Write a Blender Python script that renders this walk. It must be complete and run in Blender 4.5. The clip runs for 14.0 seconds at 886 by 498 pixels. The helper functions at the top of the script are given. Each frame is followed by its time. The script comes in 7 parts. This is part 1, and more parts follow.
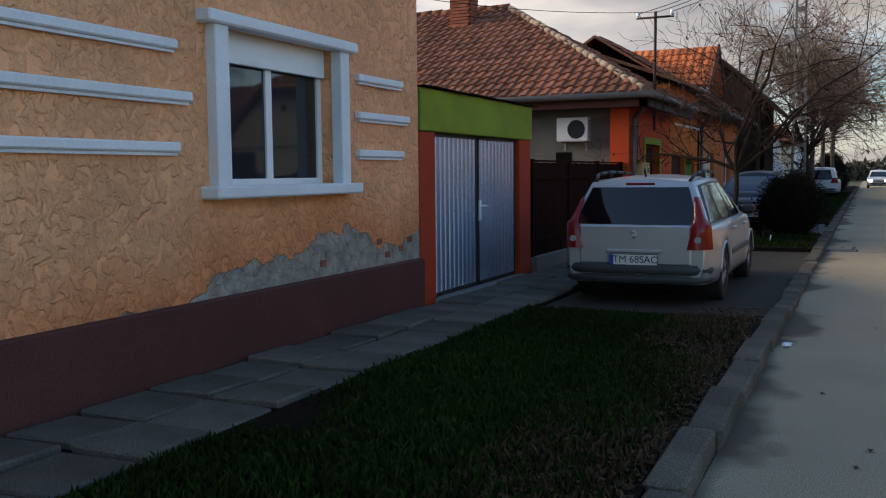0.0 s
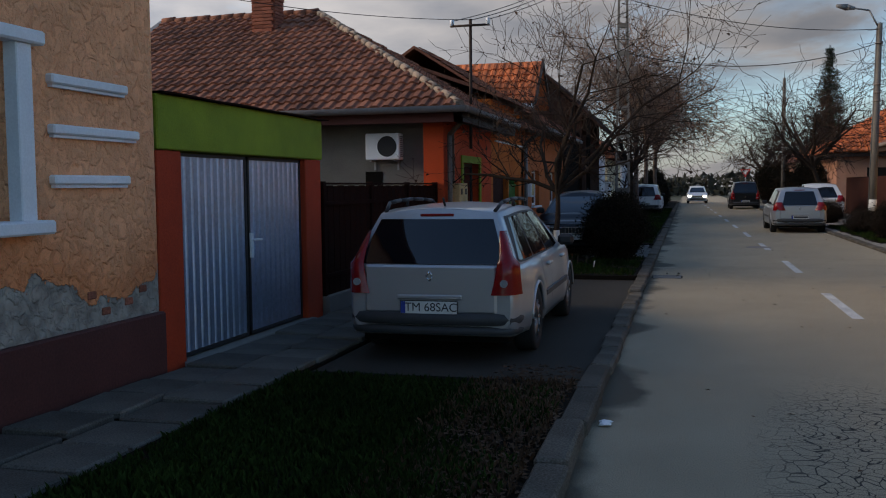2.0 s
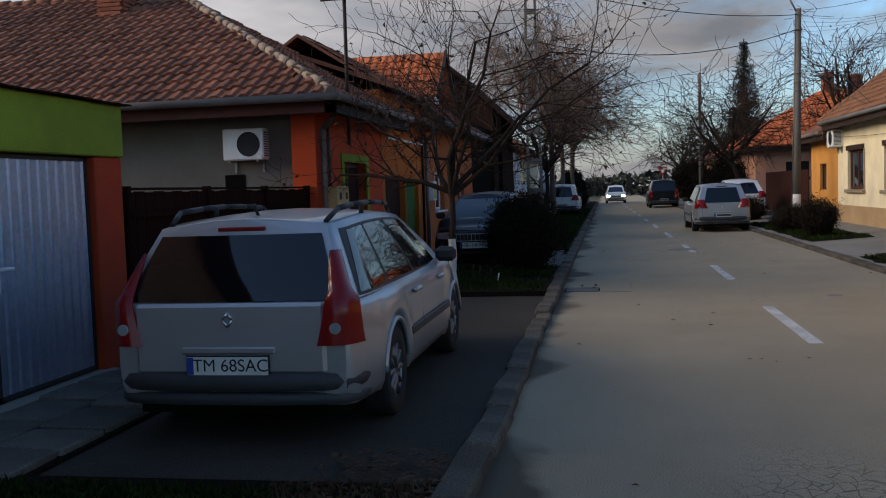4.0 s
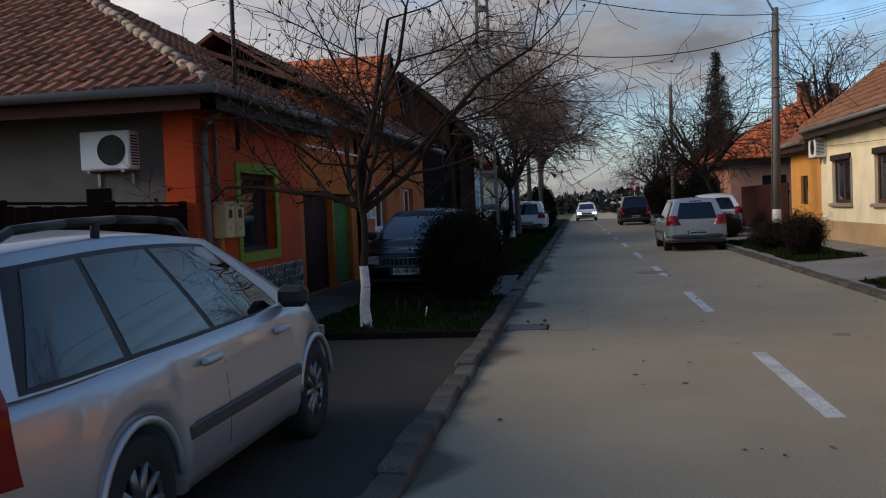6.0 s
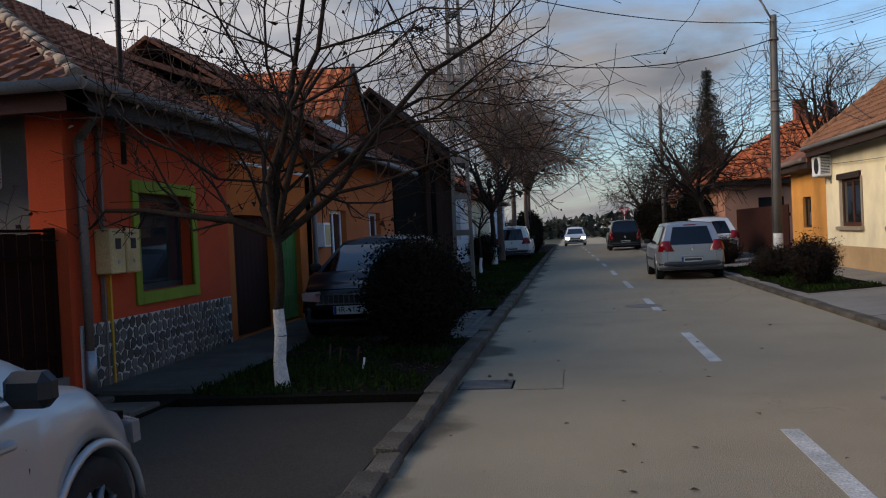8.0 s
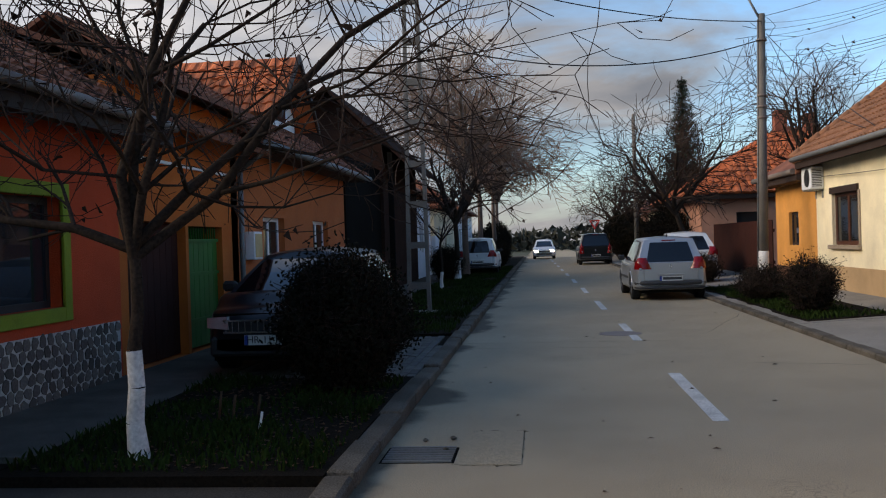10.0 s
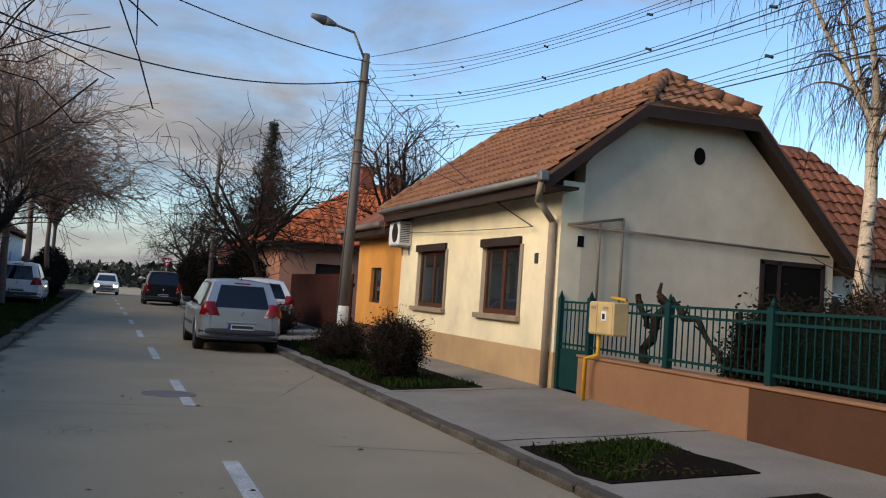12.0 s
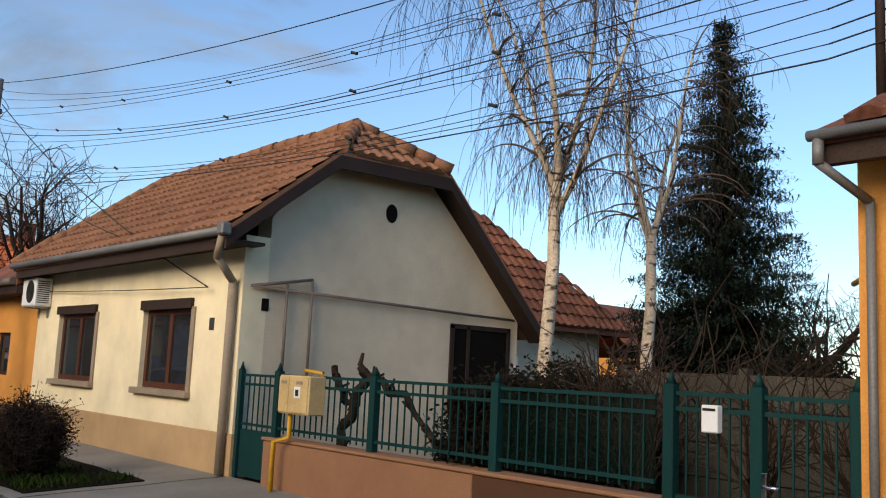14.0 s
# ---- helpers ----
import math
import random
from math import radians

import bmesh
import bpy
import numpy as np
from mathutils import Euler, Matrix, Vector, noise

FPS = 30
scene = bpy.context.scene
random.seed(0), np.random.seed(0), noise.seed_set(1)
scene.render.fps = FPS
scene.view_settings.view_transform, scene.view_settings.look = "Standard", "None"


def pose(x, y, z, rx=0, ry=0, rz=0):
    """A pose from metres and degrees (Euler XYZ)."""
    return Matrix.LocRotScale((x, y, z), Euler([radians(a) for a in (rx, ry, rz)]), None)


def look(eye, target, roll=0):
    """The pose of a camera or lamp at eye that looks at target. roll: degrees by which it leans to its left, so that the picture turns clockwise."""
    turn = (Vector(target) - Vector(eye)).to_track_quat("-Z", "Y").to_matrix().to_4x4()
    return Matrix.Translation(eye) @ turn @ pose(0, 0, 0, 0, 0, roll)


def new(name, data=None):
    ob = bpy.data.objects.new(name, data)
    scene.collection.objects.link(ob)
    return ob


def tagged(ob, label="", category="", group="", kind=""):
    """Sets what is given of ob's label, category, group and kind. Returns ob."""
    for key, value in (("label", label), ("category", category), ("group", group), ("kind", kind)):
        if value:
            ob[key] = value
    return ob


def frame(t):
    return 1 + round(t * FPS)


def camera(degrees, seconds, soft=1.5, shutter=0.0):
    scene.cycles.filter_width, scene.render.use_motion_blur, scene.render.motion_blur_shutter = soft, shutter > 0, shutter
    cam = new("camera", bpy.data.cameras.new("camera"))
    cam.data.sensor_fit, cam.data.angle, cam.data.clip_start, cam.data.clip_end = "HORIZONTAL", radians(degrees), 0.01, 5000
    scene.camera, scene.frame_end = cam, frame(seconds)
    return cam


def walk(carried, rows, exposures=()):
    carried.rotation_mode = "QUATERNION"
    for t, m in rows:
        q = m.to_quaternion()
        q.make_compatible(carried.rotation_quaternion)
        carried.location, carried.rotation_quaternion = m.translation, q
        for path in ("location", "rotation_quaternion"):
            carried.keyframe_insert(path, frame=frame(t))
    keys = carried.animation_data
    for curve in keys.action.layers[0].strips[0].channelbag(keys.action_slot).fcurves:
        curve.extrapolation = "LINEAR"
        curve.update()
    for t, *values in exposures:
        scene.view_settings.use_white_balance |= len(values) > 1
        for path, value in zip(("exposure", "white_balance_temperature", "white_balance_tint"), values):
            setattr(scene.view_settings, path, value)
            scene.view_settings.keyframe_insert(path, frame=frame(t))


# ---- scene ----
cam = camera(51.1, 14.0, soft=1.1)

PATH = [
    (0, (-0.025, -0.273, 1.491), (-0.855, 1.539, 1.33), -0.6),
    (0.5, (-0.077, 0.173, 1.55), (-0.761, 2.047, 1.408), -0.7),
    (1, (-0.107, 0.748, 1.584), (-0.7, 2.653, 1.451), -0.9),
    (1.5, (-0.186, 1.249, 1.607), (-0.729, 3.169, 1.475), -0.7),
    (2, (-0.099, 1.774, 1.618), (-0.607, 3.704, 1.484), -0.6),
    (2.5, (-0.158, 2.408, 1.611), (-0.63, 4.347, 1.475), -0.9),
    (3, (-0.111, 3.037, 1.585), (-0.514, 4.992, 1.453), -1.3),
    (3.2, (-0.115, 3.305, 1.602), (-0.481, 5.267, 1.470), -1.6),
    (5.3, (0.206, 6.314, 1.479), (-0.125, 8.284, 1.379), -2.3),
    (5.5, (0.233, 6.581, 1.488), (-0.08, 8.554, 1.395), -2.3),
    (6, (0.264, 7.227, 1.484), (-0.032, 9.203, 1.396), -2.4),
    (6.5, (0.319, 7.814, 1.473), (0.035, 9.791, 1.386), -2.4),
    (7, (0.355, 8.432, 1.451), (0.081, 10.412, 1.378), -2.6),
    (7.5, (0.41, 8.994, 1.457), (0.133, 10.974, 1.404), -2.7),
    (7.7, (0.424, 9.222, 1.463), (0.147, 11.203, 1.421), -2.7),
    (9.8, (0.476, 11.688, 1.53), (0.246, 13.675, 1.511), -2.4),
    (10, (0.473, 11.878, 1.512), (0.264, 13.867, 1.497), -1.8),
    (10.5, (0.631, 12.406, 1.537), (0.47, 14.399, 1.513), -0.8),
    (11, (0.901, 12.941, 1.582), (0.861, 14.941, 1.558), 0.5),
    (11.5, (0.913, 13.841, 1.49), (1.178, 15.823, 1.515), 2.3),
    (12, (0.868, 14.733, 1.402), (1.54, 16.614, 1.505), 3.9),
    (12.5, (1.036, 15.333, 1.416), (1.967, 17.095, 1.579), 4.0),
    (13, (1.076, 15.776, 1.476), (2.146, 17.454, 1.674), 3.3),
    (13.5, (1.128, 16.047, 1.535), (2.318, 17.638, 1.765), 2.8),
    (14, (1.207, 16.316, 1.56), (2.504, 17.813, 1.829), 2.7),
]
walk(cam, [(t, look(e, g, r)) for t, e, g, r in PATH], [(0, 1.15, 8400, 13), (0.5, 0.85, 8000, 13), (1.2, 0.55, 7800, 13), (3, 0.55, 7500, 13), (7.5, 0.58, 7400, 13), (10, 0.80, 7500, 12), (11.5, 0.95, 7500, 12), (12.5, 0.78, 7600, 12), (14, 0.80, 7700, 12)])

# ---- world, sun, exposure ----
SUN_EL, SUN_AZ = 24.0, -103.0          # degrees; azimuth from +y towards +x
world = bpy.data.worlds.new("world")
scene.world = world
world.use_nodes = True
wn, wl = world.node_tree.nodes, world.node_tree.links
wn.clear()
w_out = wn.new("ShaderNodeOutputWorld")
w_bg = wn.new("ShaderNodeBackground")
w_sky = wn.new("ShaderNodeTexSky")
w_sky.sky_type = "NISHITA"
w_sky.sun_disc = False
w_sky.ozone_density = 2.6
w_sky.dust_density = 0.5
w_sky.sun_elevation = radians(SUN_EL)
w_sky.sun_rotation = radians(SUN_AZ)
w_bg.inputs[1].default_value = 0.13
w_tc = wn.new("ShaderNodeTexCoord")
w_map = wn.new("ShaderNodeMapping")
w_map.inputs["Scale"].default_value = (1.6, 1.6, 5.0)
w_noise = wn.new("ShaderNodeTexNoise")
w_noise.inputs["Scale"].default_value = 1.7
w_noise.inputs["Detail"].default_value = 8
w_noise.inputs["Roughness"].default_value = 0.58
w_noise.inputs["Distortion"].default_value = 0.4
w_ramp = wn.new("ShaderNodeValToRGB")
w_ramp.color_ramp.elements[0].position = 0.45
w_ramp.color_ramp.elements[1].position = 0.68
w_n2 = wn.new("ShaderNodeTexNoise")
w_n2.inputs["Scale"].default_value = 4.0
w_n2.inputs["Detail"].default_value = 6
w_cl = wn.new("ShaderNodeValToRGB")
w_cl.color_ramp.elements[0].position = 0.36
w_cl.color_ramp.elements[0].color = (1.52, 1.76, 2.22, 1)
w_cl.color_ramp.elements[1].position = 0.72
w_cl.color_ramp.elements[1].color = (3.0, 3.12, 3.45, 1)
w_mix = wn.new("ShaderNodeMix")
w_mix.data_type = "RGBA"
wl.new(w_tc.outputs["Generated"], w_map.inputs["Vector"])
wl.new(w_map.outputs[0], w_noise.inputs["Vector"])
wl.new(w_map.outputs[0], w_n2.inputs["Vector"])
# cloud cover thickens up the street and thins out on its right
w_cov = wn.new("ShaderNodeVectorMath")
w_cov.operation = "DOT_PRODUCT"
w_cov.inputs[1].default_value = (-0.36, 0.20, -0.36)
wl.new(w_tc.outputs["Generated"], w_cov.inputs[0])
w_add = wn.new("ShaderNodeMath")
w_add.operation = "ADD"
wl.new(w_noise.outputs["Fac"], w_add.inputs[0])
wl.new(w_cov.outputs["Value"], w_add.inputs[1])
wl.new(w_add.outputs[0], w_ramp.inputs["Fac"])
wl.new(w_n2.outputs["Fac"], w_cl.inputs["Fac"])
wl.new(w_ramp.outputs["Color"], w_mix.inputs["Factor"])
w_tint = wn.new("ShaderNodeVectorMath")
w_tint.operation = "MULTIPLY"
w_tint.inputs[1].default_value = (0.74, 0.93, 1.10)
wl.new(w_sky.outputs["Color"], w_tint.inputs[0])
wl.new(w_tint.outputs[0], w_mix.inputs[6])
# clouds are brighter towards the hidden sun
w_dot = wn.new("ShaderNodeVectorMath")
w_dot.operation = "DOT_PRODUCT"
w_dot.inputs[1].default_value = (math.sin(radians(SUN_AZ)), math.cos(radians(SUN_AZ)), 0.3)
wl.new(w_tc.outputs["Generated"], w_dot.inputs[0])
w_lit = wn.new("ShaderNodeMapRange")
w_lit.inputs["From Min"].default_value, w_lit.inputs["From Max"].default_value = -0.15, 1.0
w_lit.inputs["To Min"].default_value, w_lit.inputs["To Max"].default_value = 0.62, 2.4
wl.new(w_dot.outputs["Value"], w_lit.inputs["Value"])
w_sc = wn.new("ShaderNodeVectorMath")
w_sc.operation = "SCALE"
wl.new(w_cl.outputs["Color"], w_sc.inputs[0])
wl.new(w_lit.outputs[0], w_sc.inputs["Scale"])
wl.new(w_sc.outputs[0], w_mix.inputs[7])
wl.new(w_mix.outputs[2], w_bg.inputs["Color"])
wl.new(w_bg.outputs[0], w_out.inputs["Surface"])

sun = new("sun", bpy.data.lights.new("sun", "SUN"))
sun.data.energy = 1.9
sun.data.angle = radians(40.0)
sun.data.color = (1.0, 0.88, 0.72)
sd = Vector((math.sin(radians(SUN_AZ)) * math.cos(radians(SUN_EL)), math.cos(radians(SUN_AZ)) * math.cos(radians(SUN_EL)), math.sin(radians(SUN_EL))))
sun.matrix_basis = look(sd * 60, (0, 0, 0))


# ---- materials ----
def mat(name, color, rough=0.8, metal=0.0, vary=0.18, scale=6.0, fine=60.0, bump=0.15, stain=0.25, island=False, spec=0.3, coat=0.0, obrand=0.0):
    m = bpy.data.materials.new(name)
    m.use_nodes = True
    n, l = m.node_tree.nodes, m.node_tree.links
    b = n["Principled BSDF"]
    b.inputs["Roughness"].default_value = rough
    b.inputs["Metallic"].default_value = metal
    b.inputs["Specular IOR Level"].default_value = spec
    b.inputs["Coat Weight"].default_value = coat
    tc = n.new("ShaderNodeTexCoord")
    big = n.new("ShaderNodeTexNoise")
    big.inputs["Scale"].default_value = scale * 0.2
    big.inputs["Detail"].default_value = 6
    big.inputs["Roughness"].default_value = 0.65
    sm = n.new("ShaderNodeTexNoise")
    sm.inputs["Scale"].default_value = fine
    sm.inputs["Detail"].default_value = 5
    for t in (big, sm):
        l.new(tc.outputs["Object"], t.inputs["Vector"])
    r1 = n.new("ShaderNodeMapRange")
    r1.inputs["From Min"].default_value, r1.inputs["From Max"].default_value = 0.3, 0.7
    r1.inputs["To Min"].default_value, r1.inputs["To Max"].default_value = 1 - stain, 1 + stain * 0.5
    l.new(big.outputs["Fac"], r1.inputs["Value"])
    r2 = n.new("ShaderNodeMapRange")
    r2.inputs["From Min"].default_value, r2.inputs["From Max"].default_value = 0.3, 0.7
    r2.inputs["To Min"].default_value, r2.inputs["To Max"].default_value = 1 - vary, 1 + vary
    l.new(sm.outputs["Fac"], r2.inputs["Value"])
    mul = n.new("ShaderNodeMath")
    mul.operation = "MULTIPLY"
    l.new(r1.outputs[0], mul.inputs[0])
    l.new(r2.outputs[0], mul.inputs[1])
    last = mul.outputs[0]
    if island or obrand:
        src = n.new("ShaderNodeNewGeometry").outputs["Random Per Island"] if island else n.new("ShaderNodeObjectInfo").outputs["Random"]
        r3 = n.new("ShaderNodeMapRange")
        k = obrand or 0.3
        r3.inputs["To Min"].default_value, r3.inputs["To Max"].default_value = 1 - k, 1 + k
        l.new(src, r3.inputs["Value"])
        m2 = n.new("ShaderNodeMath")
        m2.operation = "MULTIPLY"
        l.new(last, m2.inputs[0])
        l.new(r3.outputs[0], m2.inputs[1])
        last = m2.outputs[0]
    sc = n.new("ShaderNodeVectorMath")
    sc.operation = "SCALE"
    sc.inputs[0].default_value = color[:3]
    l.new(last, sc.inputs["Scale"])
    l.new(sc.outputs[0], b.inputs["Base Color"])
    if bump:
        bp = n.new("ShaderNodeBump")
        bp.inputs["Strength"].default_value = bump
        bp.inputs["Distance"].default_value = 0.01
        l.new(sm.outputs["Fac"], bp.inputs["Height"])
        l.new(bp.outputs[0], b.inputs["Normal"])
    return m


def stucco(name, color, bump=0.9, scale=26.0, wormy=True):
    """Coarse trowelled render: ridges from stretched noise, with broad weathering."""
    m = mat(name, color, 0.9, vary=0.10, scale=5, fine=90, bump=0.0, stain=0.2)
    n, l = m.node_tree.nodes, m.node_tree.links
    b = n["Principled BSDF"]
    tc = n.new("ShaderNodeTexCoord")
    v = n.new("ShaderNodeTexNoise")
    v.inputs["Scale"].default_value = scale
    v.inputs["Detail"].default_value = 4
    v.inputs["Distortion"].default_value = 0.7 if wormy else 0.3
    l.new(tc.outputs["Object"], v.inputs["Vector"])
    rp = n.new("ShaderNodeValToRGB")
    rp.color_ramp.elements[0].position, rp.color_ramp.elements[1].position = 0.42, 0.60
    l.new(v.outputs["Fac"], rp.inputs["Fac"])
    bp = n.new("ShaderNodeBump")
    bp.inputs["Strength"].default_value = bump
    bp.inputs["Distance"].default_value = 0.018 if wormy else 0.012
    l.new(rp.outputs["Color"], bp.inputs["Height"])
    l.new(bp.outputs[0], b.inputs["Normal"])
    if wormy:
        base = b.inputs["Base Color"].links[0].from_socket
        # relief shading put into the base colour, driven by the bump height
        relief_shade = n.new("ShaderNodeMapRange")
        relief_shade.inputs["To Min"].default_value, relief_shade.inputs["To Max"].default_value = 1.03, 0.94
        l.new(rp.outputs["Color"], relief_shade.inputs["Value"])
        sc = n.new("ShaderNodeVectorMath")
        sc.operation = "SCALE"
        l.new(base, sc.inputs[0])
        l.new(relief_shade.outputs[0], sc.inputs["Scale"])
        l.new(sc.outputs[0], b.inputs["Base Color"])
    return m


def sweep(pts, r, seg=6):
    """One closed tube along a line of points: vertices and faces."""
    pts = [Vector(p) for p in pts]
    vs, fs = [], []
    for i, p in enumerate(pts):
        d = (pts[min(i + 1, len(pts) - 1)] - pts[max(i - 1, 0)]).normalized()
        a = d.cross(Vector((0.3, 0.5, 0.81))).normalized()
        b = d.cross(a)
        vs += [p + (a * math.cos(6.2832 * k / seg) + b * math.sin(6.2832 * k / seg)) * r for k in range(seg)]
    for i in range(len(pts) - 1):
        fs += [(i * seg + k, i * seg + (k + 1) % seg, (i + 1) * seg + (k + 1) % seg, (i + 1) * seg + k) for k in range(seg)]
    fs += [tuple(range(seg))[::-1], tuple((len(pts) - 1) * seg + k for k in range(seg))]
    return vs, fs


def glass(name, tint=(0.02, 0.022, 0.025), spec=0.45):
    m = bpy.data.materials.new(name)
    m.use_nodes = True
    b = m.node_tree.nodes["Principled BSDF"]
    b.inputs["Base Color"].default_value = (*tint, 1)
    b.inputs["Roughness"].default_value = 0.03
    b.inputs["Specular IOR Level"].default_value = spec
    return m


def glow(name, color, power):
    m = bpy.data.materials.new(name)
    m.use_nodes = True
    b = m.node_tree.nodes["Principled BSDF"]
    b.inputs["Base Color"].default_value = (*color, 1)
    b.inputs["Emission Color"].default_value = (*color, 1)
    b.inputs["Emission Strength"].default_value = power
    return m


def peeled(name):
    """Peach render that has come off above the plinth, baring grey plaster along an uneven line."""
    m = stucco(name, (0.92, 0.41, 0.205), 1.0, 13)
    n, l = m.node_tree.nodes, m.node_tree.links
    b = n["Principled BSDF"]
    base = b.inputs["Base Color"].links[0].from_socket
    nrm = b.inputs["Normal"].links[0].from_node
    tc = n.new("ShaderNodeTexCoord")
    sep = n.new("ShaderNodeSeparateXYZ")
    l.new(tc.outputs["Object"], sep.inputs[0])
    ns = n.new("ShaderNodeTexNoise")
    ns.inputs["Scale"].default_value = 2.6
    ns.inputs["Detail"].default_value = 7
    ns.inputs["Roughness"].default_value = 0.6
    l.new(tc.outputs["Object"], ns.inputs["Vector"])
    crv = n.new("ShaderNodeFloatCurve")
    c = crv.mapping.curves[0]
    pts = [(0.0, 0.0), (0.515, 0.0), (0.55, 0.07), (0.60, 0.19), (0.665, 0.24), (0.715, 0.27), (0.79, 0.43), (0.86, 0.36), (0.905, 0.19), (0.945, 0.24), (1.0, 0.50)]
    c.points[0].location, c.points[1].location = pts[0], pts[-1]
    for p in pts[1:-1]:
        c.points.new(*p)
    crv.mapping.update()
    ry = n.new("ShaderNodeMapRange")
    ry.inputs["From Min"].default_value, ry.inputs["From Max"].default_value = 0.5, 8.8
    l.new(sep.outputs["Y"], ry.inputs["Value"])
    l.new(ry.outputs[0], crv.inputs["Value"])
    h = n.new("ShaderNodeMath")
    h.operation = "MULTIPLY_ADD"
    l.new(ns.outputs["Fac"], h.inputs[0])
    h.inputs[1].default_value = 0.55
    l.new(crv.outputs[0], h.inputs[2])
    z = n.new("ShaderNodeMath")
    z.operation = "SUBTRACT"
    l.new(h.outputs[0], z.inputs[0])
    l.new(sep.outputs["Z"], z.inputs[1])
    st = n.new("ShaderNodeMapRange")
    st.inputs["From Min"].default_value, st.inputs["From Max"].default_value = -0.295, -0.285
    l.new(z.outputs[0], st.inputs["Value"])
    gn = n.new("ShaderNodeTexNoise")
    gn.inputs["Scale"].default_value = 7
    gn.inputs["Detail"].default_value = 8
    l.new(tc.outputs["Object"], gn.inputs["Vector"])
    gr = n.new("ShaderNodeValToRGB")
    gr.color_ramp.elements[0].position, gr.color_ramp.elements[0].color = 0.3, (0.19, 0.165, 0.14, 1)
    gr.color_ramp.elements[1].position, gr.color_ramp.elements[1].color = 0.7, (0.40, 0.355, 0.30, 1)
    l.new(gn.outputs["Fac"], gr.inputs["Fac"])
    damp = n.new("ShaderNodeMapRange")
    damp.inputs["From Min"].default_value, damp.inputs["From Max"].default_value = -0.85, -0.35
    l.new(z.outputs[0], damp.inputs["Value"])
    dm2 = n.new("ShaderNodeMix")
    dm2.data_type = "RGBA"
    dm2.blend_type = "MULTIPLY"
    l.new(damp.outputs[0], dm2.inputs["Factor"])
    l.new(base, dm2.inputs[6])
    dm2.inputs[7].default_value = (0.80, 0.62, 0.50, 1)
    mx = n.new("ShaderNodeMix")
    mx.data_type = "RGBA"
    l.new(st.outputs[0], mx.inputs["Factor"])
    l.new(dm2.outputs[2], mx.inputs[6])
    l.new(gr.outputs["Color"], mx.inputs[7])
    l.new(mx.outputs[2], b.inputs["Base Color"])
    bp = n.new("ShaderNodeBump")
    bp.invert = True
    bp.inputs["Strength"].default_value = 1.0
    bp.inputs["Distance"].default_value = 0.03
    l.new(st.outputs[0], bp.inputs["Height"])
    l.new(nrm.outputs[0], bp.inputs["Normal"])
    l.new(bp.outputs[0], b.inputs["Normal"])
    return m


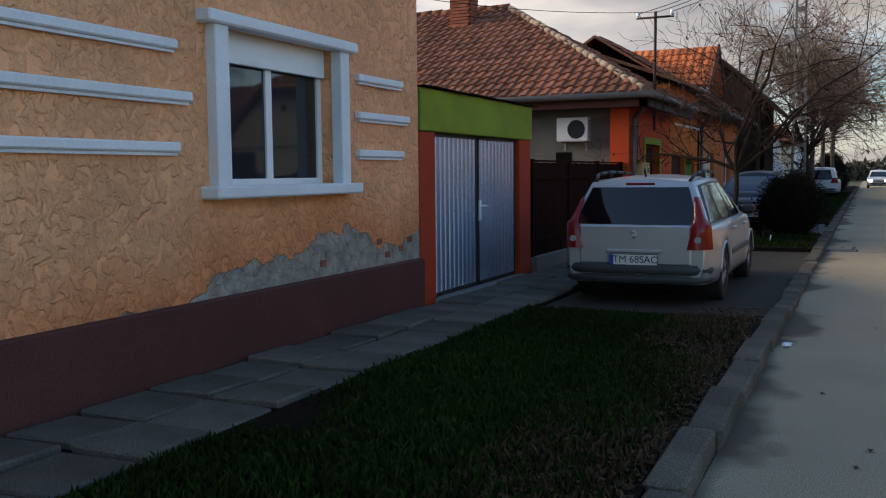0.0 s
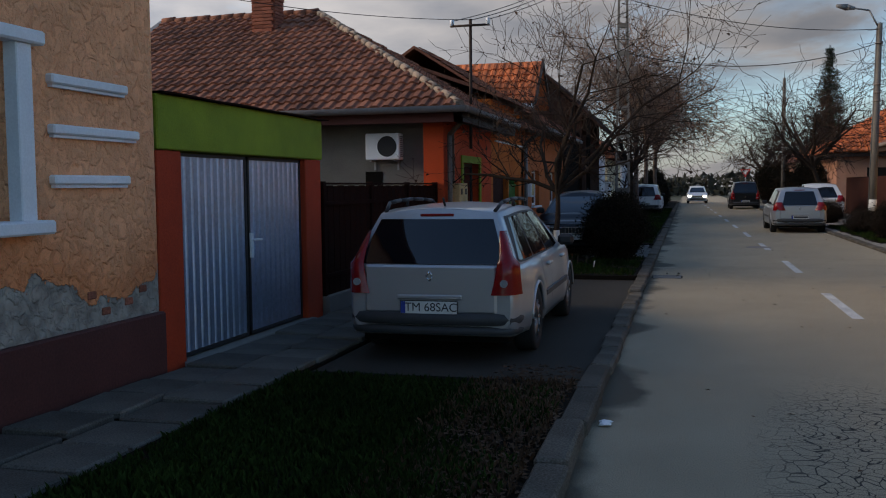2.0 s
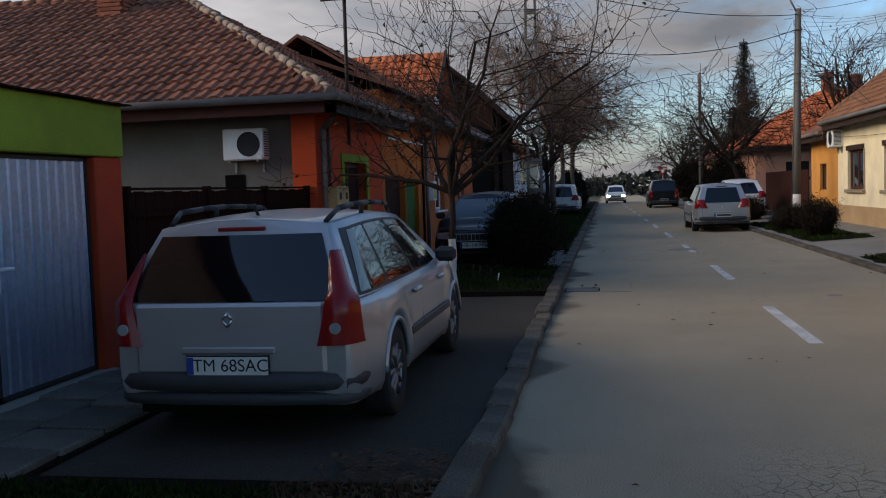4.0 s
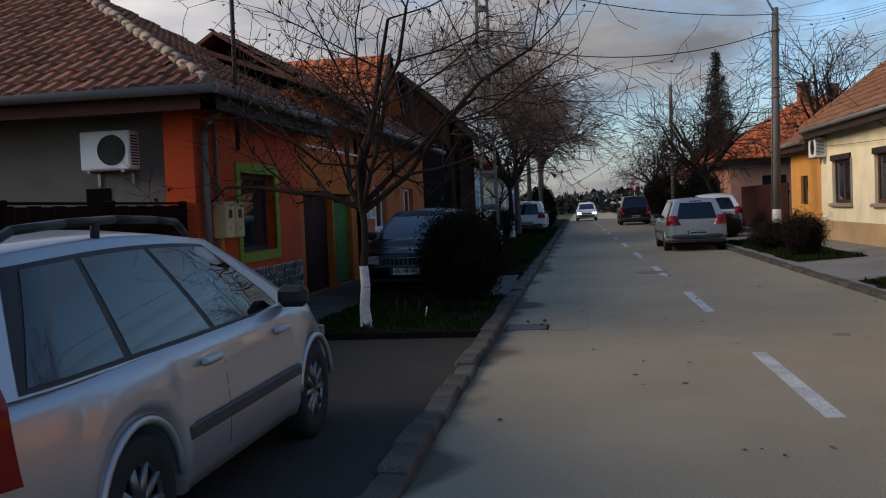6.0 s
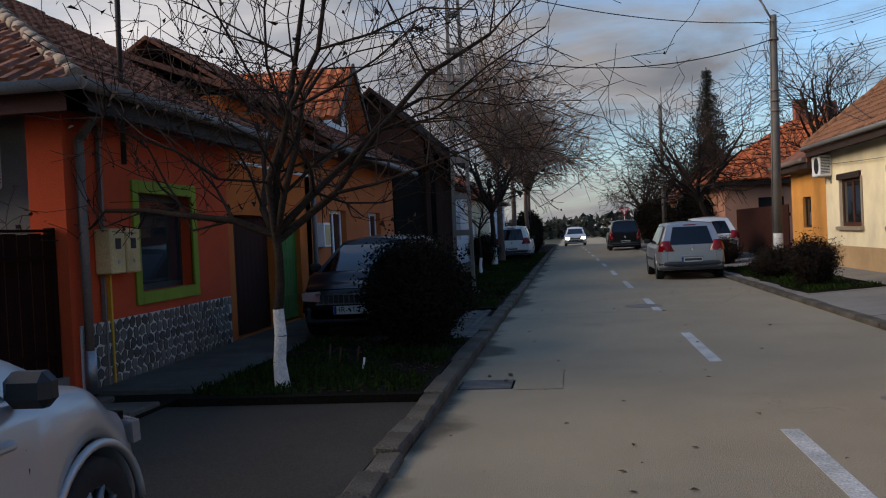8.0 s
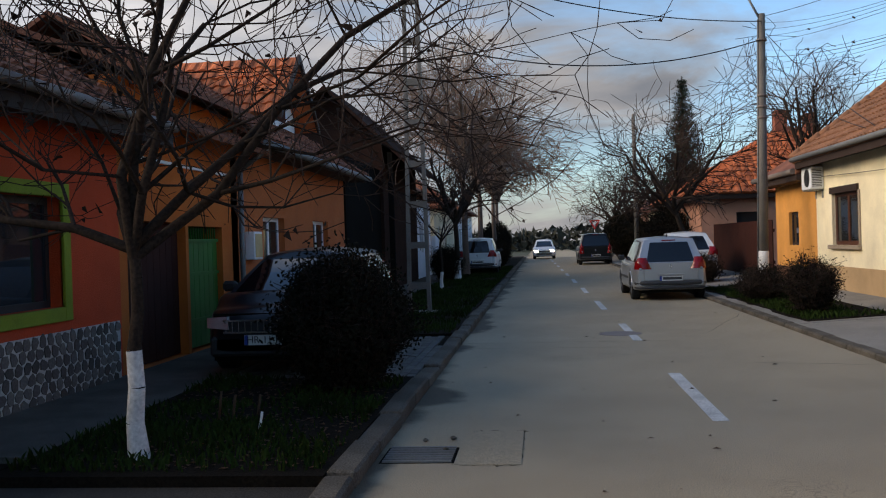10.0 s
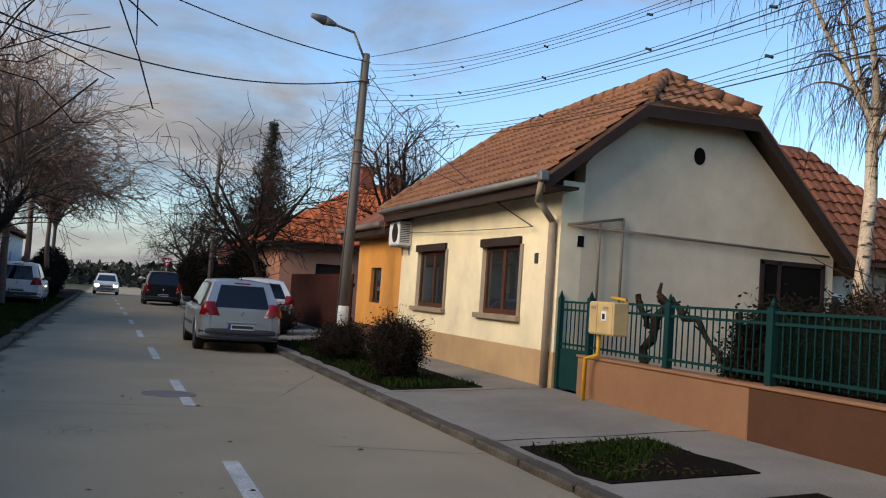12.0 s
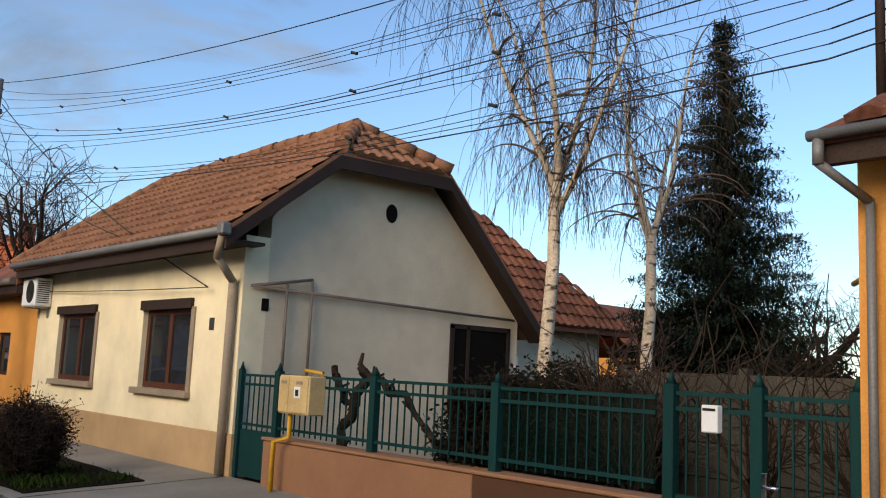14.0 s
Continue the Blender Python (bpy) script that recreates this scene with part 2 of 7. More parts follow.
def asphalt(name, color, gutter=False, spec=0.3):
    m = mat(name, color, 0.88, vary=0.5, scale=3.0, fine=110, bump=0.6, stain=0.16, spec=spec)
    n, l = m.node_tree.nodes, m.node_tree.links
    b = n["Principled BSDF"]
    base = b.inputs["Base Color"].links[0].from_socket
    tc = n.new("ShaderNodeTexCoord")
    warp = n.new("ShaderNodeTexNoise")
    warp.inputs["Scale"].default_value = 2.0
    l.new(tc.outputs["Object"], warp.inputs["Vector"])
    add = n.new("ShaderNodeVectorMath")
    add.operation = "MULTIPLY_ADD"
    l.new(warp.outputs["Color"], add.inputs[0])
    add.inputs[1].default_value = (0.35, 0.35, 0.0)
    l.new(tc.outputs["Object"], add.inputs[2])
    vo = n.new("ShaderNodeTexVoronoi")
    vo.feature = "DISTANCE_TO_EDGE"
    vo.inputs["Scale"].default_value = 11.0
    l.new(add.outputs[0], vo.inputs["Vector"])
    ln = n.new("ShaderNodeMapRange")
    ln.inputs["From Min"].default_value, ln.inputs["From Max"].default_value = 0.012, 0.05
    l.new(vo.outputs["Distance"], ln.inputs["Value"])
    zone = n.new("ShaderNodeTexNoise")
    zone.inputs["Scale"].default_value = 0.33
    zone.inputs["Detail"].default_value = 3
    l.new(tc.outputs["Object"], zone.inputs["Vector"])
    zr = n.new("ShaderNodeMapRange")
    zr.inputs["From Min"].default_value, zr.inputs["From Max"].default_value = 0.63, 0.74
    l.new(zone.outputs["Fac"], zr.inputs["Value"])
    # one large crazed area in the near lane
    loc = n.new("ShaderNodeMapping")
    loc.inputs["Location"].default_value = (-1.05 / 0.85, -6.8 / 3.6, 0)
    loc.inputs["Scale"].default_value = (1 / 0.85, 1 / 3.6, 0)
    l.new(tc.outputs["Object"], loc.inputs["Vector"])
    ln2 = n.new("ShaderNodeVectorMath")
    ln2.operation = "LENGTH"
    l.new(loc.outputs[0], ln2.inputs[0])
    near = n.new("ShaderNodeMapRange")
    near.inputs["From Min"].default_value, near.inputs["From Max"].default_value = 1.0, 0.55
    l.new(ln2.outputs["Value"], near.inputs["Value"])
    mxz = n.new("ShaderNodeMath")
    mxz.operation = "MAXIMUM"
    l.new(zr.outputs[0], mxz.inputs[0])
    l.new(near.outputs[0], mxz.inputs[1])
    inv = n.new("ShaderNodeMath")
    inv.operation = "SUBTRACT"
    inv.inputs[0].default_value = 1.0
    l.new(ln.outputs[0], inv.inputs[1])
    cr = n.new("ShaderNodeMath")
    cr.operation = "MULTIPLY"
    l.new(inv.outputs[0], cr.inputs[0])
    l.new(mxz.outputs[0], cr.inputs[1])
    mx = n.new("ShaderNodeMix")
    mx.data_type = "RGBA"
    l.new(cr.outputs[0], mx.inputs["Factor"])
    l.new(base, mx.inputs[6])
    mx.inputs[7].default_value = (0.012, 0.011, 0.010, 1)
    l.new(mx.outputs[2], b.inputs["Base Color"])
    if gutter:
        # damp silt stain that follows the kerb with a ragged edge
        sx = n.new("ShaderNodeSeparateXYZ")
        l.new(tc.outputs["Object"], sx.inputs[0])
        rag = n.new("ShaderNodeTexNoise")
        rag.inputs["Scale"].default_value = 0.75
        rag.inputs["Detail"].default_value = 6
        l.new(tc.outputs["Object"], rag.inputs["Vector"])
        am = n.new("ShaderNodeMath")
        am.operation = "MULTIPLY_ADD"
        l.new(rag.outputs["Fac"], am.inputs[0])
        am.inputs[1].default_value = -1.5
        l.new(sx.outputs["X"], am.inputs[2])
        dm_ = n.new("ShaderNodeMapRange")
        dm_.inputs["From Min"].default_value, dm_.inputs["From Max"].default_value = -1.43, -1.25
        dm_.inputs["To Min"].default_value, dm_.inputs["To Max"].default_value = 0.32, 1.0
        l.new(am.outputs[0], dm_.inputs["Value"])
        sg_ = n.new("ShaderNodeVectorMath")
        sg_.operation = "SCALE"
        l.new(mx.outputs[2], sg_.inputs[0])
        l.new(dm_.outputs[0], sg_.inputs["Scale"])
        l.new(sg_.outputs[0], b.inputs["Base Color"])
    return m


def birch_bark(name):
    """Pale bark with dark cross bands and scars."""
    m = mat(name, (0.56, 0.46, 0.35), 0.85, vary=0.3, scale=14, fine=30, bump=0.4, stain=0.35)
    n, l = m.node_tree.nodes, m.node_tree.links
    b = n["Principled BSDF"]
    base = b.inputs["Base Color"].links[0].from_socket
    tc, mp, ns, rg, mx = (n.new(k) for k in ("ShaderNodeTexCoord", "ShaderNodeMapping", "ShaderNodeTexNoise", "ShaderNodeMapRange", "ShaderNodeMix"))
    mp.inputs["Scale"].default_value = (5, 5, 13)
    ns.inputs["Detail"].default_value = 5
    ns.inputs["Scale"].default_value = 1.0
    rg.inputs["From Min"].default_value, rg.inputs["From Max"].default_value = 0.56, 0.66
    mx.data_type = "RGBA"
    mx.inputs[7].default_value = (0.05, 0.036, 0.028, 1)
    l.new(tc.outputs["Object"], mp.inputs["Vector"])
    l.new(mp.outputs[0], ns.inputs["Vector"])
    l.new(ns.outputs["Fac"], rg.inputs["Value"])
    l.new(rg.outputs[0], mx.inputs["Factor"])
    l.new(base, mx.inputs[6])
    l.new(mx.outputs[2], b.inputs["Base Color"])
    return m


def see_through(m, part_open):
    """Loosely woven sheet: a share of the light passes."""
    n, l = m.node_tree.nodes, m.node_tree.links
    mix, tr = n.new("ShaderNodeMixShader"), n.new("ShaderNodeBsdfTransparent")
    mix.inputs[0].default_value = part_open
    l.new(n["Principled BSDF"].outputs[0], mix.inputs[1])
    l.new(tr.outputs[0], mix.inputs[2])
    l.new(mix.outputs[0], n["Material Output"].inputs["Surface"])
    return m


M = {
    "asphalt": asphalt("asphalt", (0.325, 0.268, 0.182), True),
    "drive": asphalt("drive_asphalt", (0.060, 0.052, 0.042), False, 0.08),
    "damp": mat("damp_asphalt", (0.060, 0.055, 0.048), 0.6, vary=0.4, scale=8, fine=110, bump=0.4, stain=0.3),
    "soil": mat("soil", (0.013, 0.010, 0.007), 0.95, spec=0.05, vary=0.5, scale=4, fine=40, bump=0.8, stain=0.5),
    "field": mat("field", (0.045, 0.05, 0.025), 0.95, vary=0.4, scale=1, fine=12, bump=0.5, stain=0.4),
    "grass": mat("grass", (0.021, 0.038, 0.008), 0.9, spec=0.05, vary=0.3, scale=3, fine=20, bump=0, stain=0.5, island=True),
    "leaf_dead": mat("dead_leaf", (0.075, 0.038, 0.018), 0.85, island=True, bump=0),
    "kerb": mat("kerb_concrete", (0.115, 0.100, 0.080), 0.95, spec=0.1, vary=0.45, scale=8, fine=70, bump=0.7, stain=0.4, obrand=0.15),
    "slab": mat("slab_concrete", (0.115, 0.104, 0.087), 0.9, spec=0.12, vary=0.35, scale=7, fine=80, bump=0.4, stain=0.4, obrand=0.18),
    "concrete": mat("pavement_concrete", (0.24, 0.22, 0.19), 0.9, vary=0.2, scale=3, fine=90, bump=0.3, stain=0.3),
    "paver": mat("grey_paver", (0.10, 0.094, 0.084), 0.9, vary=0.25, scale=6, fine=80, bump=0.4, obrand=0.2),
    "paint_line": mat("road_paint", (0.50, 0.50, 0.48), 0.8, vary=0.35, scale=14, fine=60, bump=0.2, stain=0.35),
    "peach": peeled("peach_render"),
    "plinth": mat("maroon_plinth", (0.085, 0.026, 0.022), 0.75, vary=0.2, scale=5, fine=50, bump=0.4, stain=0.3),
    "white": mat("white_paint", (0.72, 0.74, 0.76), 0.6, vary=0.06, scale=6, fine=60, bump=0.12, stain=0.12),
    "pvc": mat("white_pvc", (0.75, 0.77, 0.79), 0.35, vary=0.03, scale=4, fine=30, bump=0.02, stain=0.06, spec=0.5),
    "green": mat("lime_paint", (0.21, 0.27, 0.02), 0.8, vary=0.12, scale=6, fine=60, bump=0.35, stain=0.3),
    "red": mat("orange_red_paint", (0.42, 0.042, 0.011), 0.8, vary=0.15, scale=6, fine=60, bump=0.3, stain=0.25),
    "redwall": stucco("orange_red_render", (0.54, 0.066, 0.018), 0.35, 60, False),
    "orange": stucco("orange_render", (0.52, 0.125, 0.020), 0.3, 60, False),
    "brownorange": stucco("rust_orange_render", (0.47, 0.125, 0.035), 0.3, 60, False),
    "grey": stucco("grey_render", (0.165, 0.155, 0.14), 0.4, 50, False),
    "cream": stucco("cream_render", (0.84, 0.73, 0.50), 0.25, 70, False),
    "gable": stucco("bare_gable_render", (0.66, 0.56, 0.41), 0.4, 40, False),
    "tan": mat("tan_plinth", (0.47, 0.31, 0.165), 0.85, vary=0.1, scale=6, fine=70, bump=0.25, stain=0.2),
    "tanwall": mat("salmon_tan_render", (0.29, 0.145, 0.078), 0.85, vary=0.1, scale=5, fine=70, bump=0.25, stain=0.2),
    "brownwall": mat("brown_render", (0.085, 0.036, 0.018), 0.85, vary=0.1, scale=5, fine=70, bump=0.25, stain=0.2),
    "yorange": stucco("yellow_orange_render", (0.64, 0.285, 0.07), 0.25, 70, False),
    "pink": stucco("pink_render", (0.60, 0.29, 0.19), 0.25, 70, False),
    "tile": mat("old_clay_tile", (0.215, 0.080, 0.046), 0.85, vary=0.3, scale=3, fine=25, bump=0.4, stain=0.45, island=True),
    "tile_new": mat("bright_clay_tile", (0.50, 0.13, 0.045), 0.75, vary=0.15, scale=3, fine=25, bump=0.3, stain=0.2, island=True),
    "tile_tan": mat("tan_clay_tile", (0.245, 0.112, 0.060), 0.8, vary=0.2, scale=3, fine=25, bump=0.3, stain=0.2, obrand=0.18, island=True),
    "mortar": mat("ridge_mortar", (0.30, 0.225, 0.17), 0.9, vary=0.3, scale=9, fine=40, bump=0.6),
    "brick": mat("brick", (0.27, 0.085, 0.05), 0.9, vary=0.3, scale=9, fine=50, bump=0.5, obrand=0.3),
    "galv": mat("galvanised_sheet", (0.36, 0.46, 0.62), 0.40, metal=0.85, vary=0.12, scale=3, fine=25, bump=0.05, stain=0.25),
    "steel": mat("grey_steel", (0.35, 0.36, 0.37), 0.45, metal=0.8, vary=0.1, bump=0.05),
    "gutter": mat("painted_gutter", (0.17, 0.135, 0.115), 0.6, vary=0.2, bump=0.1),
    "gutter_grey": mat("zinc_gutter", (0.17, 0.17, 0.17), 0.55, metal=0.3, vary=0.15, bump=0.08),
    "darkwood": mat("dark_stained_wood", (0.030, 0.016, 0.012), 0.7, vary=0.3, scale=8, fine=60, bump=0.3),
    "brownwood": mat("red_brown_wood", (0.085, 0.028, 0.014), 0.5, vary=0.3, scale=8, fine=60, bump=0.2),
    "stonegrey": mat("beige_sill_stone", (0.30, 0.235, 0.17), 0.85, vary=0.2, scale=8, fine=60, bump=0.3),
    "brownmetal": mat("brown_sheet_fence", (0.020, 0.007, 0.005), 0.9, spec=0.04, vary=0.2, scale=4, fine=40, bump=0.15, stain=0.3),
    "doorbrown": mat("brown_gate_paint", (0.045, 0.015, 0.011), 0.75, spec=0.1, vary=0.2, bump=0.15),
    "doorgreen": mat("green_gate_paint", (0.012, 0.14, 0.02), 0.5, vary=0.15, bump=0.1),
    "teal": mat("teal_fence_paint", (0.003, 0.034, 0.034), 0.6, spec=0.15, vary=0.15, bump=0.08, stain=0.2),
    "tealglass": see_through(mat("green_mesh_panel", (0.004, 0.014, 0.011), 0.9, vary=0.2, bump=0.0, spec=0.05), 0.72),
    "yellow": mat("yellow_gas_paint", (0.60, 0.32, 0.025), 0.5, vary=0.15, bump=0.08),
    "gasbox": mat("cream_yellow_box", (0.58, 0.42, 0.20), 0.55, vary=0.15, scale=8, bump=0.1, stain=0.3),
    "black": mat("black_rubber", (0.018, 0.018, 0.018), 0.8, vary=0.2, bump=0.1),
    "plastic": mat("black_plastic", (0.022, 0.022, 0.024), 0.5, vary=0.1, bump=0.05),
    "greyplastic": mat("grey_bumper_plastic", (0.045, 0.047, 0.050), 0.55, vary=0.1, bump=0.05),
    "roofbrown": mat("brown_roof_sheet", (0.042, 0.021, 0.016), 0.95, vary=0.3, scale=3, fine=30, bump=0.2, stain=0.3, spec=0.05),
    # concrete colour lowered to hold the shade at the back of the yard
    "shadewall": mat("shaded_concrete_panel", (0.062, 0.056, 0.046), 0.95, spec=0.05, vary=0.3, scale=5, fine=40, bump=0.4, stain=0.4),
    # near-black that carries the shade of openings, recesses and cracks as colour
    "void": mat("shade_black", (0.010, 0.009, 0.008), 0.95, spec=0.02, vary=0.2, bump=0),
    "concretepole": mat("pole_concrete", (0.15, 0.132, 0.115), 0.9, vary=0.2, scale=6, fine=60, bump=0.4, stain=0.3),
    "bark": mat("dark_bark", (0.036, 0.025, 0.019), 0.95, spec=0.08, vary=0.4, scale=9, fine=40, bump=0.8, stain=0.3),
    "twig": mat("twig", (0.040, 0.027, 0.022), 0.9, spec=0.08, vary=0.2, bump=0),
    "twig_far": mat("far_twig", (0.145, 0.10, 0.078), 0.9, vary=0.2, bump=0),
    "twig_red": mat("russet_twig", (0.15, 0.065, 0.035), 0.9, vary=0.2, bump=0),
    "birchbark": birch_bark("birch_bark"),
    "birchtwig": mat("birch_twig", (0.11, 0.075, 0.055), 0.9, vary=0.25, bump=0),
    "limewash": mat("lime_wash", (0.70, 0.68, 0.64), 0.9, vary=0.2, scale=10, fine=40, bump=0.5, stain=0.3),
    "needle": mat("spruce_needle", (0.014, 0.025, 0.013), 0.8, vary=0.4, fine=30, bump=0, island=True),
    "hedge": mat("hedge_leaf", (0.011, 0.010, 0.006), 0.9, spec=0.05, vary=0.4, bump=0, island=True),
    "cable": mat("cable_black", (0.02, 0.02, 0.022), 0.6, vary=0.1, bump=0),
    "glass": glass("window_glass"),
    "carglass": glass("car_glass", (0.004, 0.005, 0.007), 0.6),
    "silver": mat("silver_car_paint", (0.40, 0.41, 0.42), 0.34, metal=0.55, vary=0.03, scale=2, fine=200, bump=0.0, stain=0.08, coat=0.6, spec=0.5),
    "blackcar": mat("black_car_paint", (0.005, 0.005, 0.007), 0.28, vary=0.03, bump=0, stain=0.05, coat=0.15, spec=0.25),
    "whitecar": mat("white_car_paint", (0.66, 0.67, 0.68), 0.35, vary=0.03, bump=0, stain=0.08, coat=0.6, spec=0.5),
    "alloy": mat("alloy_rim", (0.20, 0.21, 0.22), 0.4, metal=0.8, vary=0.1, bump=0.03),
    "taillight": mat("red_lens", (0.24, 0.004, 0.006), 0.22, vary=0.1, bump=0, coat=0.1, spec=0.35),
    "chrome": mat("chrome", (0.6, 0.61, 0.62), 0.15, metal=1.0, vary=0.03, bump=0),
    "lens": mat("clear_lens", (0.42, 0.44, 0.46), 0.12, metal=0.4, vary=0.08, bump=0, coat=0.5),
    "plate": mat("plate_white", (0.66, 0.66, 0.62), 0.5, vary=0.05, bump=0),
    "plateblue": mat("plate_blue", (0.02, 0.05, 0.28), 0.5, vary=0.05, bump=0),
    "ink": mat("plate_black", (0.012, 0.012, 0.014), 0.6, vary=0.05, bump=0),
    "headlamp": glow("lit_headlamp", (1.0, 0.93, 0.78), 9.0),
    "mosaic": mat("mosaic_stone", (0.115, 0.098, 0.086), 0.8, vary=0.25, scale=8, fine=60, bump=0.4, obrand=0.45),
    "grout": mat("pale_grout", (0.50, 0.47, 0.43), 0.9, vary=0.15, bump=0.3),
    "curtain": mat("pale_curtain", (0.45, 0.43, 0.38), 0.9, vary=0.1, bump=0.1),
    "sign": mat("sign_red", (0.45, 0.02, 0.02), 0.5, vary=0.05, bump=0),
    "farwood": mat("far_woods", (0.028, 0.030, 0.022), 0.95, vary=0.4, scale=2, fine=6, bump=0, stain=0.4),
}


# ---- mesh helpers ----
def box(bm, x0, x1, y0, y1, z0, z1, bevel=0.0):
    vs = [bm.verts.new((x, y, z)) for x in (x0, x1) for y in (y0, y1) for z in (z0, z1)]
    fs = [bm.faces.new([vs[i] for i in f]) for f in ((0, 1, 3, 2), (4, 6, 7, 5), (0, 4, 5, 1), (2, 3, 7, 6), (0, 2, 6, 4), (1, 5, 7, 3))]
    if bevel:
        es = list({e for f in fs for e in f.edges})
        bmesh.ops.bevel(bm, geom=es, offset=bevel, segments=1, affect="EDGES")


def tube(bm, p0, p1, r0, r1=None, seg=8, caps=True):
    p0, p1 = Vector(p0), Vector(p1)
    r1 = r0 if r1 is None else r1
    d = (p1 - p0).normalized()
    a = d.orthogonal().normalized()
    b = d.cross(a)
    ring = []
    for p, r in ((p0, r0), (p1, r1)):
        ring.append([bm.verts.new(p + (a * math.cos(t) + b * math.sin(t)) * r) for t in [2 * math.pi * i / seg for i in range(seg)]])
    for i in range(seg):
        f = bm.faces.new((ring[0][i], ring[0][(i + 1) % seg], ring[1][(i + 1) % seg], ring[1][i]))
        f.smooth = seg > 5
    if caps:
        bm.faces.new(ring[0][::-1])
        bm.faces.new(ring[1])


def poly(bm, pts, depth=None):
    """A flat polygon, or a prism when depth (a vector) is given."""
    a = [bm.verts.new(p) for p in pts]
    bm.faces.new(a)
    if depth is not None:
        d = Vector(depth)
        b = [bm.verts.new(Vector(p) + d) for p in pts]
        bm.faces.new(b[::-1])
        for i in range(len(a)):
            j = (i + 1) % len(a)
            bm.faces.new((a[j], a[i], b[i], b[j]))


def finish(bm):
    bmesh.ops.recalc_face_normals(bm, faces=bm.faces)
    return bm


def part(name, bm, material, parent=None, label="", recalc=True):
    if recalc:
        bmesh.ops.recalc_face_normals(bm, faces=bm.faces)
    me = bpy.data.meshes.new(name)
    bm.to_mesh(me)
    bm.free()
    me.materials.append(material)
    ob = new(name, me)
    if parent:
        ob.parent = parent
    if label:
        ob["label"] = label
    return ob


def raw(name, verts, faces, material, parent=None, label="", smooth=False):
    me = bpy.data.meshes.new(name)
    me.from_pydata(verts, [], faces)
    if smooth:
        me.polygons.foreach_set("use_smooth", [True] * len(me.polygons))
    me.materials.append(material)
    ob = new(name, me)
    if parent:
        ob.parent = parent
    if label:
        ob["label"] = label
    return ob


def shared(name, data, parent, loc, rot=(0, 0, 0), scale=(1, 1, 1)):
    ob = new(name, data)
    ob.parent = parent
    ob.location, ob.rotation_euler, ob.scale = loc, rot, scale
    return ob


def bpart(name, dims, material, parent=None, label="", bevel=0.0):
    bm = bmesh.new()
    box(bm, *dims, bevel)
    return part(name, bm, material, parent, label)


def tpart(name, p0, p1, r, material, parent=None, label="", seg=10, r1=None):
    bm = bmesh.new()
    tube(bm, p0, p1, r, r1, seg)
    return part(name, bm, material, parent, label)


def thing(name, loc, label, category, group="", kind=""):
    ob = new(name)
    ob.location = loc
    return tagged(ob, label, category, group, kind)


def wall_holes(name, axis, at, thick, u0, u1, z0, z1, holes, material, parent, label=""):
    """A wall in the plane axis=at that goes back by thick, with rectangular holes (u0, u1, z0, z1) cut through."""
    us = sorted({u0, u1, *[h[0] for h in holes], *[h[1] for h in holes]})
    zs = sorted({z0, z1, *[h[2] for h in holes], *[h[3] for h in holes]})
    bm = bmesh.new()
    solid = {}
    for i in range(len(us) - 1):
        for j in range(len(zs) - 1):
            cu, cz = (us[i] + us[i + 1]) / 2, (zs[j] + zs[j + 1]) / 2
            solid[i, j] = not any(h[0] < cu < h[1] and h[2] < cz < h[3] for h in holes)
    cache = {}

    def v(i, j, k):
        if (i, j, k) not in cache:
            a = at + thick * k
            cache[i, j, k] = bm.verts.new((a, us[i], zs[j]) if axis == "x" else (us[i], a, zs[j]))
        return cache[i, j, k]

    for (i, j), s in solid.items():
        if not s:
            continue
        bm.faces.new((v(i, j, 0), v(i + 1, j, 0), v(i + 1, j + 1, 0), v(i, j + 1, 0)))
        bm.faces.new((v(i, j, 1), v(i, j + 1, 1), v(i + 1, j + 1, 1), v(i + 1, j, 1)))
        for di, dj, e in ((-1, 0, ((i, j), (i, j + 1))), (1, 0, ((i + 1, j), (i + 1, j + 1))), (0, -1, ((i, j), (i + 1, j))), (0, 1, ((i, j + 1), (i + 1, j + 1)))):
            if not solid.get((i + di, j + dj)):
                bm.faces.new((v(*e[0], 0), v(*e[1], 0), v(*e[1], 1), v(*e[0], 1)))
    return part(name, bm, material, parent, label)


def tiles(name, origin, u, v, inside, size, material, parent, tw=0.22, th=0.34, label="", jitter=0.012, bulge=0.035):
    """Courses of arched clay tiles on the plane origin + a*u + b*v (u, v unit, v up the slope); inside(a, b) clips."""
    o, u, v = Vector(origin), Vector(u).normalized(), Vector(v).normalized()
    n = u.cross(v).normalized()
    if n.z < 0:
        n = -n
    rnd = random.Random(name + str(origin))
    verts, faces = [], []
    amax, bmax = size
    for j in range(int(bmax / th) + 1):
        for i in range(int(amax / tw) + 1):
            a, b = (i + 0.5) * tw, (j + 0.5) * th
            if not inside(a, b):
                continue
            k = len(verts)
            da, lift = rnd.uniform(-jitter, jitter), rnd.uniform(0, jitter)
            for bb, up in ((b - th * 0.56, 0.045 + lift), (b + th * 0.5, 0.012)):
                for f, hgt in ((-0.5, 0.0), (-0.28, bulge), (0.05, bulge), (0.25, 0.0), (0.5, 0.0)):
                    verts.append(o + u * (a + da + f * tw) + v * (bb + da) + n * (up + hgt))
            for f in (-0.5, 0.5):
                verts.append(o + u * (a + da + f * tw) + v * (b - th * 0.56 + da) + n * 0.0)
            for q in range(4):
                faces.append((k + q, k + q + 1, k + q + 6, k + q + 5))
            faces.append((k + 10, k + 11, k + 4, k + 3, k + 2, k + 1, k))
    ob = raw(name, verts, faces, material, parent, label)
    ob["kind"] = "stuff"
    return ob


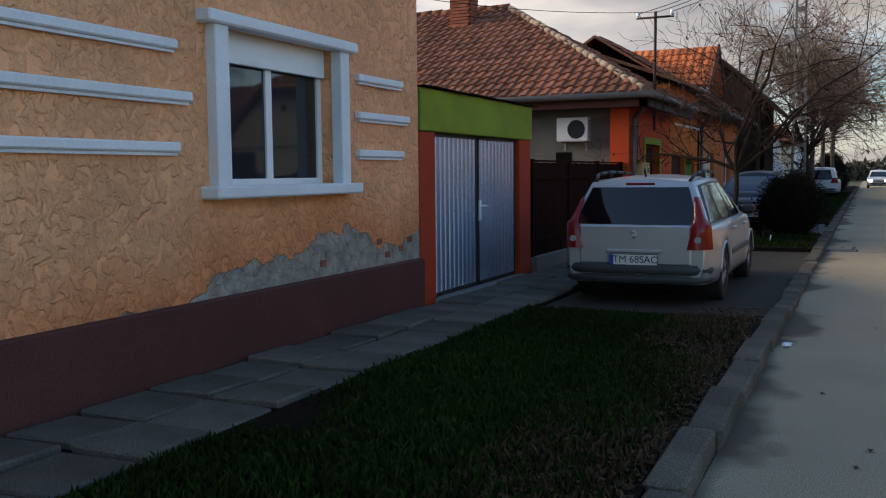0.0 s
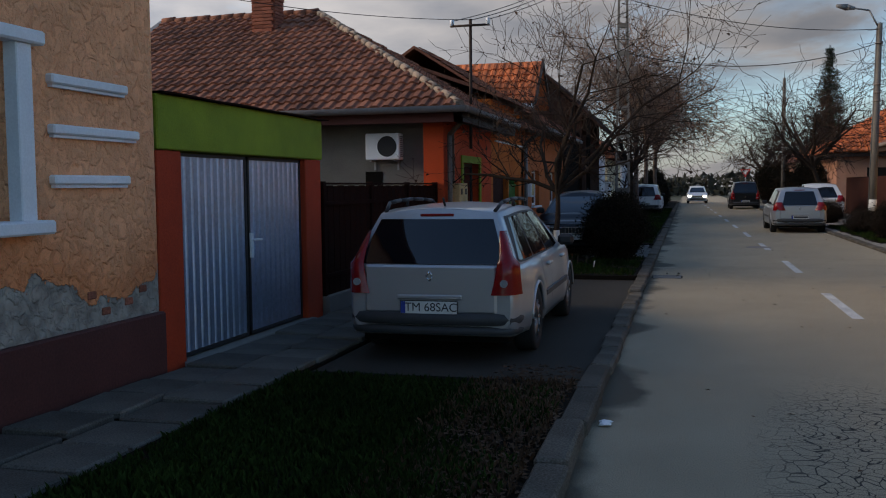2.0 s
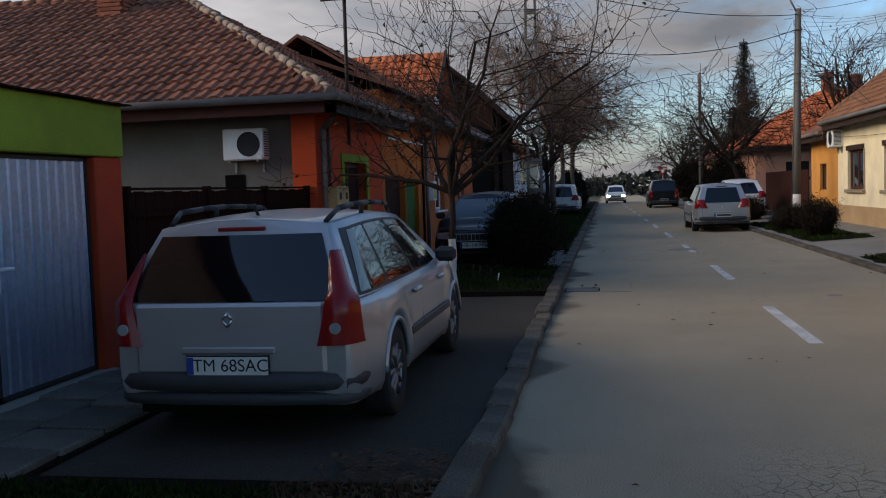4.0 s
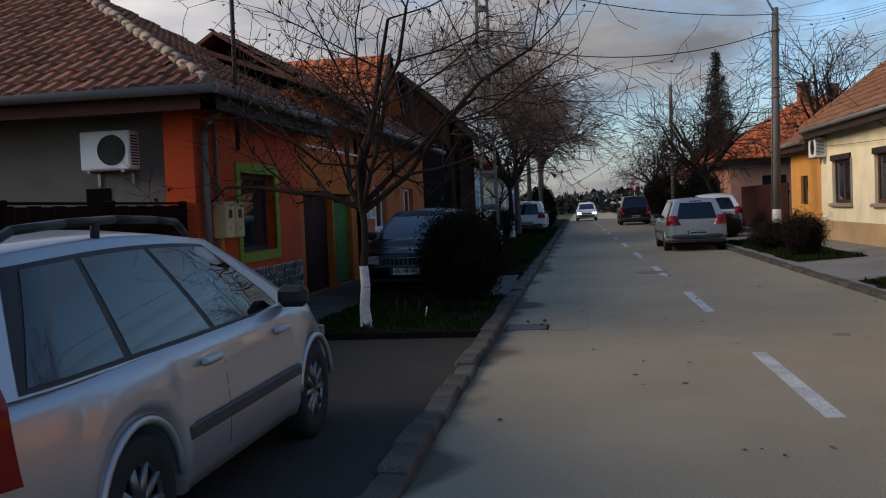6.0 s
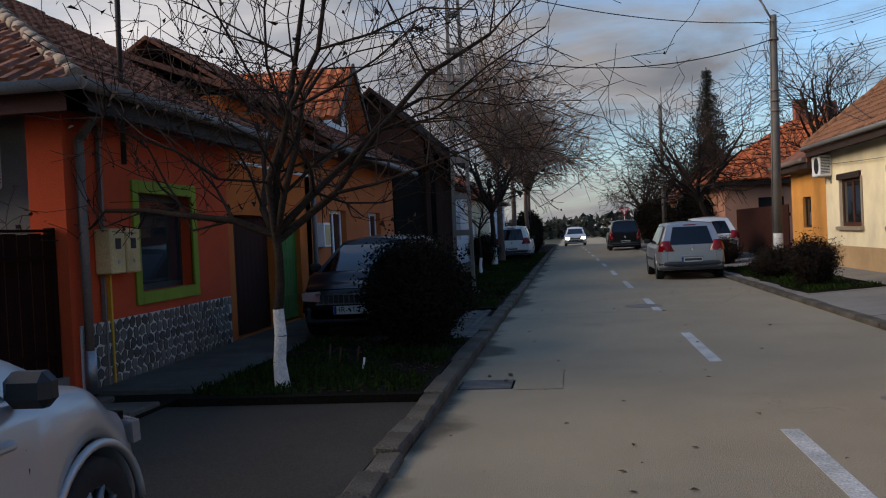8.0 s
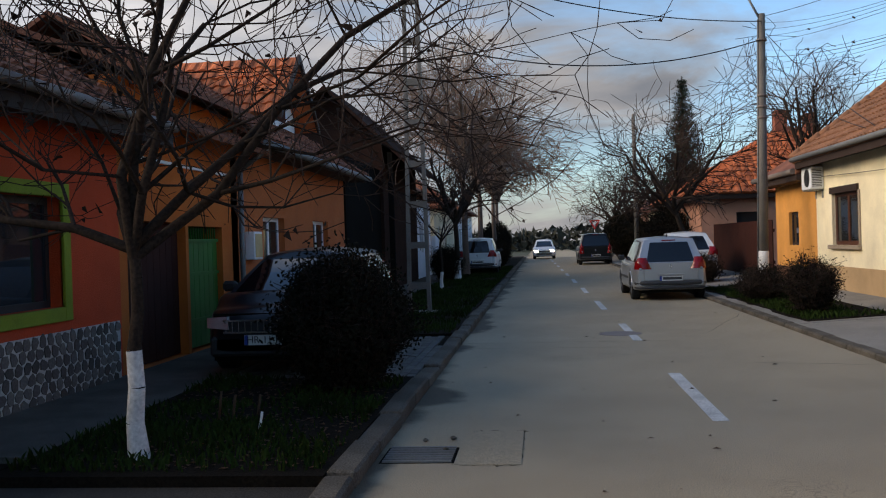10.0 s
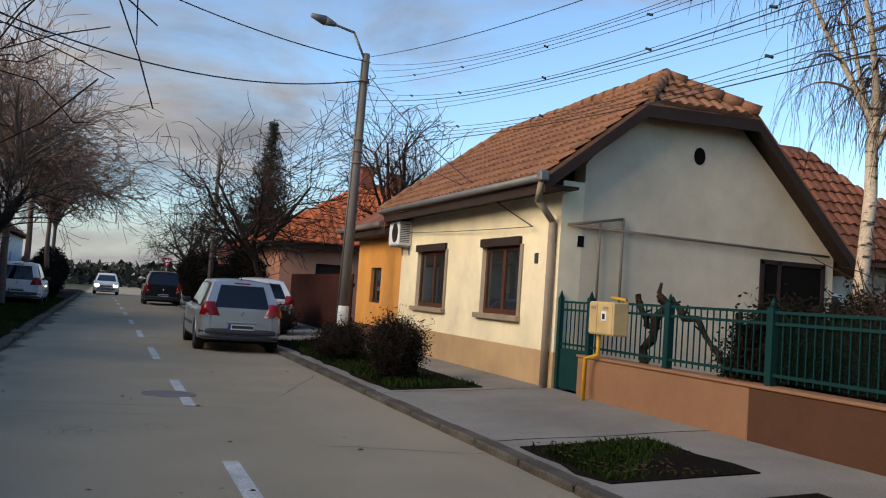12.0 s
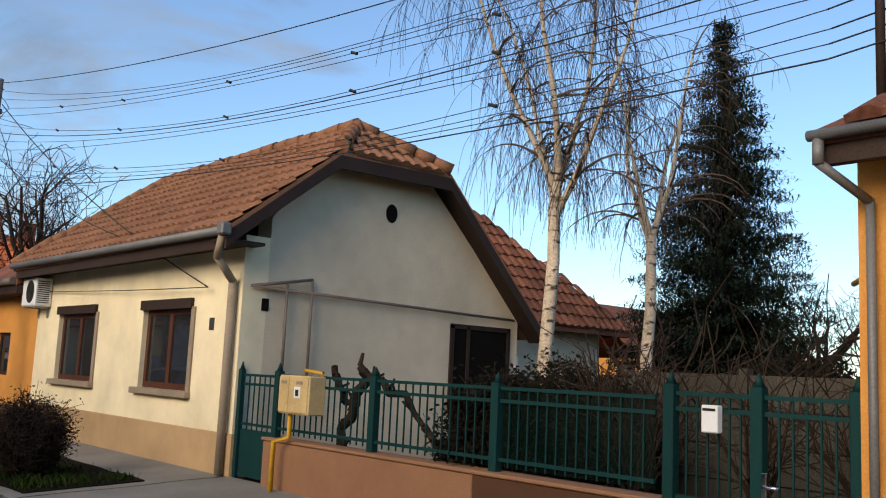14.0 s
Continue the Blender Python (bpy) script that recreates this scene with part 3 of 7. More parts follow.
# ---- ground, road, pavements ----
tagged(bpart("ground", (-400, 400, -400, 600, -0.6, -0.03), M["field"]), "flat winter field reaching the horizon", "ground", kind="structure")
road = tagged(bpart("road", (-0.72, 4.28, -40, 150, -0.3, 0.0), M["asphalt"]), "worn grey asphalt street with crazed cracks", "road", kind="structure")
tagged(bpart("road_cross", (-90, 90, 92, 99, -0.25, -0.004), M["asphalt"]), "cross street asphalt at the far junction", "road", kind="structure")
for k in range(-3, 12):
    y0, xd = 13.57 + 5.95 * k, 1.815 - 0.012 * max(0.0, 5.95 * k - 8)
    ob = bpart("lane_dash", (xd, xd + 0.13, y0, y0 + 2.68, -0.01, 0.004), M["paint_line"])
    tagged(ob, "worn white dashed centre line", "road marking", "centre line dashes", "structure")


def ribbon(name, pts, w, z, material, label, category, seed):
    """A flat uneven ribbon along a line of points."""
    rnd = random.Random(seed)
    vs, fs = [], []
    for i, (x, y) in enumerate(pts):
        x2, y2 = pts[min(i + 1, len(pts) - 1)]
        x1, y1 = pts[max(i - 1, 0)]
        d = Vector((x2 - x1, y2 - y1)).normalized()
        k = w * (0.95 + 0.75 * noise.noise(Vector((y * 1.7, seed, x)))) + 0.15 * w * rnd.random()
        vs += [(x - d.y * k, y + d.x * k, z), (x + d.y * k, y - d.x * k, z)]
    fs = [(2 * i, 2 * i + 1, 2 * i + 3, 2 * i + 2) for i in range(len(pts) - 1)]
    return tagged(raw(name, vs, fs, material), label, category, kind="structure")


rr_ = random.Random(4)
for k, (xa, ya, xb, yb) in enumerate(((-0.7, 25.5, 2.4, 25.4), (-0.7, 24.9, 1.4, 24.7), (-0.15, 18.1, 0.3, 18.1), (0.3, 18.1, 0.29, 19.2), (-0.1, 19.2, 0.3, 19.2), (2.6, 23.0, 4.2, 22.6), (3.0, 26.5, 4.1, 29.5))):
    pts = [(xa + (xb - xa) * i / 14 + rr_.gauss(0, 0.02), ya + (yb - ya) * i / 14 + rr_.gauss(0, 0.02)) for i in range(15)]
    ribbon("road_crack", pts, 0.004, 0.003, M["void"], "long dark crack across the asphalt", "road crack", k)

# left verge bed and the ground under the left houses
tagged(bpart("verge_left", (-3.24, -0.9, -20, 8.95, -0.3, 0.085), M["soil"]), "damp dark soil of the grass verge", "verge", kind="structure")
tagged(bpart("driveway", (-3.24, -0.9, 8.95, 17.45, -0.3, 0.03), M["drive"]), "dark patched asphalt parking bay", "driveway", kind="structure")
tagged(bpart("verge_mid", (-3.1, -0.9, 17.45, 21.6, -0.3, 0.10), M["soil"]), "planted verge bed with bare soil", "verge", kind="structure")
brick_drive = tagged(bpart("paver_base", (-3.1, -0.9, 21.6, 26.1, -0.3, 0.06), M["soil"]), "grey herringbone paver driveway", "driveway", kind="structure")
tagged(bpart("verge_far", (-3.1, -0.9, 26.1, 90, -0.3, 0.10), M["soil"]), "far grass verge beside the street", "verge", kind="structure")
tagged(bpart("yard_left", (-40, -4.3, -20, 90, -0.3, 0.04), M["soil"]), "yards under the houses", "ground", kind="structure")
walk_left = tagged(bpart("pavement_left", (-4.36, -3.24, -20, 90, -0.3, 0.055), M["soil"]), "old concrete slab footpath with sunken joints", "pavement", kind="structure")
tagged(bpart("footpath_far", (-4.3, -3.1, 18.0, 90, -0.3, 0.10), M["slab"]), "grey concrete footpath beside the house fronts", "pavement", kind="structure")

# right pavement rising to the house fronts
bm = bmesh.new()
poly(bm, [(4.43, -20, 0.065), (6.95, -20, 0.21), (6.95, 90, 0.21), (4.43, 90, 0.065)], (0, 0, -0.5))
tagged(part("pavement_right", bm, M["concrete"]), "pale concrete pavement sloping to the street", "pavement", kind="structure")
tagged(bpart("yard_right", (6.95, 40, -20, 90, -0.3, 0.2), M["soil"]), "garden soil behind the fences", "ground", kind="structure")


def strip(name, x0, x1, y0, y1, za, zb, label):
    bm = bmesh.new()
    rnd = random.Random(name)
    n = max(4, int((y1 - y0) / 0.5))
    L = [(x0 + rnd.uniform(-0.05, 0.05), y0 + (y1 - y0) * i / n) for i in range(n + 1)]
    R = [(x1 + rnd.uniform(-0.06, 0.06), y0 + (y1 - y0) * i / n) for i in range(n + 1)]
    pts = [(x, y, za) for x, y in L] + [(x, y, zb) for x, y in R[::-1]]
    poly(bm, pts, (0, 0, -0.2))
    return tagged(part(name, bm, M["soil"]), label, "verge", kind="structure")


strip("verge_right_near", 4.52, 5.95, 20.95, 22.55, 0.082, 0.165, "thin grass patch set in the pavement")
strip("verge_right_bare", 4.52, 5.9, 9.0, 20.2, 0.082, 0.165, "bare dark soil patch set in the pavement")
strip("verge_right_far", 4.6, 6.0, 27.0, 37.0, 0.088, 0.17, "grass island with clipped shrubs")


def grass(name, x0, x1, y0, y1, z, count, h, seed, zx=0.0, thin=0.0, material="grass", fade=0.0, label="short winter grass, dark green and patchy"):
    rnd = random.Random(seed)
    verts, faces = [], []
    for _ in range(count):
        x, y = rnd.uniform(x0, x1), rnd.uniform(y0, y1)
        d = noise.noise(Vector((x * 1.1, y * 1.1, seed)))
        if fade and rnd.random() > (x1 - x) / fade + 0.05 + 0.5 * d:
            continue
        if d < thin - 0.25 + 0.5 * rnd.random() - 0.2:
            continue
        hh = h * rnd.uniform(0.4, 1.2) * (1 + 0.5 * d)
        a = rnd.uniform(0, 6.28)
        w = rnd.uniform(0.006, 0.013)
        lx, ly = rnd.uniform(-0.6, 0.6) * hh, rnd.uniform(-0.6, 0.6) * hh
        zz = z + zx * (x - x0)
        k = len(verts)
        ca, sa = math.cos(a) * w, math.sin(a) * w
        verts += [(x - ca, y - sa, zz), (x + ca, y + sa, zz), (x + lx * 0.4 + ca * 0.6, y + ly * 0.4 + sa * 0.6, zz + hh * 0.7), (x + lx, y + ly, zz + hh)]
        faces += [(k, k + 1, k + 2), (k, k + 2, k + 3)]
    ob = raw(name, verts, faces, M[material])
    return tagged(ob, label, "grass", kind="stuff")


def litter(name, x0, x1, y0, y1, z, count, seed, label):
    rnd = random.Random(seed)
    verts, faces = [], []
    for _ in range(count):
        x, y, a, s = rnd.uniform(x0, x1), rnd.uniform(y0, y1), rnd.uniform(0, 6.28), rnd.uniform(0.012, 0.035)
        k = len(verts)
        for i, (r, h) in enumerate(((1, 0), (0.6, 0.4), (1, 0.1), (0.6, 0.5))):
            t = a + i * 1.57
            verts.append((x + math.cos(t) * s * r, y + math.sin(t) * s * r, z + 0.006 + s * h * rnd.uniform(0.3, 1)))
        faces.append((k, k + 1, k + 2, k + 3))
    return tagged(raw(name, verts, faces, M["leaf_dead"]), label, "leaf litter", kind="stuff")


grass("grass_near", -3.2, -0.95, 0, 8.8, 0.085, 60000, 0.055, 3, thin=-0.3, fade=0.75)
grass("dry_grass", -1.75, -0.93, 0, 8.9, 0.085, 9000, 0.05, 8, thin=-0.1, material="leaf_dead", label="dry brown grass stalks along the kerb")
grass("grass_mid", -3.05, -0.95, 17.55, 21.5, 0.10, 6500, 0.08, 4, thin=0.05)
grass("grass_far", -3.05, -0.95, 26.2, 60, 0.10, 30000, 0.09, 5)
grass("grass_right_near", 4.56, 5.9, 21.0, 22.5, 0.085, 4500, 0.06, 6, zx=0.04, thin=0.2)
grass("grass_right_far", 4.65, 5.95, 27.1, 36.8, 0.09, 9000, 0.09, 7, zx=0.04)
litter("leaf_litter", -1.6, -0.9, 0.5, 9.5, 0.095, 3600, 11, "brown dead leaves along the kerb")
litter("leaf_litter", -3.0, -0.95, 17.6, 21.5, 0.10, 1100, 12, "brown dead leaves in the bed")
litter("leaf_litter", 4.6, 5.9, 21, 22.5, 0.13, 260, 13, "brown dead leaves on the grass patch")
litter("road_grit", -0.6, 4.2, 2, 30, 0.0, 110, 14, "scattered leaf crumbs on the asphalt")


# ---- walls of houses ----
def window(parent, x, y0, y1, z0, z1, face, frame_mat, mull=1, depth=0.12, sill=True, frame_w=0.07, curtain=False):
    """A framed glazed window in a wall in the plane x; face = +1 or -1 is the side that looks at the street."""
    w = new("window")
    w.parent = parent
    xi = x - face * depth
    bm = bmesh.new()
    t = 0.05
    a, b = sorted((xi - t / 2, xi + t / 2))
    box(bm, a, b, y0, y0 + frame_w, z0, z1)
    box(bm, a, b, y1 - frame_w, y1, z0, z1)
    box(bm, a, b, y0 + frame_w, y1 - frame_w, z0, z0 + frame_w)
    box(bm, a, b, y0 + frame_w, y1 - frame_w, z1 - frame_w, z1)
    for i in range(mull):
        c = y0 + (y1 - y0) * (i + 1) / (mull + 1)
        box(bm, a, b, c - frame_w * 0.6, c + frame_w * 0.6, z0 + frame_w, z1 - frame_w)
    part("frame", bm, frame_mat, w)
    for i in range(mull + 1):
        ya, yb = y0 + (y1 - y0) * i / (mull + 1), y0 + (y1 - y0) * (i + 1) / (mull + 1)
        bpart("pane", (xi - 0.006, xi + 0.006, ya + frame_w * 0.6, yb - frame_w * 0.6, z0 + frame_w * 0.7, z1 - frame_w * 0.7), M["glass"], w)
    # without a curtain, a near-black sheet carries the unlit room's shade
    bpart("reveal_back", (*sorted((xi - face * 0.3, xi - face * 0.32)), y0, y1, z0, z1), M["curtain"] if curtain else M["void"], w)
    return w


# -- peach house, near --
peach = thing("peach_house", (0, 0, 0), "peach rendered house with peeling plaster and maroon plinth", "house")
wall_holes("wall", "x", -4.42, -0.35, -9, 8.71, 0.5, 4.4, [(5.37, 6.99, 1.40, 2.60)], M["peach"], peach)
bpart("plinth", (-4.75, -4.36, -9, 8.73, -0.1, 0.59), M["plinth"], peach, "maroon painted plinth", 0.015)
bpart("side_wall", (-12, -4.77, 8.37, 8.71, 0, 4.4), M["peach"], peach)
bpart("back_wall", (-12.3, -12, -9, 8.71, 0, 4.4), M["peach"], peach)
bm = bmesh.new()
poly(bm, [(-3.95, -9.3, 4.35), (-3.95, 9.1, 4.35), (-8.3, 9.1, 7.2), (-8.3, -9.3, 7.2)], (0, 0, 0.1))
poly(bm, [(-12.7, -9.3, 4.35), (-12.7, 9.1, 4.35), (-8.3, 9.1, 7.2), (-8.3, -9.3, 7.2)], (0, 0, 0.1))
part("roof", bm, M["tile"], peach)
wa = window(peach, -4.42, 5.37, 6.99, 1.40, 2.60, 1, M["pvc"], 1, 0.16)
for i in range(9):
    bpart("shutter_slat", (-4.56, -4.50, 5.39, 6.97, 2.36 + i * 0.027, 2.37 + i * 0.027 + 0.024), M["pvc"], wa, "white roller shutter slat", 0.004)
for ya, yb in ((5.22, 5.38), (6.98, 7.13)):
    bpart("surround", (-4.44, -4.33, ya, yb, 1.41, 2.60), M["white"], peach, "white painted window surround", 0.008)
bm = bmesh.new()
box(bm, -4.44, -4.29, 5.12, 7.23, 2.595, 2.69, 0.015)
part("cornice", bm, M["white"], peach)
bm = bmesh.new()
box(bm, -4.5, -4.25, 5.12, 7.22, 1.325, 1.42, 0.015)
part("sill", bm, M["white"], peach, "white window sill")
for z, e in ((2.405, 0), (2.055, 0.14), (1.70, 0)):
    for y0, y1 in ((7.37, 8.28 + e), (-1.5 - e, 4.86 + e)):
        bpart("string_moulding", (-4.43, -4.36, y0, y1, z - 0.04, z + 0.03), M["white"], peach, "", 0.012)
        bpart("string_moulding_base", (-4.43, -4.385, y0 + 0.02, y1 - 0.02, z - 0.062, z - 0.042), M["white"], peach)
for y, z in ((7.75, 0.80), (8.22, 0.70), (8.42, 0.78), (7.92, 0.66), (6.7, 0.68)):
    bpart("bare_brick", (-4.44, -4.412, y, y + 0.11, z, z + 0.06), M["brick"], peach, "", 0.008)

# -- garage front --
garage = thing("garage", (0, 0, 0), "garage front with lime lintel, orange pillars and zinc doors", "garage")
bpart("pillar", (-4.75, -4.42, 8.74, 9.14, 0.03, 1.955), M["red"], garage, "orange-red painted pillar", 0.01)
bpart("pillar", (-4.75, -4.42, 11.90, 12.36, 0.03, 1.955), M["red"], garage, "orange-red painted pillar", 0.01)
bpart("lintel", (-4.75, -4.40, 8.74, 12.38, 1.96, 2.43), M["green"], garage, "lime green painted lintel", 0.012)
n = 24
vs, fs = [], []
for i in range(n + 1):
    y, z = 8.74 + 3.72 * i / n, 2.432 + 0.004 * math.sin(i * 0.8)
    vs += [(-4.34, y, z), (-4.34, y, z + 0.015), (-8, y, 2.53), (-8, y, 2.50)]
for i in range(n):
    a = 4 * i
    fs += [(a + k, a + (k + 1) % 4, a + 4 + (k + 1) % 4, a + 4 + k) for k in range(4)]
raw("roof_sheet", vs, fs, M["brownmetal"], garage)
bpart("side_wall", (-8, -4.75, 12.16, 12.36, 0, 2.44), M["grey"], garage)


def sheet_door(parent, y0, y1, z0, z1, x):
    d = new("door")
    d.parent = parent
    verts, faces = [], []
    n = int((y1 - y0) / 0.0125)
    for i in range(n + 1):
        y = y0 + (y1 - y0) * i / n
        ph = (i % 10)
        off = 0.014 if ph == 3 else (0.0 if ph not in (2, 4) else 0.009)
        verts += [(x + off, y, z0), (x + off, y, z1)]
    faces = [(2 * i, 2 * i + 2, 2 * i + 3, 2 * i + 1) for i in range(n)]
    raw("corrugated_sheet", verts, faces, M["galv"], d)
    bm = bmesh.new()
    for a, b, c, e in ((y0, y0 + 0.03, z0, z1), (y1 - 0.03, y1, z0, z1), (y0, y1, z0, z0 + 0.035), (y0, y1, z1 - 0.03, z1)):
        box(bm, x - 0.03, x + 0.019, a, b, c, e)
    part("door_frame", bm, M["plastic"], d)
    return d


da = sheet_door(garage, 9.16, 10.50, 0.10, 1.945, -4.50)
db = sheet_door(garage, 10.54, 11.88, 0.10, 1.945, -4.50)
bm = bmesh.new()
box(bm, -4.49, -4.455, 10.545, 10.595, 0.90, 1.16, 0.006)
tube(bm, (-4.47, 10.57, 1.09), (-4.42, 10.57, 1.09), 0.011)
tube(bm, (-4.425, 10.57, 1.09), (-4.425, 10.71, 1.085), 0.014)
part("handle", bm, M["white"], db, "bright steel lever handle")
# near-black sheet painted in as the shade behind the door leaves
bpart("gap_shade", (-4.62, -4.60, 9.14, 11.90, 0.06, 1.95), M["void"], garage)
bpart("threshold", (-4.75, -4.34, 9.1, 12.0, -0.1, 0.085), M["concrete"], garage, "", 0.01)


# -- brown sheet fence --
fence = thing("sheet_fence", (0, 0, 0), "dark brown sheet metal fence between the garage and house", "fence")
bpart("base_wall", (-4.52, -4.34, 12.4, 17.8, -0.1, 0.28), M["grey"], fence)
for i in range(27):
    y = 12.42 + i * 0.2
    bpart("board", (-4.46, -4.435, y, y + 0.185, 0.28, 1.64 + 0.01 * (i % 2)), M["brownmetal"], fence)
for y in (12.42, 14.2, 16.0, 17.72):
    bpart("post", (-4.49, -4.40, y, y + 0.07, 0.2, 1.70), M["brownmetal"], fence, "", 0.008)
for z in (0.5, 1.4):
    bpart("rail", (-4.435, -4.40, 12.45, 17.75, z, z + 0.05), M["brownmetal"], fence)
bpart("capping", (-4.47, -4.41, 12.45, 17.75, 1.66, 1.685), M["brownmetal"], fence)


# -- red corner house with the hip roof --
RX0, RX1, RY0, RY1, RE, RR = -12.3, -3.8, 17.3, 26.6, 2.98, 5.6
redh = thing("red_corner_house", (0, 0, 0), "low orange-red house with old hipped clay tile roof", "house")
wall_holes("front_wall", "x", -4.3, -0.35, 17.85, 22.0, 0.0, 2.95, [(19.28, 20.72, 0.98, 2.08)], M["redwall"], redh, "orange-red rendered front")
bpart("side_wall", (-12.2, -4.65, 18.15, 18.5, 0, 2.95), M["grey"], redh, "unpainted grey side wall")
bpart("corner_band", (-4.66, -4.29, 17.80, 17.85, 0, 2.95), M["redwall"], redh, "orange-red painted corner strip")
bpart("corner_return", (-4.66, -4.648, 17.85, 18.15, 0, 2.95), M["redwall"], redh)
bpart("back_wall", (-12.5, -12.2, 18.15, 26.2, 0, 2.95), M["grey"], redh)
bpart("party_wall", (-12.2, -4.3, 25.9, 26.2, 0, 2.95), M["grey"], redh)
bm = bmesh.new()
for a, b, c, d in ((19.14, 19.28, 0.84, 2.22), (20.72, 20.86, 0.84, 2.22), (19.28, 20.72, 2.08, 2.22), (19.28, 20.72, 0.84, 0.98)):
    box(bm, -4.32, -4.27, a, b, c, d, 0.006)
part("window_surround", bm, M["green"], redh, "lime green window surround")
bw = window(redh, -4.3, 19.28, 20.72, 0.98, 2.08, 1, M["plastic"], 0, 0.16)
bm = bmesh.new()
for i in range(12):
    box(bm, -4.50, -4.475, 19.34, 20.0, 1.55 + i * 0.042, 1.55 + i * 0.042 + 0.03)
part("blind", bm, M["greyplastic"], bw, "half-lowered slatted blind")
bpart("mosaic_base", (-4.31, -4.272, 17.95, 21.9, 0.05, 0.74), M["grout"], redh, "pale grout of the stone mosaic")
bpart("eave_board", (-4.0, -3.86, 17.4, 22.6, 2.74, 2.92), M["darkwood"], redh, "dark wooden eave board")
bpart("eave_board", (-12.4, -3.86, 17.40, 17.52, 2.74, 2.92), M["plinth"], redh, "dark red eave board")
bpart("soffit", (-12.3, -3.87, 17.4, 22.6, 2.92, 2.95), M["darkwood"], redh)
hip = Vector((-8.3, 21.95, RR))
bm = bmesh.new()
poly(bm, [(RX0, RY0, RE), (RX1, RY0, RE), tuple(hip), (RX0, 21.95, RR)])
poly(bm, [(RX1, RY0, RE), (RX1, RY1, RE), tuple(hip)])
poly(bm, [(RX0, RY1, RE), (RX1, RY1, RE), tuple(hip), (RX0, 21.95, RR)])
part("roof", bm, M["tile"], redh)
slope = Vector((0, 21.95 - RY0, RR - RE))
SL = slope.length


def in_side(a, b):
    return a < 8.5 - (b / SL) * 4.5 and b < SL


tiles("roof_tiles", (RX0, RY0, RE), (1, 0, 0), slope, in_side, (8.5, SL), M["tile"], redh, label="uneven old clay tiles")
fsl = Vector((hip.x - RX1, 0, RR - RE))
FS = fsl.length


def in_front(a, b):
    f = b / FS
    return f * 4.6 < a < 9.25 - f * 4.65 and b < FS


tiles("roof_tiles", (RX1, RY0, RE), (0, 1, 0), fsl, in_front, (9.25, FS), M["tile"], redh, label="uneven old clay tiles")


def ridge_caps(p0, p1, parent, material, n, r=0.11):
    p0, p1 = Vector(p0), Vector(p1)
    rnd = random.Random(n)
    for i in range(n):
        a, b = p0.lerp(p1, i / n), p0.lerp(p1, (i + 1.08) / n)
        j = Vector((rnd.uniform(-0.01, 0.01), rnd.uniform(-0.01, 0.01), rnd.uniform(-0.01, 0.015)))
        tpart("ridge_tile", a + j, b + j, r * 1.08, material, parent, seg=8, r1=r * 0.9)


ridge_caps((RX1 - 0.1, RY0 + 0.1, RE + 0.06), hip + Vector((0, 0, 0.03)), redh, M["mortar"], 24, 0.085)
ridge_caps(hip + Vector((0, 0, 0.03)), (RX0, 21.95, RR + 0.03), redh, M["tile"], 13, 0.10)
fl = bpart("verge_flashing", (RX0 - 0.12, RX0 + 0.03, 17.3, 22, 0, 0.12), M["gutter_grey"], redh)
fl.data.transform(Matrix.Translation((0, 0, -0.06)))
for v in fl.data.vertices:
    v.co.z += RE + (v.co.y - RY0) / (21.95 - RY0) * (RR - RE)
tpart("gutter", (RX0, RY0 - 0.05, RE - 0.03), (RX1 + 0.05, RY0 - 0.05, RE - 0.03), 0.06, M["gutter"], redh)
tpart("gutter", (RX1 + 0.05, RY0 - 0.08, RE - 0.03), (RX1 + 0.05, 22.4, RE - 0.03), 0.06, M["gutter"], redh)
bm = bmesh.new()
tube(bm, (-3.85, 17.9, 2.9), (-4.22, 17.98, 2.55), 0.045)
tube(bm, (-4.22, 17.98, 2.56), (-4.22, 17.98, 0.5), 0.045)
part("downpipe", bm, M["gutter"], redh)
tpart("downpipe_shoe", (-4.22, 17.98, 0.5), (-4.22, 17.98, 0.08), 0.06, M["steel"], redh, "galvanised lower downpipe")
ch = new("chimney")
ch.parent = redh
bm0 = bmesh.new()
box(bm0, -0.119, 0.119, -0.056, 0.056, -0.034, 0.034, 0.006)
bmesh.ops.recalc_face_normals(bm0, faces=bm0.faces)
brick_me = bpy.data.meshes.new("brick")
bm0.to_mesh(brick_me)
bm0.free()
brick_me.materials.append(M["brick"])
bpart("mortar_core", (-9.44, -9.02, 21.02, 21.42, 4.7, 6.02), M["mortar"], ch)
for row in range(16):
    z = 4.82 + row * 0.078
    grow = 0.02 if row in (13, 14) else 0.0
    for dx in (-0.115, 0.115):
        for yy in (21.0 - grow, 21.44 + grow):
            shared("brick", brick_me, ch, (-9.23 + dx + (0.05 if row % 2 else -0.05) * 0.4, yy, z))
    for dy in (-0.11, 0.11):
        for xx in (-9.46 - grow, -9.0 + grow):
            shared("brick", brick_me, ch, (xx, 21.22 + dy, z), (0, 0, radians(90)))


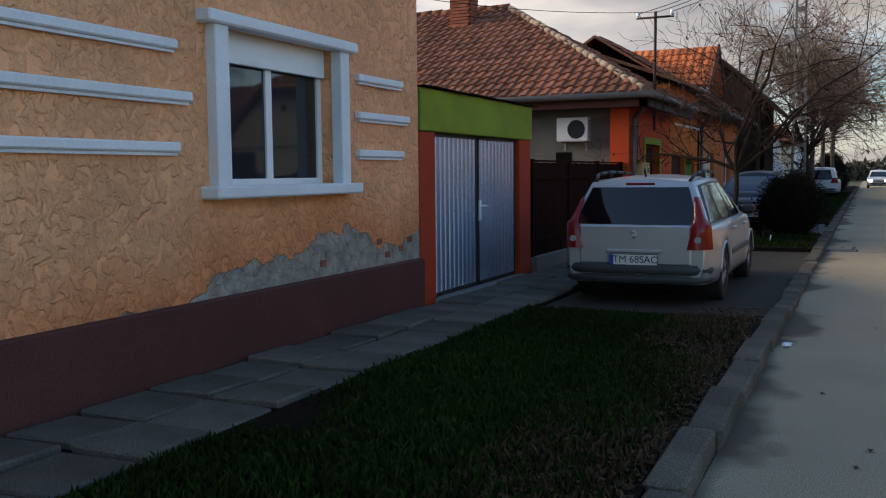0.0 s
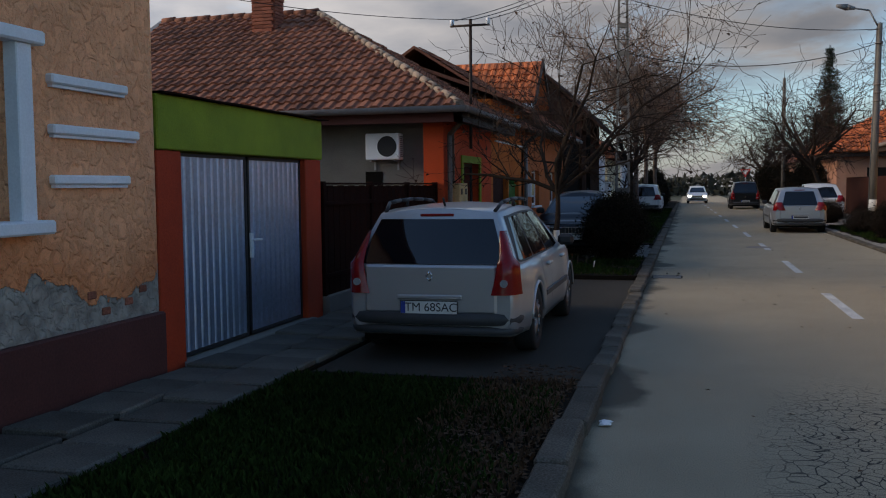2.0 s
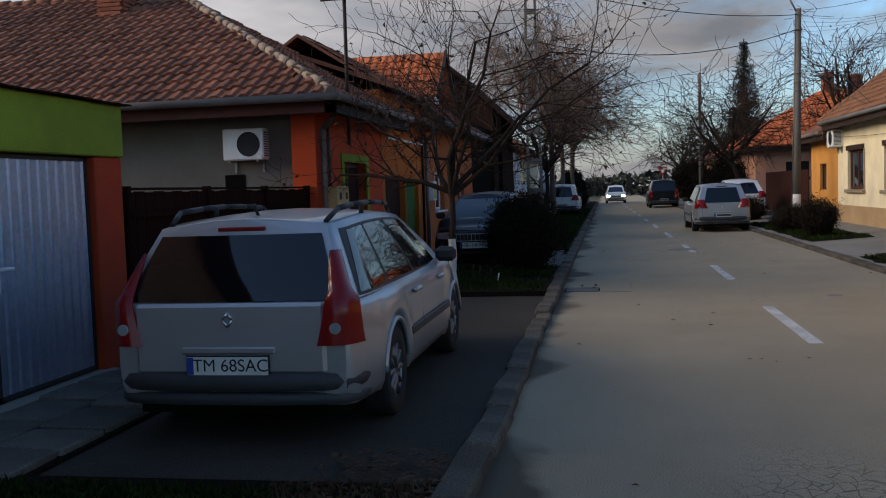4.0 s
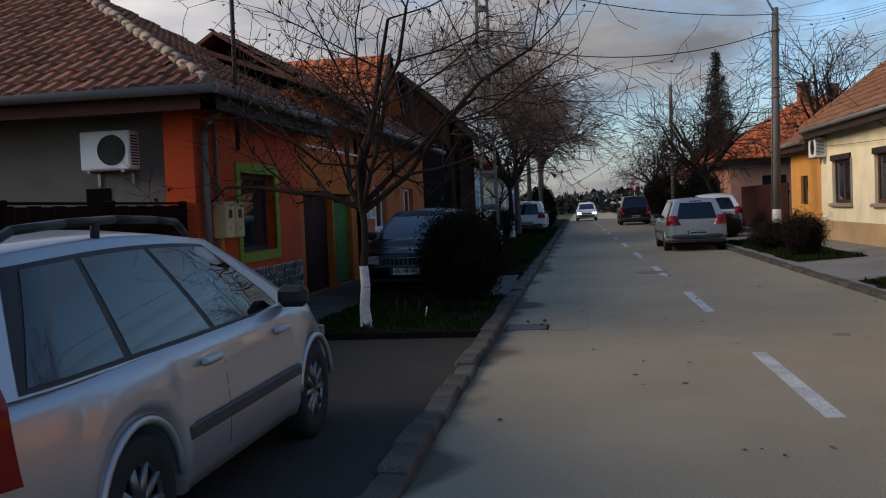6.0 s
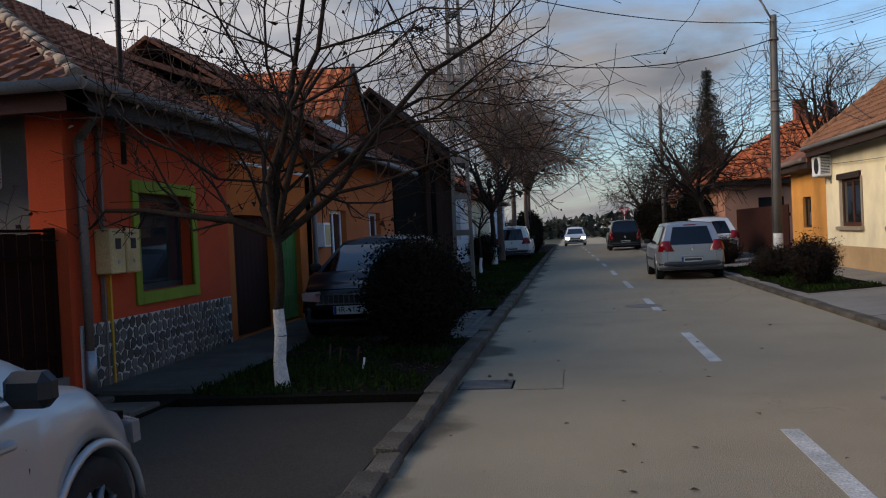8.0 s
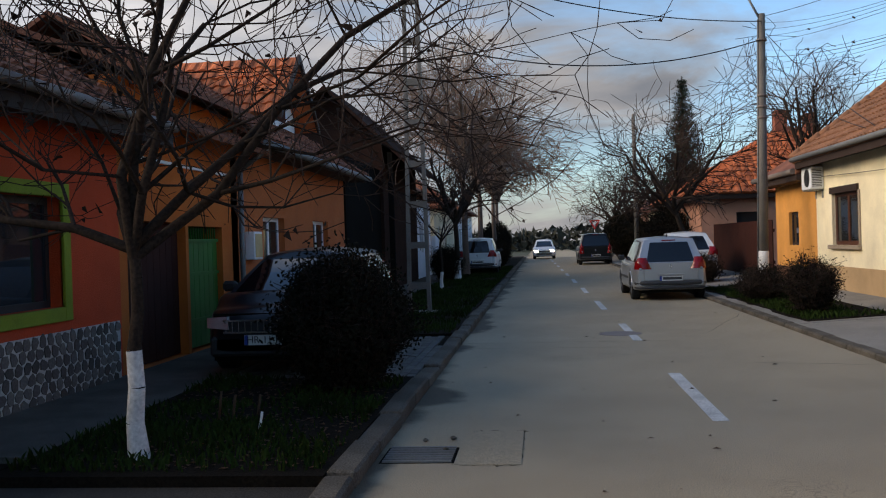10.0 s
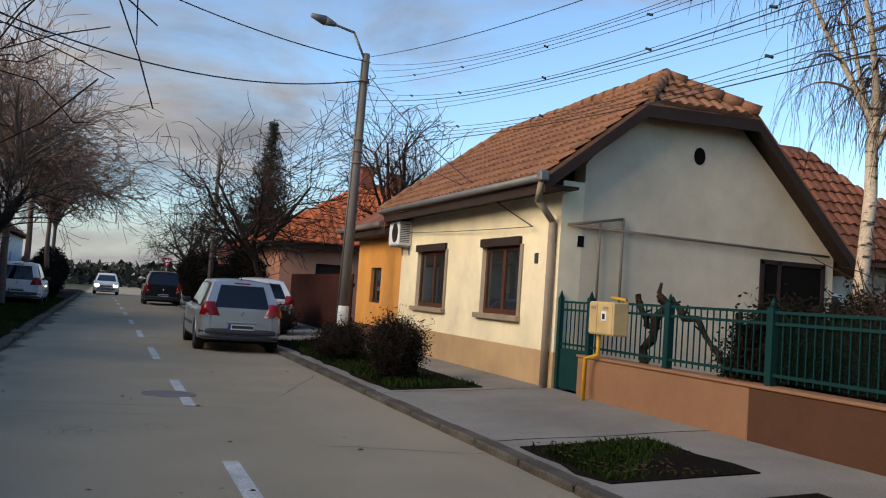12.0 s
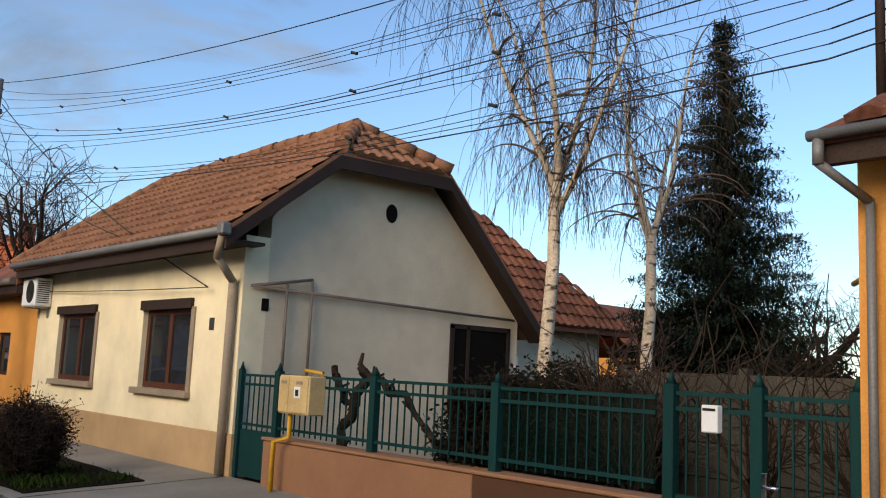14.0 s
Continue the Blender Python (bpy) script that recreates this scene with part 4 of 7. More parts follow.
def ac_unit(loc, turn, label):
    t = thing("air_conditioner", loc, label, "air conditioner")
    t.rotation_euler = (0, 0, radians(turn))
    bm = bmesh.new()
    box(bm, -0.36, 0.36, -0.30, 0.0, 0.0, 0.52, 0.02)
    part("casing", bm, M["pvc"], t)
    bm = bmesh.new()
    for r in (0.2, 0.16, 0.12, 0.08, 0.04):
        for i in range(20):
            a, b = 2 * math.pi * i / 20, 2 * math.pi * (i + 1) / 20
            tube(bm, (0.1 + r * math.cos(a), -0.308, 0.26 + r * math.sin(a)), (0.1 + r * math.cos(b), -0.308, 0.26 + r * math.sin(b)), 0.004, None, 4, False)
    part("grille", bm, M["greyplastic"], t)
    bm = bmesh.new()
    tube(bm, (0.1, -0.299, 0.26), (0.1, -0.303, 0.26), 0.205, None, 24)
    part("fan_opening", bm, M["plastic"], t)
    bm = bmesh.new()
    for i in range(11):
        box(bm, 0.361, 0.366, -0.26, -0.05, 0.06 + i * 0.038, 0.078 + i * 0.038)
    part("side_louvres", bm, M["greyplastic"], t)
    for x in (-0.25, 0.25):
        bpart("bracket", (x - 0.02, x + 0.02, -0.3, 0.02, -0.03, 0.0), M["steel"], t)
        bpart("bracket", (x - 0.02, x + 0.02, -0.02, 0.02, -0.2, 0.0), M["steel"], t)
    return t


ac_unit((-5.46, 18.14, 2.12), 0, "white air conditioner outdoor unit on the grey side wall").scale = (0.9, 0.9, 0.92)
# hole is a plate in the shade colour, not cut through
bpart("vent_hole", (-5.88, -5.55, 18.135, 18.152, 1.66, 1.91), M["void"], redh)

meter = thing("meter_box", (-4.28, 18.62, 1.22), "pair of beige electricity meter boxes on the red wall", "meter box")
for y in (-0.31, 0.02):
    b = bpart("box", (-0.02, 0.16, y, y + 0.30, 0, 0.46), M["gasbox"], meter, "", 0.012)
    bpart("dial_window", (0.161, 0.166, y + 0.09, y + 0.2, 0.25, 0.36), M["ink"], b)
    bpart("lock", (0.161, 0.17, y + 0.13, y + 0.16, 0.1, 0.14), M["steel"], b)
for y, m in ((-0.24, "gutter"), (-0.12, "yellow")):
    bpart("conduit", (-0.01, 0.03, y, y + 0.035, -1.12, 0.0), M[m], meter)
bpart("riser", (-0.01, 0.03, -0.2, -0.165, 0.46, 1.5), M["gutter"], meter)

# roof mast with insulators
mast = thing("power_mast", (-3.88, 18.2, 0), "thin dark steel roof mast with crossbar and insulators", "mast")
tpart("pole", (0, 0, 2.3), (0.0, 0.05, 4.62), 0.028, M["darkwood"], mast)
tpart("crossbar", (-0.36, 0, 4.5), (0.36, 0, 4.5), 0.022, M["darkwood"], mast)
for x in (-0.33, 0.33):
    tpart("insulator", (x, 0, 4.5), (x, 0, 4.62), 0.035, M["white"], mast)

# -- orange gateway between the houses --
gw = thing("gateway_house", (0, 0, 0), "bright orange gateway wing with brown and green gates", "house")
wall_holes("front_wall", "x", -4.3, -0.3, 22.0, 26.1, 0.0, 3.55, [(22.2, 24.0, 0.1, 1.88), (24.1, 25.45, 0.1, 1.84)], M["orange"], gw)
for i in range(9):
    y = 22.2 + i * 0.2
    bpart("brown_board", (-4.45, -4.42, y + 0.004, y + 0.196, 0.12, 1.87), M["doorbrown"], gw, "dark brown painted gate board")
gg = new("green_gate")
gg.parent = gw
for i in range(7):
    y = 24.12 + i * 0.19
    bpart("panel", (-4.42, -4.39, y + 0.006, y + 0.184, 0.14, 1.66), M["doorgreen"], gg)
for i in range(14):
    y = 24.14 + i * 0.096
    tpart("picket", (-4.4, y, 1.66), (-4.4, y, 1.86 + 0.04 * math.sin(i * 0.24)), 0.012, M["doorgreen"], gg, seg=6)
for z in (0.5, 1.15, 1.62):
    bpart("gate_rail", (-4.385, -4.36, 24.1, 25.44, z, z + 0.045), M["doorgreen"], gg)
bpart("string_moulding", (-4.31, -4.26, 22.4, 26.05, 2.62, 2.66), M["white"], gw)
bm = bmesh.new()
poly(bm, [(-3.9, 21.9, 3.5), (-3.9, 26.2, 3.5), (-8.5, 26.2, 5.2), (-8.5, 21.9, 5.2)], (0, 0, 0.08))
part("roof", bm, M["tile"], gw)
bpart("back_wall", (-8.6, -8.4, 22, 26, 0, 5.1), M["grey"], gw)
bpart("side_wall", (-8.4, -4.6, 22.0, 22.2, 0, 3.5), M["orange"], gw)

# -- rust orange house with two windows and a dormer --
ro = thing("rust_orange_house", (0, 0, 0), "rust orange house with tile roof and red-tiled dormer", "house")
HOLES = [(27.55, 28.9, 1.05, 2.05), (31.1, 32.5, 1.05, 2.05)]
wall_holes("front_wall", "x", -4.3, -0.3, 26.1, 34.3, 0.0, 3.25, HOLES, M["brownorange"], ro)
for a, b, c, d in HOLES:
    window(ro, -4.3, a, b, c, d, 1, M["pvc"], 1, 0.14, curtain=True)
    bpart("sill", (-4.35, -4.22, a - 0.06, b + 0.06, c - 0.05, c), M["white"], ro)
bpart("gable_wall", (-10, -4.6, 34.0, 34.3, 0, 3.25), M["brownorange"], ro)
bpart("party_wall", (-10, -4.6, 26.1, 26.4, 0, 3.25), M["brownorange"], ro)
bpart("back_wall", (-10.3, -10, 26.1, 34.3, 0, 3.25), M["brownorange"], ro)
rs = Vector((-3.3, 0, 2.1))
bm = bmesh.new()
poly(bm, [(-3.75, 25.9, 3.2), (-3.75, 34.6, 3.2), (-7.2, 34.6, 5.4), (-7.2, 25.9, 5.4)], (0, 0, -0.08))
poly(bm, [(-10.6, 25.9, 3.2), (-10.6, 34.6, 3.2), (-7.2, 34.6, 5.4), (-7.2, 25.9, 5.4)], (0, 0, -0.08))
part("roof", bm, M["tile"], ro)


def in_ro(a, b):
    return b < 4.05 and a < 8.7


tiles("roof_tiles", (-3.75, 25.9, 3.2), (0, 1, 0), (-3.45, 0, 2.2), in_ro, (8.7, 4.05), M["tile"], ro, 0.25, 0.36)
bpart("eave_board", (-4.2, -3.76, 26.0, 34.55, 3.05, 3.17), M["darkwood"], ro)
tpart("gutter", (-3.7, 25.9, 3.13), (-3.7, 34.7, 3.13), 0.065, M["gutter_grey"], ro)
bm = bmesh.new()
tube(bm, (-3.72, 26.15, 3.1), (-4.22, 26.15, 2.75), 0.045)
tube(bm, (-4.22, 26.15, 2.76), (-4.22, 26.15, 0.1), 0.045)
part("downpipe", bm, M["gutter_grey"], ro)
mb = thing("meter_cabinet", (-4.28, 26.75, 1.32), "pale grey meter cabinet on the orange wall", "meter box")
bpart("box", (-0.02, 0.14, -0.22, 0.22, 0, 0.46), M["pvc"], mb, "", 0.012)
bpart("door", (0.141, 0.15, -0.18, 0.18, 0.04, 0.42), M["gasbox"], mb, "", 0.004)
# dormer
dm = new("dormer")
dm.parent = ro
bm = bmesh.new()
poly(bm, [(-5.0, 30.10, 3.9), (-5.0, 32.50, 3.9), (-5.0, 32.50, 4.35), (-5.0, 31.30, 5.35), (-5.0, 30.10, 4.35)], (-2.5, 0, 0))
part("dormer_wall", bm, M["white"], dm, "white dormer gable")
bm = bmesh.new()
poly(bm, [(-4.55, 29.75, 4.12), (-4.55, 31.30, 5.5), (-8.2, 31.30, 5.5), (-8.2, 29.75, 4.12)], (0, 0, 0.06))
poly(bm, [(-4.55, 32.85, 4.12), (-4.55, 31.30, 5.5), (-8.2, 31.30, 5.5), (-8.2, 32.85, 4.12)], (0, 0, 0.06))
part("dormer_roof", bm, M["tile_new"], dm)


def in_dm(a, b):
    return b < 2.05 and a < 3.6


tiles("dormer_tiles", (-8.15, 29.75, 4.16), (1, 0, 0), (0, 1.55, 1.38), in_dm, (3.6, 2.05), M["tile_new"], dm, 0.25, 0.34, "bright orange clay tiles")
bpart("dormer_window", (-5.02, -4.98, 30.90, 31.70, 4.2, 4.8), M["glass"], dm)
bm = bmesh.new()
poly(bm, [(-4.5, 29.70, 4.06), (-4.5, 31.30, 5.46), (-4.5, 31.30, 5.62), (-4.5, 29.70, 4.2)], (-0.06, 0, 0))
poly(bm, [(-4.5, 32.90, 4.06), (-4.5, 31.30, 5.46), (-4.5, 31.30, 5.62), (-4.5, 32.90, 4.2)], (-0.06, 0, 0))
part("barge_board", bm, M["darkwood"], dm)

# -- dark timber house, its gable to the near side --
dk = thing("dark_gabled_house", (0, 0, 0), "dark brown timber house with steep sheet roof", "house")
bm = bmesh.new()
poly(bm, [(-9.0, 39.6, 0), (-4.2, 39.6, 0), (-4.2, 39.6, 4.52), (-5.8, 39.6, 6.1), (-9.0, 39.6, 3.3)], (0, 7.5, 0))
part("wall", bm, M["roofbrown"], dk)
bm = bmesh.new()
poly(bm, [(-3.3, 39.0, 3.88), (-5.8, 39.0, 6.3), (-5.8, 47.6, 6.3), (-3.3, 47.6, 3.88)], (0, 0, -0.12))
poly(bm, [(-9.4, 39.0, 3.2), (-5.8, 39.0, 6.3), (-5.8, 47.6, 6.3), (-9.4, 47.6, 3.2)], (0, 0, -0.12))
part("roof", bm, M["roofbrown"], dk)
# added sheet in the shade colour, stands in for a black hedge mass
bpart("hedge_shade_sheet", (-4.5, -4.3, 34.5, 45.0, 0, 3.75), M["void"], dk, "flat black sheet standing in for the dark hedge mass")
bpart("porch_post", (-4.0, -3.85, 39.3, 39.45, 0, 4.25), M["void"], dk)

# -- white houses further on, left --
for i, (y0, y1, h, r, mm) in enumerate(((45.5, 54, 3.3, 5.6, "white"), (55.5, 66, 3.1, 5.4, "cream"), (67.5, 80, 3.3, 5.8, "white"))):
    hs = thing("street_house", (0, 0, 0), "low pale street house with clay tile roof", "house", "far left houses")
    holes = [(y0 + 1.6 + k2 * 3.0, y0 + 2.8 + k2 * 3.0, 1.1, 2.3) for k2 in range(2)]
    wall_holes("front_wall", "x", -4.5, -0.3, y0, y1, 0, h, holes, M[mm], hs)
    for a, b, c, d in holes:
        window(hs, -4.5, a, b, c, d, 1, M["pvc"], 1, 0.12)
    bpart("side_wall", (-11, -4.8, y0, y0 + 0.3, 0, h), M[mm], hs)
    bpart("side_wall", (-11, -4.8, y1 - 0.3, y1, 0, h), M[mm], hs)
    bpart("back_wall", (-11.3, -11, y0, y1, 0, h), M[mm], hs)
    bm = bmesh.new()
    poly(bm, [(-4.0, y0 - 0.3, h), (-4.0, y1 + 0.3, h), (-7.8, y1 - 2, r), (-7.8, y0 + 2, r)], (0, 0, 0.08))
    poly(bm, [(-11.6, y0 - 0.3, h), (-11.6, y1 + 0.3, h), (-7.8, y1 - 2, r), (-7.8, y0 + 2, r)], (0, 0, 0.08))
    poly(bm, [(-4.0, y0 - 0.3, h), (-11.6, y0 - 0.3, h), (-7.8, y0 + 2, r)], (0, 0, 0.08))
    poly(bm, [(-4.0, y1 + 0.3, h), (-11.6, y1 + 0.3, h), (-7.8, y1 - 2, r)], (0, 0, 0.08))
    part("roof", bm, M["tile"], hs)
wf = thing("street_fence", (0, 0, 0), "white rendered fence wall between the far houses", "fence")
bpart("wall", (-4.5, -4.3, 44.5, 45.4, 0, 1.8), M["white"], wf)
bpart("wall", (-4.5, -4.3, 54.1, 55.4, 0, 1.8), M["white"], wf)


# ---- right side of the street ----
cr = thing("cream_house", (0, 0, 0), "cream house with tan plinth and tan clay tile roof", "house")
CX, CY0, CY1, CE = 6.92, 26.7, 34.35, 3.2
CW = [(28.02, 29.62, 1.18, 2.32), (31.45, 33.2, 1.18, 2.32)]
wall_holes("front_wall", "x", CX, 0.35, CY0, CY1, 0.72, CE, CW, M["cream"], cr)
bpart("plinth", (CX - 0.02, CX + 0.3, CY0 - 0.02, CY1, 0.0, 0.72), M["tan"], cr, "tan painted plinth", 0.008)
for a, b, c, d in CW:
    wn_ = window(cr, CX, a, b, c, d, -1, M["brownwood"], 1, 0.10, frame_w=0.09, curtain=True)
    bpart("shutter_box", (CX - 0.05, CX + 0.06, a - 0.02, b + 0.02, d - 0.02, d + 0.12), M["darkwood"], cr, "dark brown shutter box")
    bpart("sill", (CX - 0.09, CX + 0.05, a - 0.12, b + 0.1, c - 0.09, c), M["stonegrey"], cr, "", 0.01)
    bpart("lining", (CX - 0.025, CX + 0.02, a - 0.10, a, c, d), M["stonegrey"], cr)
bm = bmesh.new()
gp = [(CX + 0.352, 0.0), (11.85, 0.0), (11.85, 2.45), (11.1, 3.22), (9.95, 4.33), (8.0, 4.33), (CX + 0.352, 3.47)]
poly(bm, [(x, CY0, z) for x, z in gp], (0, 0.35, 0))
gable = part("gable_wall", bm, M["gable"], cr, "bare grey-beige gable wall")
bpart("back_wall", (11.6, 11.85, CY0 + 0.35, CY1, 0, 2.4), M["gable"], cr)
bpart("far_wall", (CX + 0.35, 11.6, CY1 - 0.3, CY1, 0, 3.2), M["gable"], cr)
RIDX, RIDZ, RY_A, RY_B = 8.8, 5.06, 27.1, 33.4
EX = 6.45
bm = bmesh.new()
front = [(EX, CY0 - 0.35, CE), (EX, CY1 + 0.2, CE), (RIDX, RY_B, RIDZ), (RIDX, RY_A, RIDZ), (8.03, CY0 - 0.35, 4.45)]
poly(bm, front, (0, 0, -0.1))
poly(bm, [(10.0, CY0 - 0.35, 4.48), (12.15, CY0 - 0.35, 2.28), (12.15, CY1 + 0.2, 2.28), (10.0, CY1 - 0.3, 4.48)], (0, 0, -0.1))
poly(bm, [(10.0, CY0 - 0.35, 4.48), (10.0, CY1 - 0.3, 4.48), (RIDX, RY_B, RIDZ), (RIDX, RY_A, RIDZ)], (0, 0, -0.1))
poly(bm, [(8.03, CY0 - 0.35, 4.45), (10.0, CY0 - 0.35, 4.48), (RIDX, RY_A, RIDZ)], (0, 0, -0.1))
poly(bm, [(EX, CY1 + 0.2, CE), (12.15, CY1 + 0.2, 2.28), (RIDX, RY_B, RIDZ)], (0, 0, -0.1))
part("roof", bm, M["tile_tan"], cr)
cs = Vector((RIDX - EX, 0, RIDZ - CE))
CSL = cs.length


def in_cream(a, b):
    f = b / CSL
    lo = 0.0 if f < 0.67 else (f - 0.67) / 0.33 * 0.75
    return lo < a < 8.12 - f * 1.3 and b < CSL


tiles("roof_tiles", (EX, CY0 - 0.35, CE), (0, 1, 0), cs, in_cream, (9.0, CSL), M["tile_tan"], cr, 0.2, 0.30, "tan clay roof tiles")
hs_ = Vector((0, RY_A - CY0 + 0.35, RIDZ - 4.45))


def in_half(a, b):
    f = b / hs_.length
    return f * 0.77 < a < 1.97 - f * 1.2 and f < 1


tiles("roof_tiles", (8.03, CY0 - 0.35, 4.45), (1, 0, 0), hs_, in_half, (1.97, hs_.length), M["tile_tan"], cr, 0.2, 0.30, "tan clay roof tiles")
ridge_caps((RIDX, RY_A, RIDZ + 0.03), (RIDX, RY_B, RIDZ + 0.03), cr, M["tile_tan"], 17, 0.10)
ridge_caps((RIDX, RY_B, RIDZ + 0.03), (EX, CY1 + 0.2, CE + 0.05), cr, M["tile_tan"], 12, 0.10)
ridge_caps((8.03, CY0 - 0.35, 4.5), (RIDX, RY_A, RIDZ + 0.03), cr, M["tile_tan"], 5, 0.10)
ridge_caps((10.0, CY0 - 0.35, 4.53), (RIDX, RY_A, RIDZ + 0.03), cr, M["tile_tan"], 5, 0.10)
edge = [(EX, CE), (8.03, 4.45), (10.0, 4.48), (11.15, 3.3), (12.15, 2.28)]
for (xa, za), (xb, zb) in zip(edge, edge[1:]):
    bm = bmesh.new()
    poly(bm, [(xa, CY0 - 0.37, za - 0.06), (xb, CY0 - 0.37, zb - 0.06), (xb, CY0 - 0.37, zb - 0.24), (xa, CY0 - 0.37, za - 0.24)], (0, 0.05, 0))
    part("barge_board", bm, M["darkwood"], cr, "dark brown barge board")
bm = bmesh.new()
for (xa, za), (xb, zb) in zip(edge, edge[1:]):
    poly(bm, [(xa, CY0 - 0.33, za - 0.13), (xb, CY0 - 0.33, zb - 0.13), (xb, CY0 + 0.02, zb - 0.13), (xa, CY0 + 0.02, za - 0.13)], (0, 0, -0.02))
part("soffit", bm, M["darkwood"], cr)
bpart("eave_soffit", (EX + 0.05, CX + 0.1, CY0 - 0.3, CY1 + 0.1, CE - 0.16, CE - 0.12), M["darkwood"], cr)
bpart("eave_board", (EX + 0.03, EX + 0.07, CY0 - 0.3, CY1 + 0.1, CE - 0.24, CE - 0.05), M["darkwood"], cr)
tpart("gutter", (EX - 0.04, CY0 - 0.38, CE - 0.04), (EX - 0.04, CY1 + 0.15, CE - 0.02), 0.055, M["gutter_grey"], cr)
bm = bmesh.new()
box(bm, EX - 0.10, EX + 0.04, CY0 - 0.42, CY0 - 0.28, CE - 0.10, CE + 0.05, 0.02)
part("hopper", bm, M["gutter_grey"], cr)
bm = bmesh.new()
tube(bm, (EX - 0.02, CY0 - 0.3, CE - 0.08), (EX + 0.03, CY0 - 0.1, CE - 0.35), 0.05)
tube(bm, (EX + 0.03, CY0 - 0.1, CE - 0.33), (CX - 0.08, CY0 + 0.12, CE - 0.6), 0.05)
tube(bm, (CX - 0.08, CY0 + 0.12, CE - 0.58), (CX - 0.08, CY0 + 0.12, 0.22), 0.055, None, 12)
part("downpipe", bm, M["stonegrey"], cr, "beige painted downpipe")
bpart("house_number", (CX - 0.012, CX, 27.38, 27.50, 2.0, 2.16), M["greyplastic"], cr)
# vent and oculus are near-black plates, shade put into their colour
bpart("vent", (7.2, 7.3, CY0 - 0.01, CY0 + 0.01, 2.26, 2.42), M["void"], cr)
bm = bmesh.new()
tube(bm, (9.2, CY0 - 0.012, 3.81), (9.2, CY0 + 0.02, 3.81), 0.1, None, 18)
o = part("attic_oculus", bm, M["void"], cr)
o.data.transform(Matrix.Translation((0, 0, 3.81)) @ Matrix.Diagonal((1, 1, 1.35, 1)) @ Matrix.Translation((0, 0, -3.81)))
# recess shade put in as a near-black plate instead of glass
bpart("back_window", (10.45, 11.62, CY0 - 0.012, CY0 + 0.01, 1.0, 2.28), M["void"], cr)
bm = bmesh.new()
for a, b, c, d in ((10.42, 10.49, 1, 2.31), (11.6, 11.67, 1, 2.31), (10.75, 10.81, 1, 2.31), (10.42, 11.67, 2.26, 2.33)):
    box(bm, a, b, CY0 - 0.03, CY0, c, d)
part("back_window_frame", bm, M["darkwood"], cr)
a2 = ac_unit((6.91, 34.05, 2.45), -90, "white air conditioner outdoor unit by the eave")
# gas pipes on the gable
gasp = thing("gas_pipe", (0, 0, 0), "thin dark gas pipe frame on the gable", "pipe")
for p, q in (((7.0, 2.56), (7.9, 2.72)), ((7.9, 2.72), (7.9, 1.4)), ((7.52, 2.64), (7.52, 1.4)), ((7.0, 2.56), (11.7, 2.46))):
    tpart("pipe_run", (p[0], CY0 - 0.07, p[1]), (q[0], CY0 - 0.07, q[1]), 0.02, M["gutter"], gasp, seg=8)

# rear wing
rw = thing("rear_wing", (0, 0, 0), "rear wing of the cream house with brown tiles", "house")
bpart("wall", (12.4, 16.7, 29.0, 32.5, 0, 2.62), M["gable"], rw)
bm = bmesh.new()
poly(bm, [(12.0, 28.5, 2.6), (17.2, 28.5, 2.6), (14.6, 30.8, 5.12), (11.0, 30.8, 5.12)], (0, 0, -0.08))
poly(bm, [(12.0, 33.1, 2.6), (17.2, 33.1, 2.6), (14.6, 30.8, 5.12), (11.0, 30.8, 5.12)], (0, 0, -0.08))
poly(bm, [(17.2, 28.5, 2.6), (17.2, 33.1, 2.6), (14.6, 30.8, 5.12)], (0, 0, -0.08))
part("roof", bm, M["tile"], rw)


def in_rw(a, b):
    return b < 3.36 and a < 5.2 - b * 0.76


tiles("roof_tiles", (12.0, 28.5, 2.63), (1, 0, 0), (0, 2.3, 2.52), in_rw, (6.0, 3.4), M["tile"], rw, 0.22, 0.32, "brown clay tiles")
ac_unit((13.6, 28.98, 1.45), 0, "white air conditioner on the rear wing")

# -- street fence of the cream house --
fz = thing("garden_fence", (0, 0, 0), "teal steel railing on a rendered low wall", "fence")
FX = 6.98
bpart("low_wall_tan", (FX - 0.12, FX + 0.12, 22.32, 25.85, 0.0, 0.72), M["tanwall"], fz, "salmon tan rendered low wall", 0.01)
bpart("low_wall_brown", (FX - 0.12, FX + 0.12, 20.42, 22.315, 0.0, 0.72), M["brownwall"], fz, "brown rendered low wall", 0.01)
bpart("coping", (FX - 0.14, FX + 0.14, 20.42, 25.87, 0.722, 0.757), M["tanwall"], fz, "", 0.008)


def rail_panel(parent, y0, y1, z0, z1, step=0.105):
    pn = new("panel")
    pn.parent = parent
    for z in (z0 + 0.06, z1 - 0.16, z1 - 0.05):
        bpart("rail", (FX - 0.015, FX + 0.015, y0, y1, z - 0.015, z + 0.015), M["teal"], pn)
    n = max(2, int((y1 - y0) / step))
    for i in range(1, n):
        y = y0 + (y1 - y0) * i / n
        bpart("bar", (FX - 0.0065, FX + 0.0065, y - 0.0065, y + 0.0065, z0, z1 - 0.05), M["teal"], pn)
    return pn


def post(parent, y, z0, z1, w=0.05):
    p = bpart("post", (FX - w, FX + w, y - w, y + w, z0, z1), M["teal"], parent, "", 0.008)
    bm = bmesh.new()
    poly(bm, [(FX - w, y - w, z1), (FX + w, y - w, z1), (FX + w, y + w, z1), (FX - w, y + w, z1)])
    tube(bm, (FX, y, z1), (FX, y, z1 + 0.09), w * 0.9, 0.006, 6)
    part("finial", bm, M["teal"], p)


